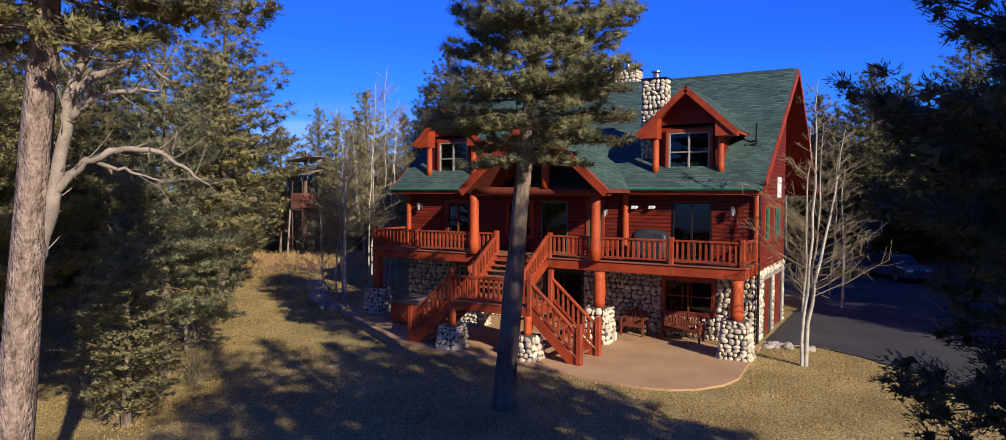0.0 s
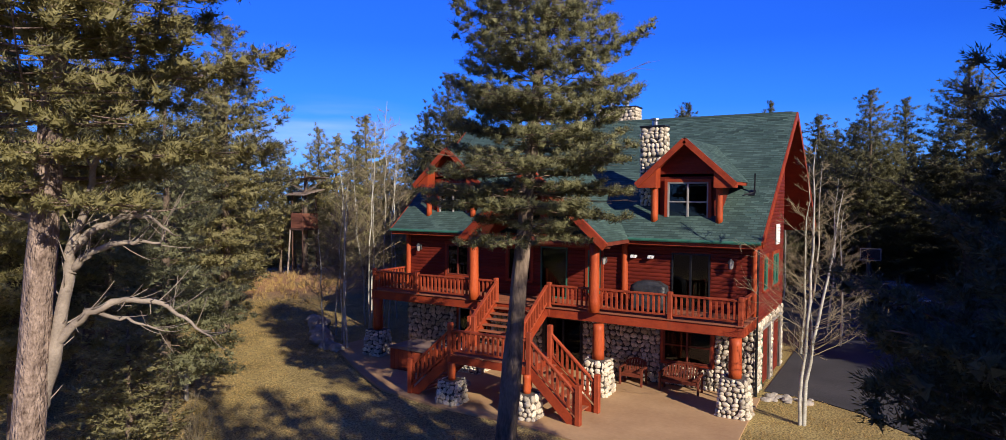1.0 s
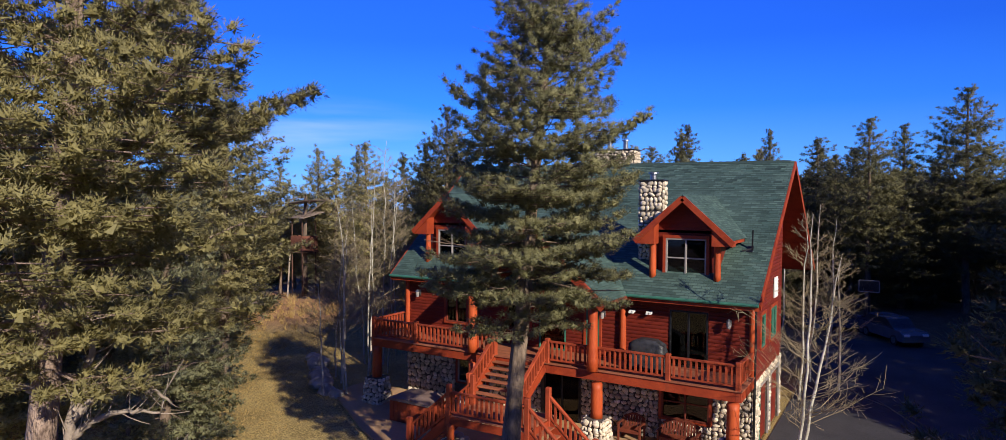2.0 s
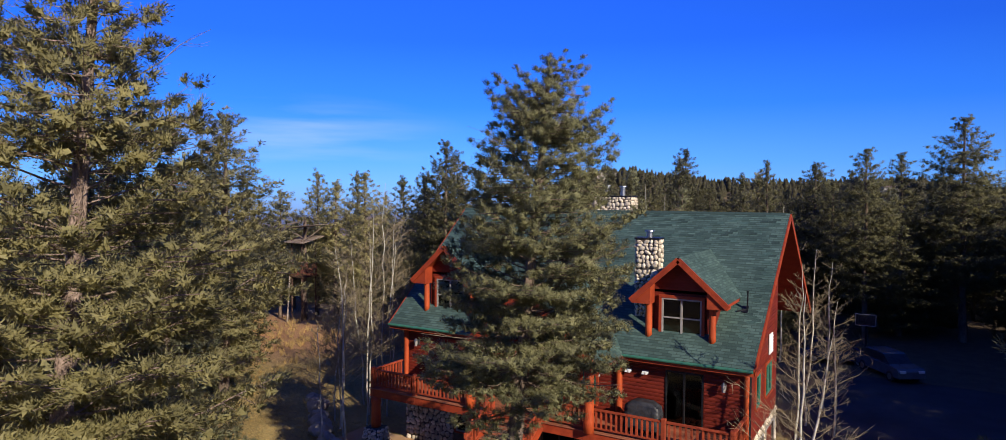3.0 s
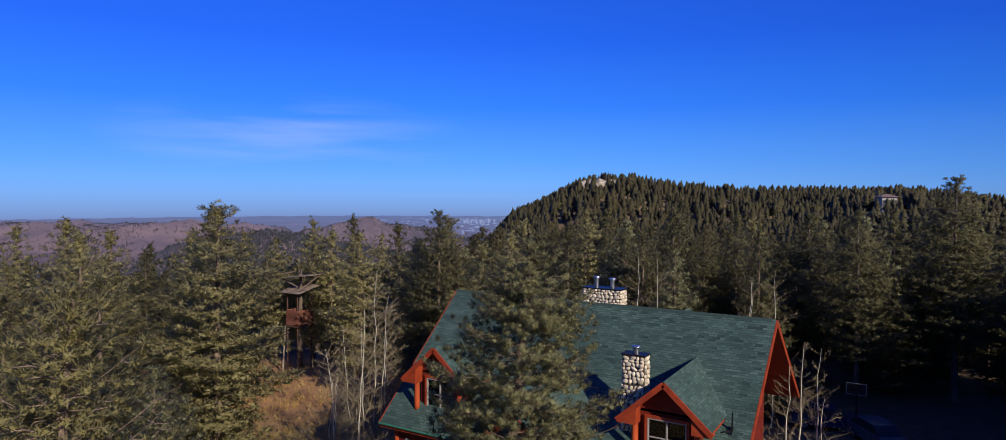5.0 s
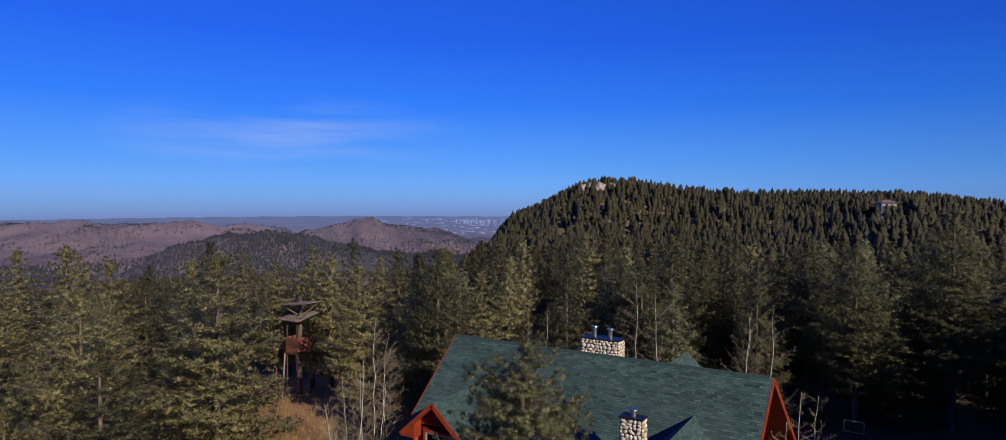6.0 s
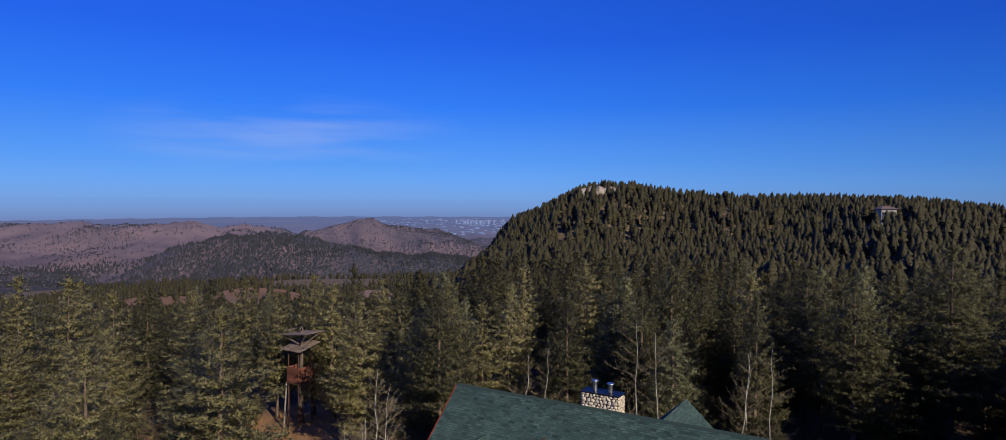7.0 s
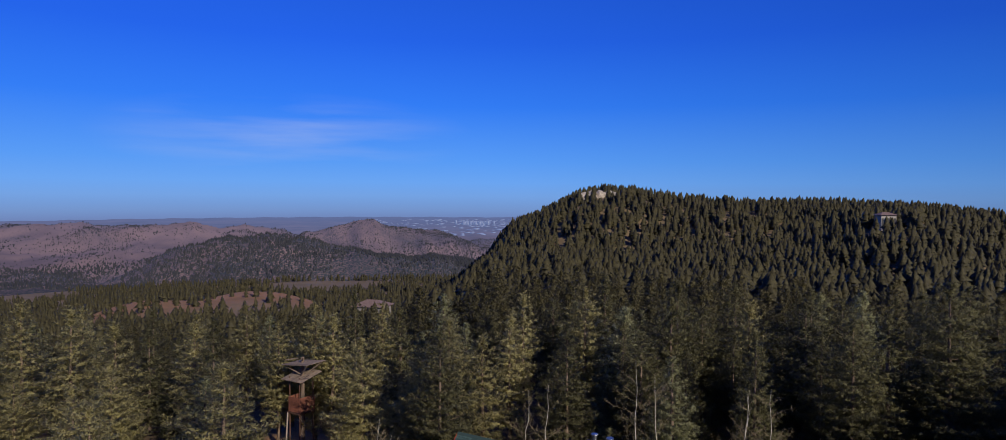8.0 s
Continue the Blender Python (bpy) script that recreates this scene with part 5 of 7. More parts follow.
# windows and doors of the house
window("y", WY0, -1, *UP[0], panes=2, name="patio_door", sill=False, frame_mat=M_DARKMETAL)
window("y", WY0, -1, *UP[1], panes=1, name="front_door", sill=False, frame_mat=M_GREENTRIM)
window("y", WY0, -1, *UP[2], panes=1, frame_mat=M_GREENTRIM)
window("y", WY0, -1, *UP[3], panes=2, frame_mat=M_DARKWOOD)
window("y", WY0, -1, *UP[4], panes=1, frame_mat=M_DARKWOOD)
window("y", WY0, -1, *LOW[0], panes=2, sash=True, frame_mat=M_DARKWOOD)
window("y", WY0, -1, *LOW[2], panes=2)
window("y", WY0, -1, *LOW[1], panes=2, name="basement_door", sill=False, frame_mat=M_DARKMETAL)
window("x", WX1, 1, *SIDE_UP[0], panes=1, frame_mat=M_GREENTRIM)
window("x", WX1, 1, *SIDE_UP[1], panes=2, frame_mat=M_GREENTRIM)
for y0, y1, z0, z1 in SIDE_LOW:
    gd = new("garage_door")
    gd.parent = house
    gd.location = Vector((WX1, (y0 + y1) / 2, 0)) - house.location
    for i in range(4):
        part("door_panel", boxed(WX1 - 0.12, WX1 - 0.06, y0 + 0.02, y1 - 0.02, 0.02 + i * 0.53, 0.535 + i * 0.53, bevel=0.015), M_SIDING, gd)
    for q0, q1, za, zb in ((y0 - 0.12, y0, 0, 2.27), (y1, y1 + 0.12, 0, 2.27), (y0, y1, 2.15, 2.27)):
        part("door_trim", boxed(WX1 - 0.02, WX1 + 0.05, q0, q1, za, zb), M_GREENTRIM if q0 < y0 and y0 < 26 else M_FRAME, gd)

# ---- patio, drive ----
PATIO = [(-4.25, 24.38), (-4.15, 22.6), (-4.08, 21), (-4.0, 19.6), (-4.2, 18.7), (-4.7, 17.9), (-5.3, 17.45), (-6.0, 17.25), (-7.0, 17.2), (-8.0, 17.3), (-9.8, 17.65), (-13, 17.75), (-16, 18.3), (-18, 19.4), (-20, 20.7), (-22.4, 22.3), (-22.4, 24.38)]
part("patio", prism(bmesh.new(), [(x, y, 0.06) for x, y in PATIO], (0, 0, -0.3)), M_CONCRETE, None)
tagged(bpy.data.objects["patio"], "tan concrete patio with a curved edge", "patio", kind="structure")
DRIVE = [(-4.3, 25.5), (-2.6, 25.3), (-1.2, 24.5), (-0.2, 23.5), (1.6, 21.9), (5, 19.8), (9, 18), (22, 15), (22, 24), (14, 32), (9, 44), (6, 56), (2, 64), (-4, 60), (-4.3, 44)]
part("driveway", prism(bmesh.new(), [(x, y, 0.03) for x, y in DRIVE], (0, 0, -0.3)), M_ASPHALT, None)
tagged(bpy.data.objects["driveway"], "worn grey asphalt driveway", "driveway", kind="structure")

# proud laminated tabs scattered over the front slope
roof_face = bpy.data.objects["front_roof"]
off = Vector((0, 0, 0))
p = roof_face
while p is not None:
    off += p.location
    p = p.parent
TAB = bpy.data.meshes.new("shingle")
bm = boxed(-0.16, 0.16, 0.0, 0.142, 0.0, 0.012)
bm.to_mesh(TAB)
bm.free()
TAB.materials.append(M_TAB)
pitch = math.atan(SLOPE)
rng = np.random.RandomState(6)
laid = set()
while len(laid) < 300:
    row, col = rng.randint(2, 62), rng.randint(0, 46)
    f = row / 63.0
    y, z = EAVE_Y + (RIDGE_Y - EAVE_Y) * f, EAVE_Z + (RIDGE_Z - EAVE_Z) * f
    x = RX1 - 0.3 - 0.33 * col - (0.165 if row % 2 else 0)
    over_porch = abs(x - PX) < PHW + 0.3 and y < pback + 0.3
    over_dormer = any(abs(x - cx) < 2.05 and y < 29.6 for cx in (-7.03, -17.66))
    if (row, col) in laid or over_porch or over_dormer or (-9.4 < x < -7.9 and y < 26.5) or x < RX0E + (RX0R - RX0E) * f + 0.4:
        continue
    laid.add((row, col))
    ob = bpy.data.objects.new("shingle", TAB)
    scene.collection.objects.link(ob)
    ob.parent = roof_face
    ob.matrix_basis = Matrix.LocRotScale(Vector((x, y, z)) + Vector((0, -math.sin(pitch), math.cos(pitch))) * 0.004 - off, Euler((pitch, 0, 0)), (1, 1, 1))


# ---- aspens ----
def bare_tree(seed, h, trunk_r, first=0.3, lean=(0, 0), bushy=1.0):
    """A leafless aspen: pale trunk and a haze of twigs."""
    rng = np.random.RandomState(seed)
    trunk, twigs = Heap(), Heap()
    n = 12
    f = np.linspace(0, 1, n)
    wob = np.cumsum(rng.normal(0, 0.055, (n, 2)), axis=0) * h / 8
    tp = np.stack([wob[:, 0] + lean[0] * f, wob[:, 1] + lean[1] * f, h * f], 1)
    tp[0, 2] = -0.3
    trunk.add(*tube_arrays(tp, trunk_r * (1 - f) ** 0.8 + 0.008, 8))
    for i in range(int(30 * bushy)):
        q = rng.uniform(first, 0.97)
        p = np.array([np.interp(q, f, tp[:, k]) for k in range(3)])
        a = rng.uniform(0, 6.28)
        L = h * rng.uniform(0.12, 0.34) * (1.15 - q)
        s = np.linspace(0, 1, 5)
        out = np.stack([np.cos(a) * s, np.sin(a) * s, 0.42 * s + 0.22 * s * s], 1) * L + np.cumsum(rng.normal(0, 0.05 * L, (5, 3)), axis=0) * s[:, None]
        bp = p + out
        r0 = max(0.010, trunk_r * 0.32 * (1 - q))
        (trunk if r0 > 0.034 else twigs).add(*tube_arrays(bp, np.linspace(r0, 0.006, 5), 4))
        for _ in range(rng.randint(4, 9)):
            c = rng.uniform(0.3, 1)
            p2 = np.array([np.interp(c, s, bp[:, k]) for k in range(3)])
            d = rng.normal(0, 1, 3) * (1, 1, 0.6) + np.array([np.cos(a), np.sin(a), 0.7])
            d *= L * rng.uniform(0.18, 0.45) / np.linalg.norm(d)
            q2 = np.stack([p2 + d * k + np.array([0, 0, 0.1 * L]) * k * k for k in (0, 0.4, 0.75, 1)])
            twigs.add(*tube_arrays(q2, (0.008, 0.006, 0.005, 0.003), 3))
            for _ in range(rng.randint(1, 4)):
                k = rng.uniform(0.3, 0.95)
                d3 = rng.normal(0, 1, 3) + d / np.linalg.norm(d)
                d3 *= L * rng.uniform(0.08, 0.2) / np.linalg.norm(d3)
                twigs.add(*tube_arrays(np.stack([p2 + d * k, p2 + d * k + d3 * 0.5, p2 + d * k + d3]), (0.007, 0.005, 0.003), 3))
    return trunk, twigs


def aspen(seed, x, y, h, r, first=0.3, lean=(0, 0), bushy=1.0, z=None):
    trunk, twigs = bare_tree(seed, h, r, first, lean, bushy)
    t = thing("aspen_tree", (x, y, ground_z(x, y) if z is None else z), "leafless aspen with pale bark and fine tan twigs", "tree", "bare aspens")
    tr = new("trunk", trunk.mesh("trunk", M_ASPEN, True))
    tw = new("twig_haze", twigs.mesh("twig_haze", M_TWIG))
    tr.parent = tw.parent = t
    tw["kind"] = "stuff"
    return t


aspen(1, -2.80, 22.35, 8.6, 0.050, 0.22, (0.05, 0.1), 1.1, 0)
aspen(2, -2.58, 22.30, 7.2, 0.060, 0.28, (1.15, 0.35), 1.6, 0)
for i, (pu, pv, h) in enumerate(((-7.3, 31.0, 7.5), (-7.0, 30.4, 9.0), (-6.5, 33.0, 10.5), (-6.4, 36.0, 12.0), (-8.3, 33.5, 6.5), (-6.0, 38.0, 10.5), (-7.7, 32.4, 7.0), (-6.8, 34.5, 9.5), (-7.4, 36.0, 9.0), (-5.8, 34.2, 9.0), (-8.0, 30.2, 5.5))):
    x, y = place(pu, pv)
    aspen(20 + i, x, y, h, 0.040, 0.3, (random.uniform(-0.6, 0.6), random.uniform(-0.4, 0.4)), 1.5)
for i, (pu, pv, h) in enumerate(((15.3, 33.0, 8.8), (13.4, 30.0, 8.4), (17.2, 35.5, 8.0), (14.6, 36.5, 8.5), (10.6, 49.0, 12.3), (11.9, 48.0, 11.6), (17.5, 47.0, 10.5), (19.3, 46.0, 10.8), (18.6, 48.5, 10.2), (3.5, 50.5, 9.8), (2.6, 52.5, 9.0), (15.9, 31.5, 6.5))):
    x, y = place(pu, pv)
    aspen(40 + i, x, y, h, 0.05, 0.2, (random.uniform(-0.5, 0.5), random.uniform(-0.5, 0.5)), 0.9)

# bare brush under the trees beside the lawn
def brush(seed, h):
    rng = np.random.RandomState(seed)
    heap = Heap()
    for i in range(26):
        a, tilt = rng.uniform(0, 6.28), rng.uniform(0.05, 0.55)
        L = h * rng.uniform(0.6, 1.1)
        s_ = np.linspace(0, 1, 5)
        d = np.array([math.cos(a) * math.sin(tilt), math.sin(a) * math.sin(tilt), math.cos(tilt)])
        stem = d * (s_ * L)[:, None] + np.cumsum(rng.normal(0, 0.035 * L, (5, 3)), axis=0) * s_[:, None] + rng.normal(0, 0.12, 3) * (1, 1, 0)
        heap.add(*tube_arrays(stem, np.linspace(0.012, 0.004, 5), 3))
        for _ in range(7):
            k = rng.uniform(0.25, 1)
            p = np.array([np.interp(k, s_, stem[:, j]) for j in range(3)])
            d2 = unit(d + rng.normal(0, 0.7, 3)) * L * rng.uniform(0.12, 0.35)
            heap.add(*tube_arrays(np.stack([p, p + d2 * 0.5 + rng.normal(0, 0.02, 3), p + d2]), (0.006, 0.005, 0.003), 3))
    return heap.mesh("bare_bush", M_TWIG)


BRUSH = [brush(70 + i, 1.7) for i in range(3)]
rng = np.random.RandomState(17)
for i in range(20):
    v = rng.uniform(18.5, 30)
    u = v * math.tan(radians(rng.uniform(-36, -24.5)))
    x, y = place(u, v)
    ob = new("bare_bush", BRUSH[i % 3])
    ob.matrix_basis = Matrix.LocRotScale((x, y, ground_z(x, y) - 0.05), Euler((0, 0, rng.uniform(0, 6.28))), (1, 1, rng.uniform(0.6, 1.15)))
    tagged(ob, "leafless tan bush under the trees by the lawn", "bush", "bare bushes")

# young pine whose boughs reach in beside the viewpoint
x_, y_ = place(4.95, 5.4)
near_pine = conifer_meshes(61, 10.6, 2.4, 1.95, 20, 7, ((0, 0.13, 0.26, 0.38, 0.46, 0.56, 0.68, 0.8, 1.0), (0.64, 0.78, 0.94, 1.02, 0.78, 0.60, 0.5, 0.3, 0.03)), 0.12, "close", M_BARK_DARK, M_FIR, 0.16, 0.2, dead=0.25, side=12)
tree_thing(near_pine, (x_, y_, -0.2), "young pine with dark shaded boughs beside the lawn", name="pine_tree")


# ---- deck ----
deck = thing("deck", (-12.2, 22.3, 0), "raised red timber deck on log posts and stone piers", "deck")
DX0, DX1, DY0 = -20.05, -4.40, 22.22


def stone_meshes(n=5):
    out = []
    rng = np.random.RandomState(77)
    for k in range(n):
        bm = bmesh.new()
        bmesh.ops.create_uvsphere(bm, u_segments=6, v_segments=5, radius=1.0)
        ph = rng.uniform(0, 6, 6)
        for v in bm.verts:
            c = v.co
            c *= 1 + 0.10 * math.sin(2.1 * c.x + ph[0]) + 0.09 * math.sin(2.6 * c.y + ph[1]) + 0.08 * math.sin(2.3 * c.z + ph[2])
        me = bpy.data.meshes.new("stone")
        bm.to_mesh(me)
        bm.free()
        me.polygons.foreach_set("use_smooth", [True] * len(me.polygons))
        me.materials.append(M_STONE)
        out.append(me)
    return out


STONES = stone_meshes()


def cobble(parent, origin, right, up, out, width, height_, rng, size=0.17, inset=None, limit=400):
    """Sets river stones over a flat face: packed rows of uneven rounded stones. inset(z share): taper."""
    off = Vector((0, 0, 0))
    p = parent
    while p is not None:
        off += p.location
        p = p.parent
    origin, right, up, out = Vector(origin), Vector(right), Vector(up), Vector(out)
    frame_m = Matrix((right, up, out)).transposed()
    made, z = 0, 0.0
    while z < height_ - 0.03:
        rh = min(size * rng.uniform(0.65, 1.25), height_ - z)
        if height_ - z - rh < size * 0.4:
            rh = height_ - z
        x0, x1 = (inset((z + rh / 2) / height_) if inset else (0, width))
        x = x0
        while x < x1 - 0.03:
            rw = min(size * rng.uniform(0.6, 1.75), x1 - x)
            if x1 - x - rw < size * 0.45:
                rw = x1 - x
            if made < limit:
                ob = bpy.data.objects.new("stone", STONES[rng.randint(len(STONES))])
                scene.collection.objects.link(ob)
                ob.parent = parent
                pos = origin + right * (x + rw / 2) + up * (z + rh / 2 + rng.uniform(-0.2, 0.2) * rh) + out * 0.01
                turn = Matrix.Rotation(rng.uniform(-0.7, 0.7), 3, "Z") @ Matrix.Rotation(rng.choice((0, math.pi)), 3, "Z")
                ob.matrix_basis = Matrix.LocRotScale(pos - off, (frame_m @ turn).to_quaternion(), (rw * 0.51, rh * 0.55, 0.075 * rng.uniform(0.8, 1.25)))
                made += 1
            x += rw
        z += rh
    return made


def pier(x, y, top, b=0.46, t=0.36, parent=deck, seed=0):
    """A battered stone pier: mortar core, river stones on all faces, and a cap."""
    rng = np.random.RandomState(900 + seed)
    bm = bmesh.new()
    lo = [bm.verts.new((x + i * b, y + j * b, -0.3)) for i, j in ((-1, -1), (1, -1), (1, 1), (-1, 1))]
    hi = [bm.verts.new((x + i * t, y + j * t, top)) for i, j in ((-1, -1), (1, -1), (1, 1), (-1, 1))]
    bm.faces.new(lo[::-1]), bm.faces.new(hi)
    for i in range(4):
        bm.faces.new((lo[i], lo[(i + 1) % 4], hi[(i + 1) % 4], hi[i]))
    core = part("pier", bm, M_MORTAR, parent, "battered pier of pale river stones")
    lean = math.atan2(b - t, top)
    for a in range(4):
        out = Vector((math.sin(a * math.pi / 2), -math.cos(a * math.pi / 2), 0))
        right = Vector((math.cos(a * math.pi / 2), math.sin(a * math.pi / 2), 0))
        up = (Vector((0, 0, 1)) * math.cos(lean) - out * math.sin(lean)).normalized()
        nrm = right.cross(up)
        org = Vector((x, y, 0.0)) + out * b - right * b
        cobble(core, org, right, up, nrm, 2 * b, top / math.cos(lean), rng, 0.165, inset=lambda q: (q * (b - t), 2 * b - q * (b - t)))
    return core


PIERS = ((-4.62, 22.10, 1.24), (-9.28, 22.02, 1.26), (-14.65, 22.2, 1.2), (-19.80, 22.35, 1.14))
for i, (x, y, top) in enumerate(PIERS):
    pier(x, y, top, seed=i)
    part("post", round_log(bmesh.new(), (x, y, top), (x, y, 2.5), 0.215, 0.20, sides=16, seed=i + 9), M_LOG, deck, "peeled red log post", smooth=True)
part("rim_beam", boxed(DX0, DX1, DY0 + 0.02, DY0 + 0.16, 2.50, 2.835, bevel=0.01), M_TRIM, deck)
part("rim_beam", boxed(DX1 - 0.14, DX1, DY0 + 0.165, WY0 - 0.05, 2.50, 2.835, bevel=0.01), M_TRIM, deck)
part("rim_beam", boxed(DX0, DX0 + 0.14, DY0 + 0.165, WY0 - 0.05, 2.50, 2.835, bevel=0.01), M_TRIM, deck)
for i in range(20):
    x = DX0 + 0.5 + i * 0.78
    part("joist", boxed(x, x + 0.05, DY0 + 0.17, WY0 - 0.02, 2.56, 2.835), M_DARKWOOD, deck)
for i in range(15):
    y0 = DY0 - 0.03 + i * 0.145
    part("deck_board", boxed(DX0 - 0.03, DX1 + 0.03, y0, y0 + 0.137, 2.84, 2.88, bevel=0.006), M_DECK, deck)

BALUSTER = mesh_from("baluster", [v.co for v in boxed(-0.034, 0.034, -0.034, 0.034, 0, 1).verts], [(3, 2, 1, 0), (4, 5, 6, 7), (0, 1, 5, 4), (1, 2, 6, 5), (2, 3, 7, 6), (3, 0, 4, 7)], M_RAIL)


def railing(a, b, parent, top=0.80, low=0.10, spacing=0.195, label="", mat=None):
    """A run of railing between two points on the walking level: top and bottom rail and upright pickets."""
    a, b = Vector(a), Vector(b)
    bm = bmesh.new()
    up = Vector((0, 0, 1))
    beam(bm, a + up * top, b + up * top, 0.12, 0.07, bevel=0.008)
    rail = part("railing", bm, mat or M_RAIL, parent, label)
    part("bottom_rail", beam(bmesh.new(), a + up * (low + 0.03), b + up * (low + 0.03), 0.06, 0.07, bevel=0.006), mat or M_RAIL, rail)
    flat = (b - a)
    n = max(1, int(round(math.hypot(flat.x, flat.y) / spacing)))
    off = Vector((0, 0, 0))
    p = rail
    while p is not None:
        off += p.location
        p = p.parent
    for i in range(n):
        f = (i + 0.5) / n
        pos = a + flat * f
        ob = bpy.data.objects.new("baluster", BALUSTER)
        scene.collection.objects.link(ob)
        ob.parent = rail
        ob.matrix_basis = Matrix.LocRotScale(pos + up * (low + 0.05) - off, Euler((0, 0, math.atan2(flat.y, flat.x))), (1, 1, top - low - 0.08))
    return rail


def newel(x, y, z0, z1, parent, w=0.17, mat=None):
    bm = boxed(x - w / 2, x + w / 2, y - w / 2, y + w / 2, z0, z1, bevel=0.02)
    return part("newel_post", bm, mat or M_RAIL, parent)


YR = 22.32
for x in (-19.95, -17.62, -13.72, -11.40, -6.82, -4.52):
    newel(x, YR, 2.52, 3.80, deck)
for x0, x1 in ((-19.95, -17.62), (-17.62, -14.72), (-14.72, -13.72), (-11.40, -9.50), (-9.50, -6.82), (-6.82, -4.52)):
    railing((x0 + 0.1, YR, DECK), (x1 - 0.1, YR, DECK), deck)
railing((-4.52, YR + 0.1, DECK), (-4.52, WY0 - 0.05, DECK), deck)
railing((-19.95, YR + 0.1, DECK), (-19.95, WY0 - 0.05, DECK), deck)

# ---- stairs ----
stairs = thing("staircase", (-11.8, 20, 0), "red timber stairs with a landing and two lower flights", "stairs")
LZ, LX0, LX1, LY0, LY1 = 1.66, -13.15, -10.12, 18.45, 20.35
for i in range(13):
    y0 = LY0 + i * 0.147
    part("landing_board", boxed(LX0, LX1, y0, y0 + 0.14, LZ - 0.04, LZ, bevel=0.005), M_DECK, stairs)
for args in ((LX0, LX1, LY0 - 0.05, LY0, LZ - 0.30, LZ - 0.045), (LX0, LX1, LY1, LY1 + 0.05, LZ - 0.30, LZ - 0.045), (LX0 - 0.05, LX0, LY0, LY1, LZ - 0.30, LZ - 0.045), (LX1, LX1 + 0.05, LY0, LY1, LZ - 0.30, LZ - 0.045)):
    part("landing_beam", boxed(*args), M_TRIM, stairs)


def flight(start, run, rise, n, width_axis, w0, w1):
    """Steps down from start (x, y, z) along run (dx, dy) a step, with treads, stringers."""
    x, y, z = start
    for i in range(1, n):
        cx, cy, cz = x + run[0] * (i - 0.5), y + run[1] * (i - 0.5), z - rise * i
        if width_axis == "x":
            part("tread", boxed(w0, w1, cy - abs(run[1]) / 2 - 0.02, cy + abs(run[1]) / 2, cz - 0.045, cz, bevel=0.006), M_DECK, stairs)
        else:
            part("tread", boxed(cx - abs(run[0]) / 2, cx + abs(run[0]) / 2 + 0.02, w0, w1, cz - 0.045, cz, bevel=0.006), M_DECK, stairs)
    ex, ey, ez = x + run[0] * n, y + run[1] * n, z - rise * n
    for w in (w0, w1):
        a, b = ((w, y, z - 0.18), (w, ey, ez - 0.02)) if width_axis == "x" else ((x, w, z - 0.18), (ex, w, ez - 0.02))
        part("stringer", beam(bmesh.new(), a, b, 0.06, 0.30), M_TRIM, stairs)


UX0, UX1 = -13.62, -11.45
flight((0, 22.2, DECK), (0, -0.265), 0.174, 7, "x", UX0, UX1)
for x in (UX0, UX1):
    railing((x, 22.2, DECK - 0.0), (x, 20.42, LZ + 0.02), stairs)
    newel(x, 20.36, LZ - 0.3, LZ + 0.95, stairs)
RN = 7
flight((LX1, 0, LZ), (0.235, 0), 0.237, RN, "y", LY0 + 0.02, LY0 + 1.46)
flight((LX0, 0, LZ), (-0.235, 0), 0.237, RN, "y", LY0 + 0.02, LY0 + 1.46)
for sx, ex in ((LX1, LX1 + 0.235 * RN), (LX0, LX0 - 0.235 * RN)):
    for y in (LY0 + 0.02, LY0 + 1.46):
        railing((sx, y, LZ), (ex, y, 0.22), stairs, spacing=0.18)
        newel(ex + (0.06 if ex > sx else -0.06), y, 0.05, 1.30, stairs, 0.18)
        newel(sx, y, LZ - 0.75 if y < 19 else LZ - 0.3, LZ + 1.06, stairs, 0.17)
railing((LX0 + 0.1, LY0, LZ), (LX1 - 0.1, LY0, LZ), stairs)
for i, (x, y) in enumerate(((-10.16, 18.42), (-13.05, 18.42))):
    pier(x, y, 0.80, 0.40, 0.31, stairs, 20 + i)
    part("stub_post", round_log(bmesh.new(), (x, y, 0.8), (x, y, 1.38), 0.13, seed=i), M_LOG, stairs, smooth=True)

# ---- stone on the house ----
rng = np.random.RandomState(41)
base = bpy.data.objects["base_wall"]


def face_stones(parent, y, spans, rng, size):
    for x0, x1, z0, z1 in spans:
        cobble(parent, (x0, y, z0), (1, 0, 0), (0, 0, 1), (0, -1, 0), x1 - x0, z1 - z0, rng, size, limit=260)


face_stones(base, WY0, ((-5.82, WX1, 0.05, 2.5), (-7.7, -5.84, 0.05, 0.82), (-7.7, -5.84, 2.25, 2.5), (-10.95, -7.8, 0.05, 2.5)), rng, 0.18)
face_stones(base, WY0, ((-15.25, -12.75, 0.05, 2.5), (WX0, -17.05, 0.05, 2.5)), rng, 0.20)
side_base = bpy.data.objects["side_base"]
for y0, y1, z0, z1 in ((WY0, 25.62, 0.05, 2.5), (27.48, 27.82, 0.05, 2.2), (25.62, 30.2, 2.28, 2.55), (29.88, 30.2, 0.05, 2.28)):
    cobble(side_base, (WX1, y0, z0), (0, 1, 0), (0, 0, 1), (1, 0, 0), y1 - y0, z1 - z0, rng, 0.19)


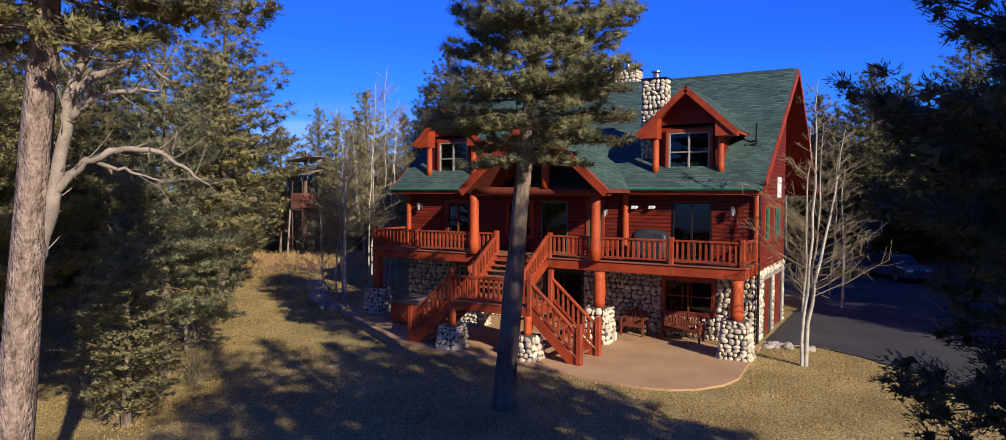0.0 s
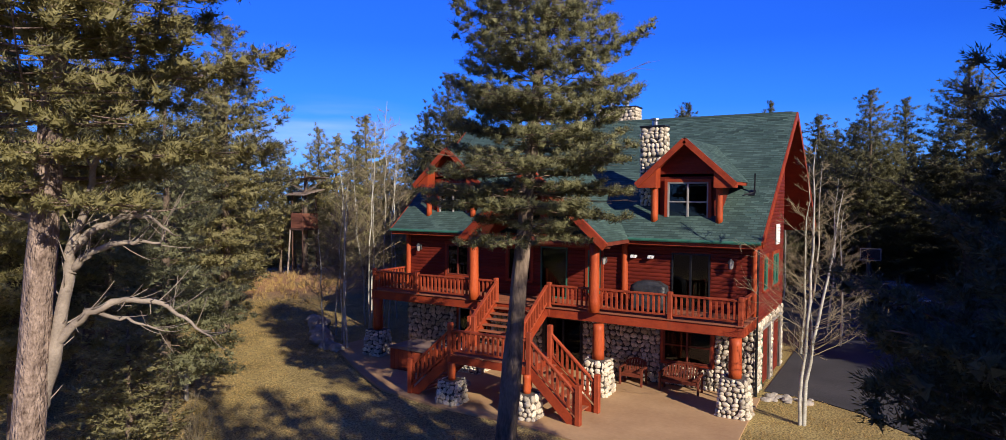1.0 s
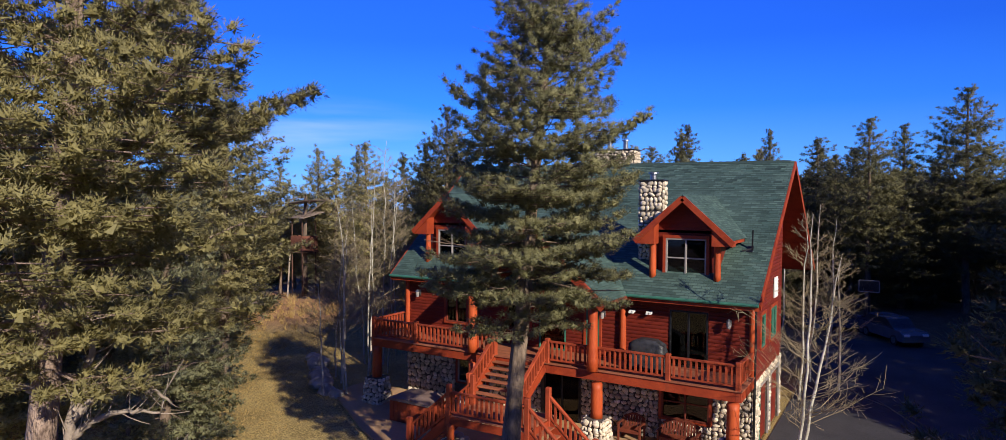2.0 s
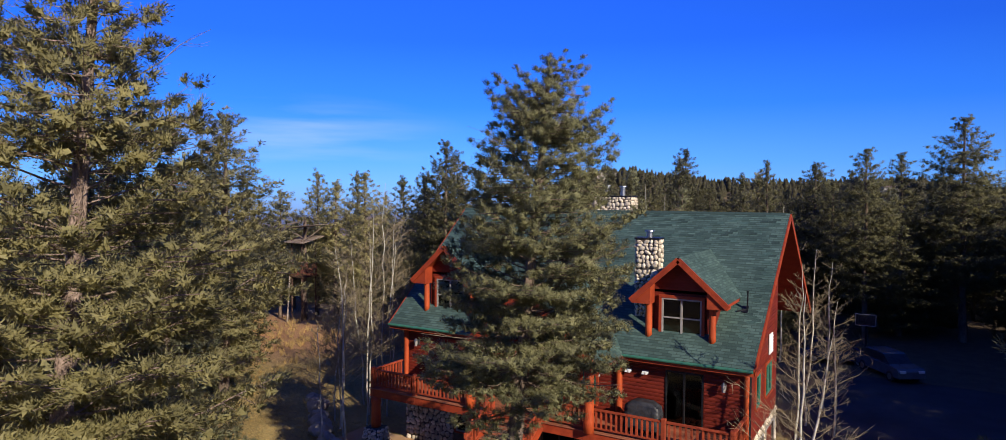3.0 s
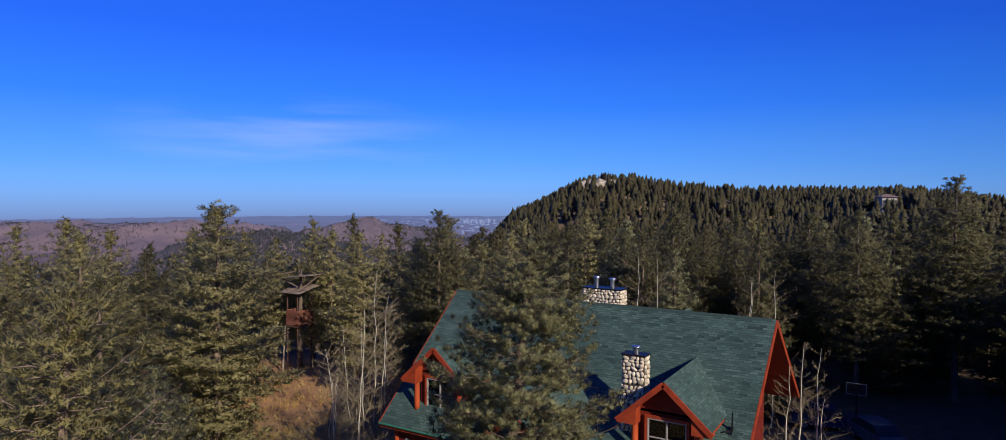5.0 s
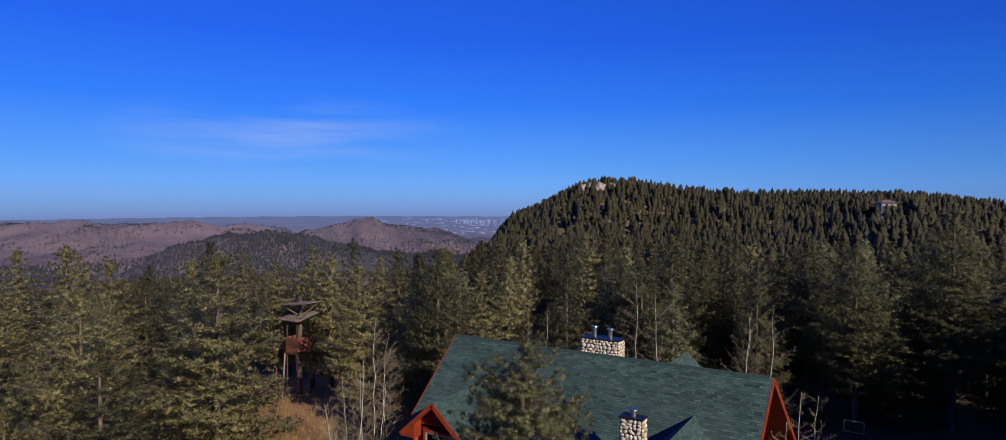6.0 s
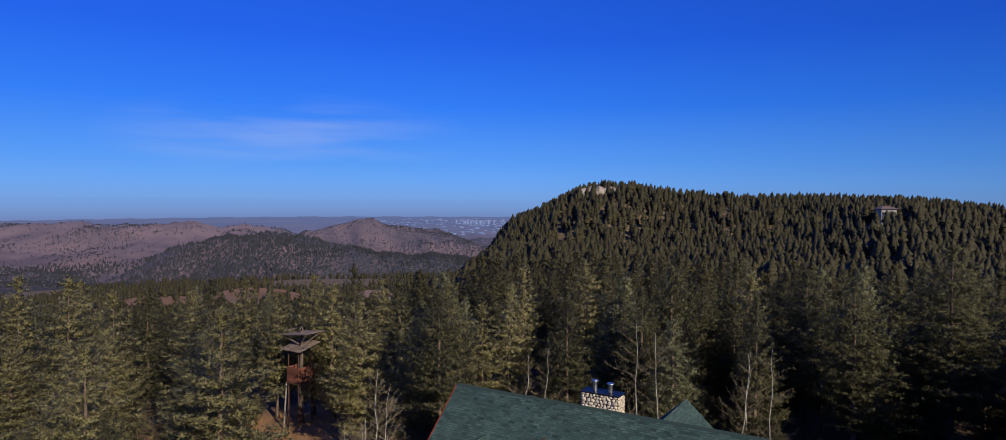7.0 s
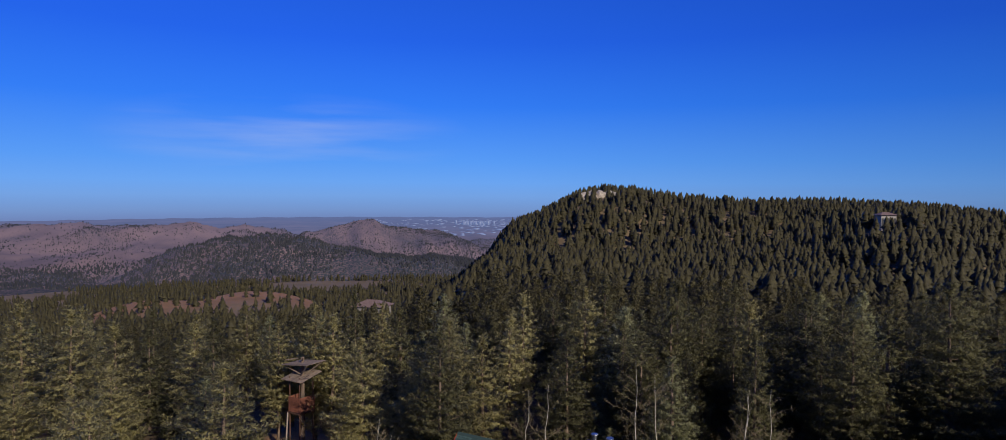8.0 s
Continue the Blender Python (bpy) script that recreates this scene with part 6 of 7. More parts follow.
def chimney(x0, x1, y0, y1, z0, z1, flues, seed):
    rng = np.random.RandomState(seed)
    x0, x1, y0 = x0 + 0.07, x1 - 0.07, y0 + 0.07
    core = part("chimney", boxed(x0, x1, y0, y1, z0, z1), M_MORTAR, house, "river-stone chimney")
    cobble(core, (x0, y0, z0), (1, 0, 0), (0, 0, 1), (0, -1, 0), x1 - x0, z1 - z0, rng, 0.175)
    cobble(core, (x1, y0, z0), (0, 1, 0), (0, 0, 1), (1, 0, 0), y1 - y0, z1 - z0, rng, 0.175)
    cobble(core, (x0, y1, z0), (0, -1, 0), (0, 0, 1), (-1, 0, 0), y1 - y0, z1 - z0, rng, 0.175)
    part("chimney_cap", boxed(x0 - 0.06, x1 + 0.06, y0 - 0.06, y1 + 0.06, z1, z1 + 0.07, bevel=0.015), M_DARKMETAL, core)
    for fx, fh in flues:
        yc = (y0 + y1) / 2
        bm = round_log(bmesh.new(), (fx, yc, z1 + 0.06), (fx, yc, z1 + fh), 0.12, sides=12)
        round_log(bm, (fx, yc, z1 + fh), (fx, yc, z1 + fh + 0.06), 0.19, sides=12)
        part("flue", bm, M_GALV, core, "galvanised flue pipe with cap")


chimney(-9.13, -8.08, 25.51, 26.1, 6.4, 9.70, ((-8.6, 0.30),), 1)
chimney(-13.58, -11.45, 31.5, 32.4, 9.9, 11.36, ((-12.95, 0.55), (-12.1, 0.5)), 2)


# ---- things about the house ----
def bench(x0, x1, y0, label, back=0.95):
    """A slatted garden bench with a curved back, facing the lawn."""
    b = thing("garden_bench", ((x0 + x1) / 2, y0, 0.06), label, "bench", "benches on the patio")
    z = 0.06
    w = x1 - x0
    for x in (x0 + 0.04, x1 - 0.04):
        part("leg", boxed(x - 0.035, x + 0.035, y0, y0 + 0.07, z, z + 0.62, bevel=0.006), M_BENCH, b)
        part("leg", boxed(x - 0.035, x + 0.035, y0 + 0.52, y0 + 0.59, z, z + 0.72, bevel=0.006), M_BENCH, b)
        part("armrest", boxed(x - 0.05, x + 0.05, y0 - 0.03, y0 + 0.58, z + 0.62, z + 0.66, bevel=0.008), M_BENCH, b)
    for i in range(5):
        part("seat_slat", boxed(x0 + 0.08, x1 - 0.08, y0 + 0.02 + i * 0.105, y0 + 0.11 + i * 0.105, z + 0.41, z + 0.44, bevel=0.005), M_BENCH, b)
    n = max(5, int(w / 0.115))
    for i in range(n):
        f = (i + 0.5) / n
        x = x0 + 0.08 + (w - 0.16) * f
        top = back * (0.82 + 0.18 * math.sin(math.pi * f))
        part("back_slat", beam(bmesh.new(), (x, y0 + 0.50, z + 0.42), (x, y0 + 0.62, z + top), 0.07, 0.022, up=(0, 1, 0)), M_BENCH, b)
    bm = bmesh.new()
    for i in range(8):
        f0, f1 = i / 8, (i + 1) / 8
        pts = []
        for f in (f0, f1):
            h = back * (0.82 + 0.18 * math.sin(math.pi * f))
            pts.append((x0 + 0.05 + (w - 0.1) * f, y0 + 0.63, z + h))
        beam(bm, pts[0], pts[1], 0.05, 0.07)
    bmesh.ops.remove_doubles(bm, verts=bm.verts[:], dist=1e-3)
    part("top_rail", bm, M_BENCH, b)
    part("apron", boxed(x0 + 0.08, x1 - 0.08, y0 + 0.01, y0 + 0.035, z + 0.33, z + 0.41), M_BENCH, b)
    return b


bench(-7.55, -6.10, 23.42, "red-stained slatted garden bench under the deck")
bench(-9.05, -8.15, 23.42, "red-stained slatted garden chair under the deck", 0.9)

# covered hot tub beside the stairs
tub = thing("hot_tub", (-16.7, 21.4, 0.06), "red-panelled hot tub under a brown vinyl cover", "hot tub")
tx0, tx1, ty0, ty1 = -17.65, -15.70, 20.65, 22.1
for i in range(9):
    x0 = tx0 + i * (tx1 - tx0) / 9
    for y in (ty0, ty1 - 0.03):
        part("side_board", boxed(x0 + 0.006, x0 + (tx1 - tx0) / 9 - 0.006, y, y + 0.03, 0.08, 0.88, bevel=0.004), M_RAIL, tub)
    y0 = ty0 + 0.035 + i * (ty1 - ty0 - 0.07) / 9
    for x in (tx0, tx1 - 0.03):
        part("side_board", boxed(x, x + 0.03, y0 + 0.006, y0 + (ty1 - ty0 - 0.07) / 9 - 0.006, 0.08, 0.88, bevel=0.004), M_RAIL, tub)
part("shell", boxed(tx0 + 0.035, tx1 - 0.035, ty0 + 0.035, ty1 - 0.035, 0.06, 0.90), M_DARKWOOD, tub)
for x0, x1, z1, z2 in ((tx0 - 0.05, (tx0 + tx1) / 2 - 0.01, 0.98, 1.05), ((tx0 + tx1) / 2 + 0.01, tx1 + 0.05, 1.05, 0.98)):
    part("cover", prism(bmesh.new(), [(x0, ty0 - 0.05, 0.905), (x1, ty0 - 0.05, 0.905), (x1, ty0 - 0.05, z2), (x0, ty0 - 0.05, z1)], (0, ty1 - ty0 + 0.1, 0)), M_COVER, tub, "brown folding vinyl cover")

# covered grill on the deck
grill = thing("covered_grill", (-7.9, 23.3, DECK), "gas grill under a creased black cover on the deck", "grill")
bm = bmesh.new()
bmesh.ops.create_cube(bm, size=1.0)
bmesh.ops.subdivide_edges(bm, edges=bm.edges[:], cuts=7, use_grid_fill=True)
for v in bm.verts:
    x, y, z = v.co
    t = z + 0.5
    hump = 1.0 - 0.30 * max(0, abs(x) * 2 - 0.5)
    v.co = Vector((x * 1.32 * (1 - 0.06 * t), y * 0.62 * (1 - 0.25 * t * t), t * 1.08 * (hump if t > 0.7 else 1.0)))
    v.co += Vector((noise.noise(v.co * 4) * 0.05, noise.noise(v.co * 4 + Vector((7, 0, 0))) * 0.06, 0.02 * noise.noise(v.co * 5)))
    v.co += Vector((-7.9, 23.35, DECK + 0.02))
part("cover", bm, M_BLACKCOVER, grill, smooth=True)
for x in (-8.35, -7.45):
    bm = bmesh.new()
    round_log(bm, (x, 23.25, DECK + 0.06), (x, 23.33, DECK + 0.06), 0.06, sides=10)
    part("wheel", bm, M_RUBBER, grill)


def lantern(x, z, y=WY0 - 0.045):
    """A wall lantern with a bracket and a glass cage."""
    l = thing("wall_lantern", (x, y, z), "pale metal wall lantern beside the door", "wall lamp", "wall lanterns")
    part("back_plate", boxed(x - 0.06, x + 0.06, y - 0.025, y, z - 0.12, z + 0.12, bevel=0.008), M_GALV, l)
    part("bracket", beam(bmesh.new(), (x, y - 0.02, z + 0.10), (x, y - 0.2, z + 0.16), 0.03, 0.03), M_GALV, l)
    bm = bmesh.new()
    round_log(bm, (x, y - 0.2, z - 0.16), (x, y - 0.2, z + 0.08), 0.06, 0.085, sides=8)
    part("cage", bm, M_FRAME, l)
    bm = bmesh.new()
    round_log(bm, (x, y - 0.2, z + 0.08), (x, y - 0.2, z + 0.19), 0.11, 0.02, sides=8)
    part("cap", bm, M_GALV, l)


for x, z in ((-10.0, 4.55), (-5.26, 4.65), (-19.0, 4.65)):
    lantern(x, z)


def flood_lamp(x, z):
    f = thing("flood_lamp", (x, WY0 - 0.05, z), "small white twin flood lamp on the wall", "wall lamp", "white flood lamps")
    part("housing", boxed(x - 0.12, x + 0.12, WY0 - 0.17, WY0 - 0.03, z - 0.03, z + 0.05, bevel=0.015), M_WHITE, f)
    for s in (-1, 1):
        part("hood", prism(bmesh.new(), [(x + s * 0.06 - 0.05, WY0 - 0.175, z - 0.04), (x + s * 0.06 + 0.05, WY0 - 0.175, z - 0.04), (x + s * 0.06 + 0.035, WY0 - 0.175, z + 0.04), (x + s * 0.06 - 0.035, WY0 - 0.175, z + 0.04)], (0, -0.05, -0.02)), M_WHITE, f)


flood_lamp(-8.84, 4.76)
flood_lamp(-8.17, 4.77)
part("pilaster", round_log(bmesh.new(), (-9.22, WY0 - 0.06, DECK), (-9.22, WY0 - 0.06, 5.5), 0.13, 0.12, seed=8), M_LOG, house, "peeled log pilaster", smooth=True)
part("corner_log", round_log(bmesh.new(), (WX1 - 0.02, WY0 - 0.02, 2.6), (WX1 - 0.02, WY0 - 0.02, 5.4), 0.12, 0.12, seed=9), M_LOG, house, smooth=True)
part("corner_log", round_log(bmesh.new(), (WX0 + 0.02, WY0 - 0.02, 2.6), (WX0 + 0.02, WY0 - 0.02, 5.4), 0.12, 0.12, seed=10), M_LOG, house, smooth=True)

# louvred vent on the side wall, roof antenna
vent = new("gable_vent")
vent.parent = house
vent.location = Vector((WX1, 28.5, 5.5)) - house.location
vent["label"] = "white louvred vent"
part("vent_frame", boxed(WX1 + 0.04, WX1 + 0.10, 28.1, 28.75, 5.15, 5.95, bevel=0.01), M_WHITE, vent)
for i in range(6):
    part("louvre", beam(bmesh.new(), (WX1 + 0.11, 28.14, 5.24 + i * 0.12), (WX1 + 0.11, 28.71, 5.24 + i * 0.12), 0.05, 0.02, up=(0.5, 0, 1)), M_WHITE, vent)
ant = thing("roof_antenna", (-4.95, 26.25, roof_z(26.25)), "dark metal antenna arm bolted to the roof", "antenna")
bm = bmesh.new()
rz = roof_z(26.25)
beam(bm, (-5.25, 26.1, roof_z(26.1) + 0.06), (-4.92, 26.25, rz + 0.05), 0.05, 0.05)
beam(bm, (-4.92, 26.25, rz), (-4.90, 26.25, rz + 0.75), 0.05, 0.05)
part("arm", bm, M_DARKMETAL, ant)
part("foot_plate", beam(bmesh.new(), (-4.98, 26.1, roof_z(26.1) + 0.03), (-4.98, 26.4, roof_z(26.4) + 0.03), 0.2, 0.03), M_DARKMETAL, ant)


# ---- yard ----
def boulder(x, y, r, z=None, name="boulder", label="rough granite boulder at the lawn's edge", flat=0.7, seed=0, group="boulders"):
    bm = bmesh.new()
    bmesh.ops.create_icosphere(bm, subdivisions=3, radius=1.0)
    o = Vector((seed * 3.1, seed * 1.7, 0))
    for v in bm.verts:
        n = v.co.normalized()
        k = 1 + 0.35 * noise.noise(n * 1.3 + o) + 0.15 * noise.noise(n * 3.5 + o)
        v.co = Vector((n.x * k * r, n.y * k * r * 0.85, n.z * k * r * flat))
    me = bpy.data.meshes.new(name)
    bm.to_mesh(me)
    bm.free()
    me.materials.append(M_ROCK)
    ob = new(name, me)
    ob.location = (x, y, (ground_z(x, y) if z is None else z) + r * flat * 0.35)
    ob.rotation_euler.z = seed
    return tagged(ob, label, "rock", group)


for i, (x, y, r) in enumerate(((-23.6, 22.7, 0.55), (-22.7, 22.2, 0.42), (-24.4, 23.4, 0.6), (-25.3, 24.2, 0.5), (-26.4, 25.2, 0.6), (-21.9, 22.0, 0.36), (-27.6, 26.0, 0.45), (-14.3, 20.6, 0.28), (-13.8, 20.4, 0.22))):
    boulder(x, y, r, seed=i + 1)
for i in range(16):
    boulder(-4.1 + random.uniform(0, 1.7), 24.4 + random.uniform(0, 0.9), random.uniform(0.10, 0.2), 0.0, "edging_stone", "flat tan edging stone beside the driveway", 0.5, 30 + i, "edging stones")
for i, (az, rr, r) in enumerate(((6.9, 486, 4.4), (7.6, 484, 5.4), (8.3, 486, 4.6), (9.0, 488, 3.6), (10.9, 492, 3.2), (9.4, 480, 3.0), (22.5, 372, 3.0), (23.6, 376, 2.6), (25.0, 370, 2.8))):
    x, y = place(rr * math.sin(radians(az)), rr * math.cos(radians(az)))
    boulder(x, y, r, None, "rock_outcrop", "pale granite outcrop on the wooded hill", 0.8 if i < 6 else 0.6, 60 + i, "outcrops")

# birch stub beside the lawn and a second trunk
x, y = -21.95, 14.63
stub = new("birch_stub", None)
stub.location = (x, y, ground_z(x, y))
tagged(stub, "short white birch stub standing by the lawn", "tree stump")
part("trunk", round_log(bmesh.new(), (x, y, ground_z(x, y) - 0.1), (x + 0.03, y, 1.18), 0.07, 0.062, seed=5), M_ASPEN, stub, smooth=True)

# treehouse on its pine
TX, TY = -48.2, 44.3
th = thing("treehouse", (TX, TY, 0), "weathered brown plank treehouse with a shed roof and lookout", "treehouse")
for i, (dx, dy) in enumerate(((-0.72, -0.85), (0.6, -0.85), (0.6, 0.8), (-0.72, 0.8))):
    part("post", round_log(bmesh.new(), (TX + dx, TY + dy, -0.4), (TX + dx, TY + dy, 7.2 if dy < 0 else 7.5), 0.06, seed=i), M_OLDPLANK, th)
part("trunk_post", round_log(bmesh.new(), (TX, TY, -0.5), (TX + 0.1, TY, 9.0), 0.28, 0.14, seed=8), M_BARK_DARK, th, smooth=True)
part("brace_pole", round_log(bmesh.new(), (TX - 0.2, TY - 1.9, -0.4), (TX - 0.9, TY - 0.95, 3.8), 0.09, 0.07, seed=9), M_DEADWOOD, th, smooth=True)
part("platform", boxed(TX - 0.9, TX + 0.8, TY - 1.0, TY + 1.0, 3.75, 3.9), M_OLDPLANK, th)
for k in range(7):
    z = 3.92 + k * 0.2
    part("plank", boxed(TX - 0.80, TX + 0.70, TY - 0.95, TY - 0.91, z, z + 0.19), M_REDPLANK, th)
    part("plank", boxed(TX + 0.66, TX + 0.70, TY - 0.9, TY + 0.95, z, z + 0.19), M_REDPLANK, th)
    part("plank", boxed(TX - 0.80, TX - 0.76, TY - 0.9, TY + 0.95, z, z + 0.19), M_REDPLANK, th)
for k in range(9):
    x0 = TX - 1.35 + k * 0.3
    part("roof_board", prism(bmesh.new(), [(x0, TY - 1.35, 6.95), (x0 + 0.285, TY - 1.35, 6.95), (x0 + 0.285, TY + 1.25, 7.5), (x0, TY + 1.25, 7.5)], (0, 0, 0.05)), M_GREYPLANK, th)
    y0 = TY - 1.2 + k * 0.27
    part("lookout_board", prism(bmesh.new(), [(TX - 1.5, y0, 8.25), (TX + 1.9, y0, 8.62), (TX + 1.9, y0 + 0.25, 8.62), (TX - 1.5, y0 + 0.25, 8.25)], (0, 0, 0.05)), M_GREYPLANK, th)
for a0, b0 in (((0.05, -0.2, 7.2), (1.7, -1.0, 8.55)), ((0.05, 0.2, 7.2), (1.7, 0.9, 8.55)), ((0.0, -0.2, 7.4), (-1.2, -1.0, 8.24)), ((0.4, -0.9, 6.9), (1.9, -0.9, 7.7)), ((-1.6, -0.6, 8.6), (-0.2, -0.3, 8.9)), ((0.05, 0.0, 8.6), (0.9, -0.7, 9.2))):
    part("strut", beam(bmesh.new(), (TX + a0[0], TY + a0[1], a0[2]), (TX + b0[0], TY + b0[1], b0[2]), 0.08, 0.10), M_GREYPLANK, th)

# basketball hoop by the drive
hx, hy = -2.1, 50.5
hoop = thing("basketball_hoop", (hx, hy, 0), "basketball hoop on a dark pole beside the drive", "basketball hoop")
part("pole", round_log(bmesh.new(), (hx, hy + 0.6, 0), (hx, hy + 0.6, 3.0), 0.06, sides=10), M_DARKMETAL, hoop)
part("arm", beam(bmesh.new(), (hx, hy + 0.6, 2.95), (hx, hy + 0.08, 3.25), 0.06, 0.08), M_DARKMETAL, hoop)
part("backboard", boxed(hx - 0.62, hx + 0.62, hy, hy + 0.04, 2.9, 3.7, bevel=0.01), M_DARKMETAL, hoop)
for args in ((hx - 0.62, hx + 0.62, 3.65, 3.70), (hx - 0.62, hx + 0.62, 2.90, 2.95), (hx - 0.62, hx - 0.57, 2.95, 3.65), (hx + 0.57, hx + 0.62, 2.95, 3.65)):
    part("border", boxed(args[0], args[1], hy - 0.012, hy - 0.002, args[2], args[3]), M_FRAME, hoop)
bm = bmesh.new()
for i in range(14):
    a0, a1 = i * 6.283 / 14, (i + 1) * 6.283 / 14
    beam(bm, (hx + 0.23 * math.cos(a0), hy - 0.3 + 0.23 * math.sin(a0), 3.05), (hx + 0.23 * math.cos(a1), hy - 0.3 + 0.23 * math.sin(a1), 3.05), 0.02, 0.02)
bmesh.ops.remove_doubles(bm, verts=bm.verts[:], dist=2e-2)
part("rim", bm, M_TRIM, hoop)


def car(x, y, turn, paint, label, h=1.55, length=4.6):
    """A parked estate car: body with wheel arches, cabin, glass, wheels and lamps."""
    c = thing("car", (x, y, 0.03), label, "car", "parked cars")
    lower = [(-0.5, 0.35), (-0.49, 0.75), (-0.45, 0.92), (-0.26, 1.0), (0.44, 1.02), (0.49, 0.95), (0.5, 0.35)]
    cabin = [(-0.255, 1.0), (-0.12, h - 0.06), (0.30, h - 0.04), (0.43, 1.02)]
    def slab(pts, w, z=0.0):
        return prism(bmesh.new(), [(px * length, -w, pz + z) for px, pz in pts], (0, 2 * w, 0))
    pieces = [part("body", slab(lower, 0.88), paint, None), part("cabin_glass", slab(cabin, 0.74), M_BLACKCOVER, None)]
    bm = slab([(-0.11, h - 0.06), (-0.10, h), (0.28, h + 0.02), (0.30, h - 0.04)], 0.75)
    pieces.append(part("roof", bm, paint, None))
    for px in (-0.31, 0.30):
        for s in (-1, 1):
            bm = round_log(bmesh.new(), (px * length, s * 0.70, 0.33), (px * length, s * 0.90, 0.33), 0.33, sides=18)
            w = part("wheel", bm, M_RUBBER, None)
            pieces.append(w)
            rim = part("rim", round_log(bmesh.new(), (px * length, s * 0.88, 0.33), (px * length, s * 0.915, 0.33), 0.2, sides=14), M_GALV, None)
            rim.parent = w
    for s in (-1, 1):
        pieces.append(part("headlight", boxed(-0.503 * length, -0.48 * length, s * 0.6 - 0.18, s * 0.6 + 0.18, 0.68, 0.82), M_WHITE, None))
        pieces.append(part("tail_light", boxed(0.485 * length, 0.502 * length, s * 0.7 - 0.1, s * 0.7 + 0.1, 0.7, 0.92), M_TRIM, None))
    for p in pieces:
        p.parent = c
    c.rotation_euler.z = turn
    return c


car(-0.7, 49.6, radians(125), M_CAR_GREY, "dark grey car parked at the end of the drive")
car(-4.0, 51.5, radians(190), M_CAR_DARK, "dark blue car parked under the trees")


# ---- far houses ----
def far_house(x, y, w, d, h, wall_mat, label, turn=0.0, sink=0.3):
    z = ground_z(x, y) - sink
    f = thing("distant_house", (x, y, z), label, "house", "houses among the trees")
    pieces = [part("wall", boxed(-w / 2, w / 2, -d / 2, d / 2, 0, h), wall_mat, None)]
    bm = bmesh.new()
    vs = [bm.verts.new(p) for p in ((-w / 2 - 0.8, -d / 2 - 0.8, h), (w / 2 + 0.8, -d / 2 - 0.8, h), (w / 2 + 0.8, d / 2 + 0.8, h), (-w / 2 - 0.8, d / 2 + 0.8, h), (-w * 0.2, 0, h + d * 0.24), (w * 0.2, 0, h + d * 0.24))]
    for q in ((0, 1, 5, 4), (1, 2, 5), (2, 3, 4, 5), (3, 0, 4), (3, 2, 1, 0)):
        bm.faces.new([vs[i] for i in q])
    pieces.append(part("roof", bm, M_COVER, None))
    for i in range(5):
        wx = -w / 2 + w * (i + 0.5) / 5
        pieces.append(part("window", boxed(wx - w * 0.07, wx + w * 0.07, -d / 2 - 0.06, -d / 2 - 0.01, h * 0.3, h * 0.8), M_BLACKCOVER, None))
    for p in pieces:
        p.parent = f
    f.rotation_euler.z = turn
    return f


hx2, hy2 = place(311 * (1384 - 784) / 1052, 311)
far_house(hx2, hy2, 7.0, 5.5, 7.2, M_FRAME, "pale house with a dark hipped roof on the hill", radians(31))
hx3, hy3 = place(200 * (583 - 784) / 1052, 200)
far_house(hx3, hy3, 9, 7, 8.5, M_FRAME, "tan house half hidden among the trees", radians(20))


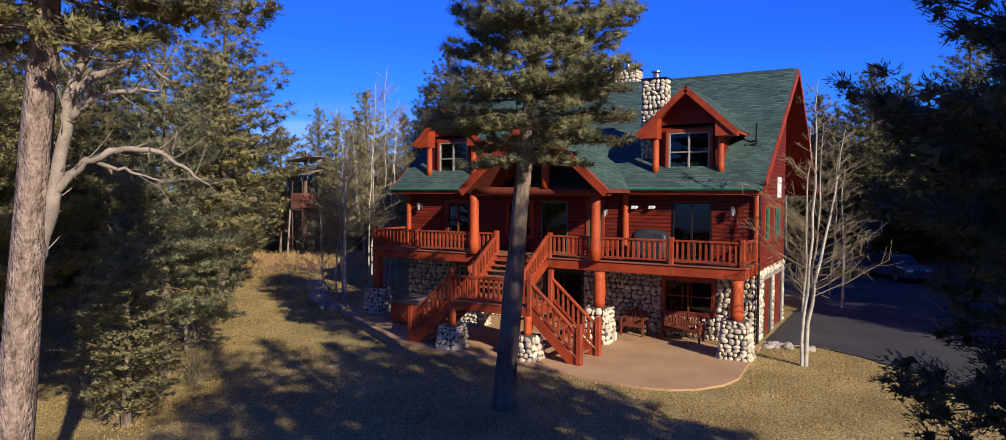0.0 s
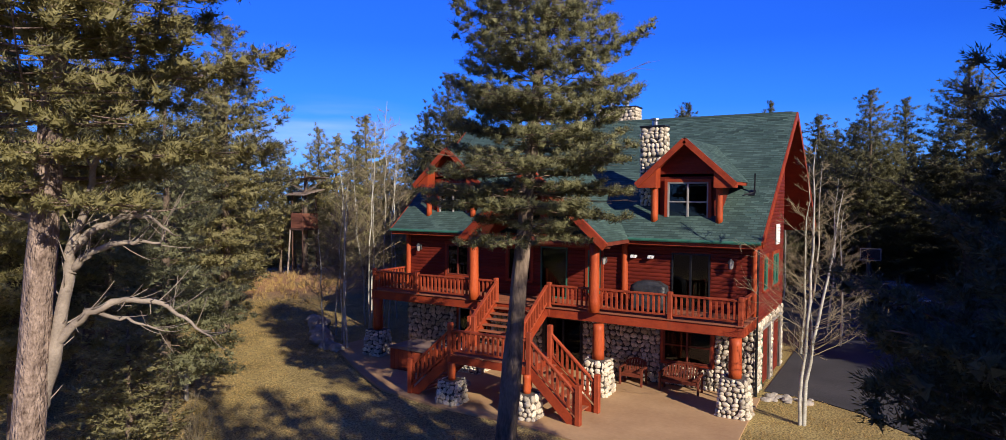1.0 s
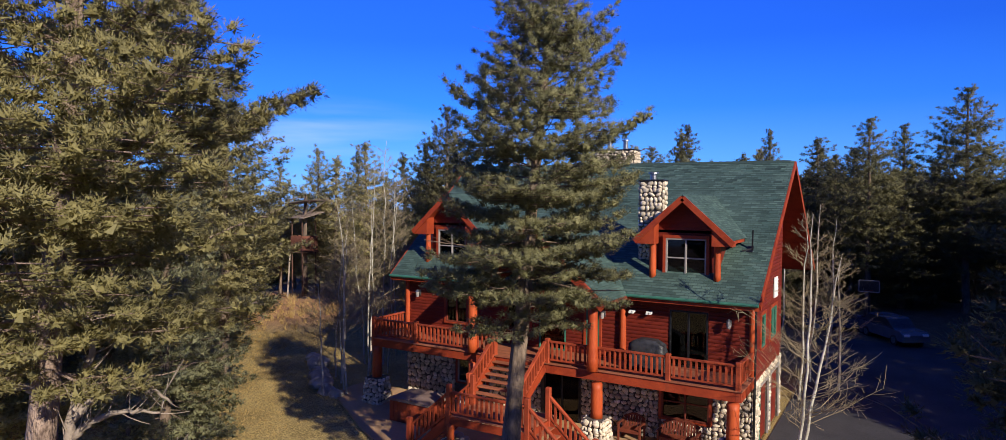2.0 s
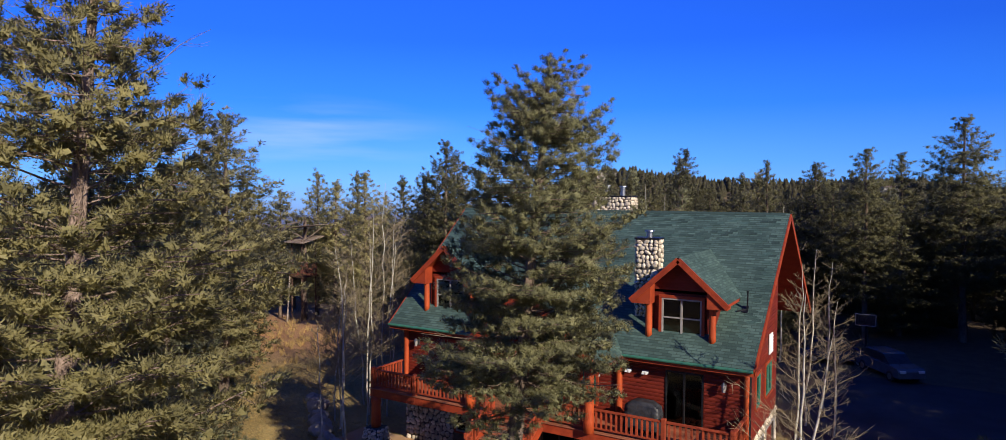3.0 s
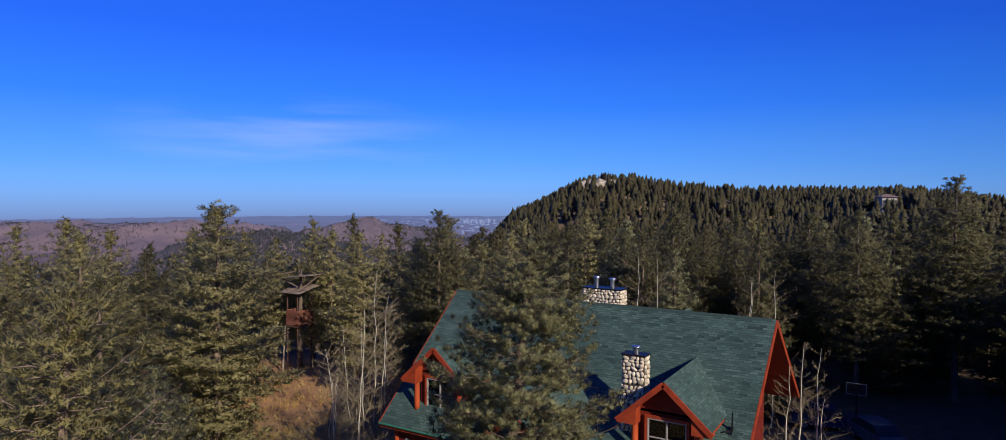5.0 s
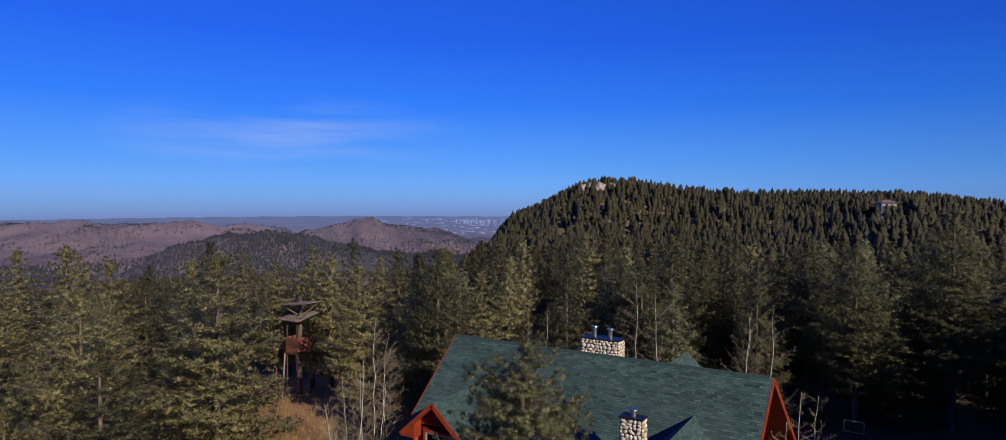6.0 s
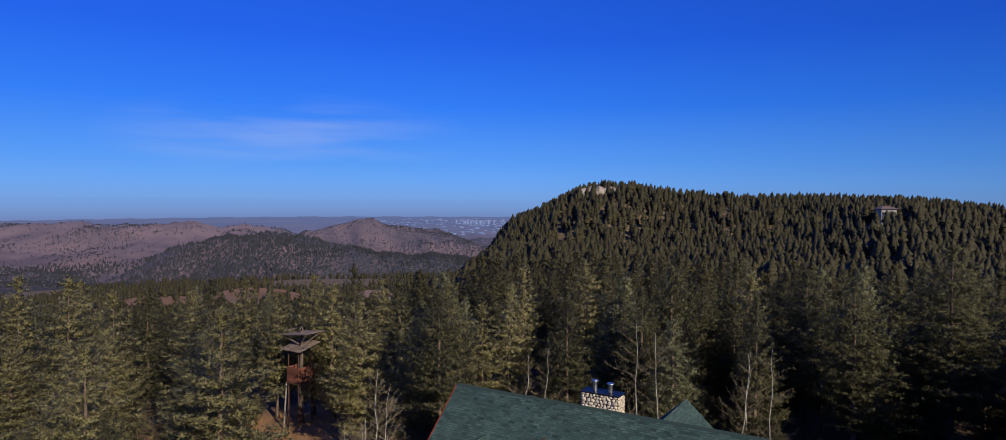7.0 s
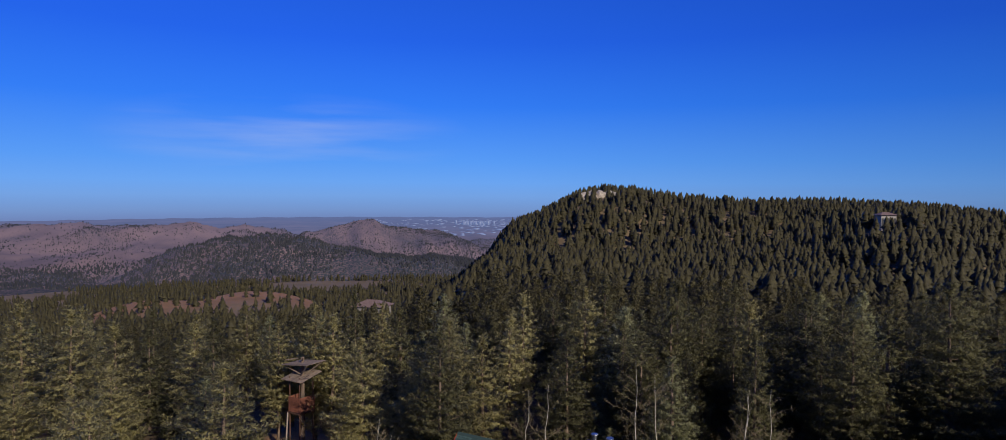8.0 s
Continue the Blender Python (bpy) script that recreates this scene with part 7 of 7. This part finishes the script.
# ---- dry grass on the lawn ----
def grass(n):
    """Short dry blades in tufts over the open lawn."""
    rng = np.random.RandomState(3)
    v = np.sqrt(rng.uniform(9.5 ** 2, 44 ** 2, n))
    u = v * np.tan(np.radians(rng.uniform(-37, 37, n)))
    x, y = place(u, v)
    off = (x > -20.5) & (x < -3.9) & (y > 17.2)
    off |= (x > -4.4) & (y > 25.4 - np.clip(x + 2.6, 0, 20) * 0.85)
    off |= (u < -14) & (v > 23) & (np.degrees(np.arctan2(u, v)) < -24)
    x, y = x[~off], y[~off]
    z = height(x, y)
    k = len(x)
    verts, tris = [], []
    for b in range(3):
        a = rng.uniform(0, 6.28, k)
        h = rng.uniform(0.03, 0.085, k)
        w = rng.uniform(0.010, 0.022, k)
        lean = rng.normal(0, 0.035, (k, 2))
        ox, oy = x + rng.normal(0, 0.03, k), y + rng.normal(0, 0.03, k)
        p = np.stack([np.stack([ox - np.cos(a) * w, oy - np.sin(a) * w, z - 0.01], 1), np.stack([ox + np.cos(a) * w, oy + np.sin(a) * w, z - 0.01], 1), np.stack([ox + lean[:, 0], oy + lean[:, 1], z + h], 1)], 1)
        verts.append(p.reshape(-1, 3))
        tris.append(np.arange(3 * k).reshape(-1, 3) + 3 * k * b)
    return tri_mesh("dry_grass", np.concatenate(verts), np.concatenate(tris), M_GRASS)


M_GRASS = foliage("dry_grass_blades", (0.15, 0.095, 0.032), (0.40, 0.285, 0.115))
tagged(new("dry_grass", grass(46000)), "short dry golden lawn grass", "grass", kind="stuff")


def tall_grass(n):
    """Tufts of long dry grass on the rise at the back of the yard."""
    rng = np.random.RandomState(9)
    cx = rng.normal(0, 1, (n, 2)) * (5.5, 5.0) + (-43.0, 35.5)
    heap = Heap()
    for x, y in cx:
        z = ground_z(x, y)
        for _ in range(12):
            a, lean = rng.uniform(0, 6.28), rng.normal(0, 0.16, 2)
            h, w = rng.uniform(0.25, 0.6), rng.uniform(0.012, 0.022)
            ox, oy = x + rng.normal(0, 0.07), y + rng.normal(0, 0.07)
            heap.add(np.array([(ox - math.cos(a) * w, oy - math.sin(a) * w, z - 0.02), (ox + math.cos(a) * w, oy + math.sin(a) * w, z - 0.02), (ox + lean[0], oy + lean[1], z + h)]), np.array([(0, 1, 2)]))
    return heap.mesh("tall_grass", M_GRASS)


tagged(new("tall_grass", tall_grass(420)), "tall tufts of dry golden grass", "grass", kind="stuff")
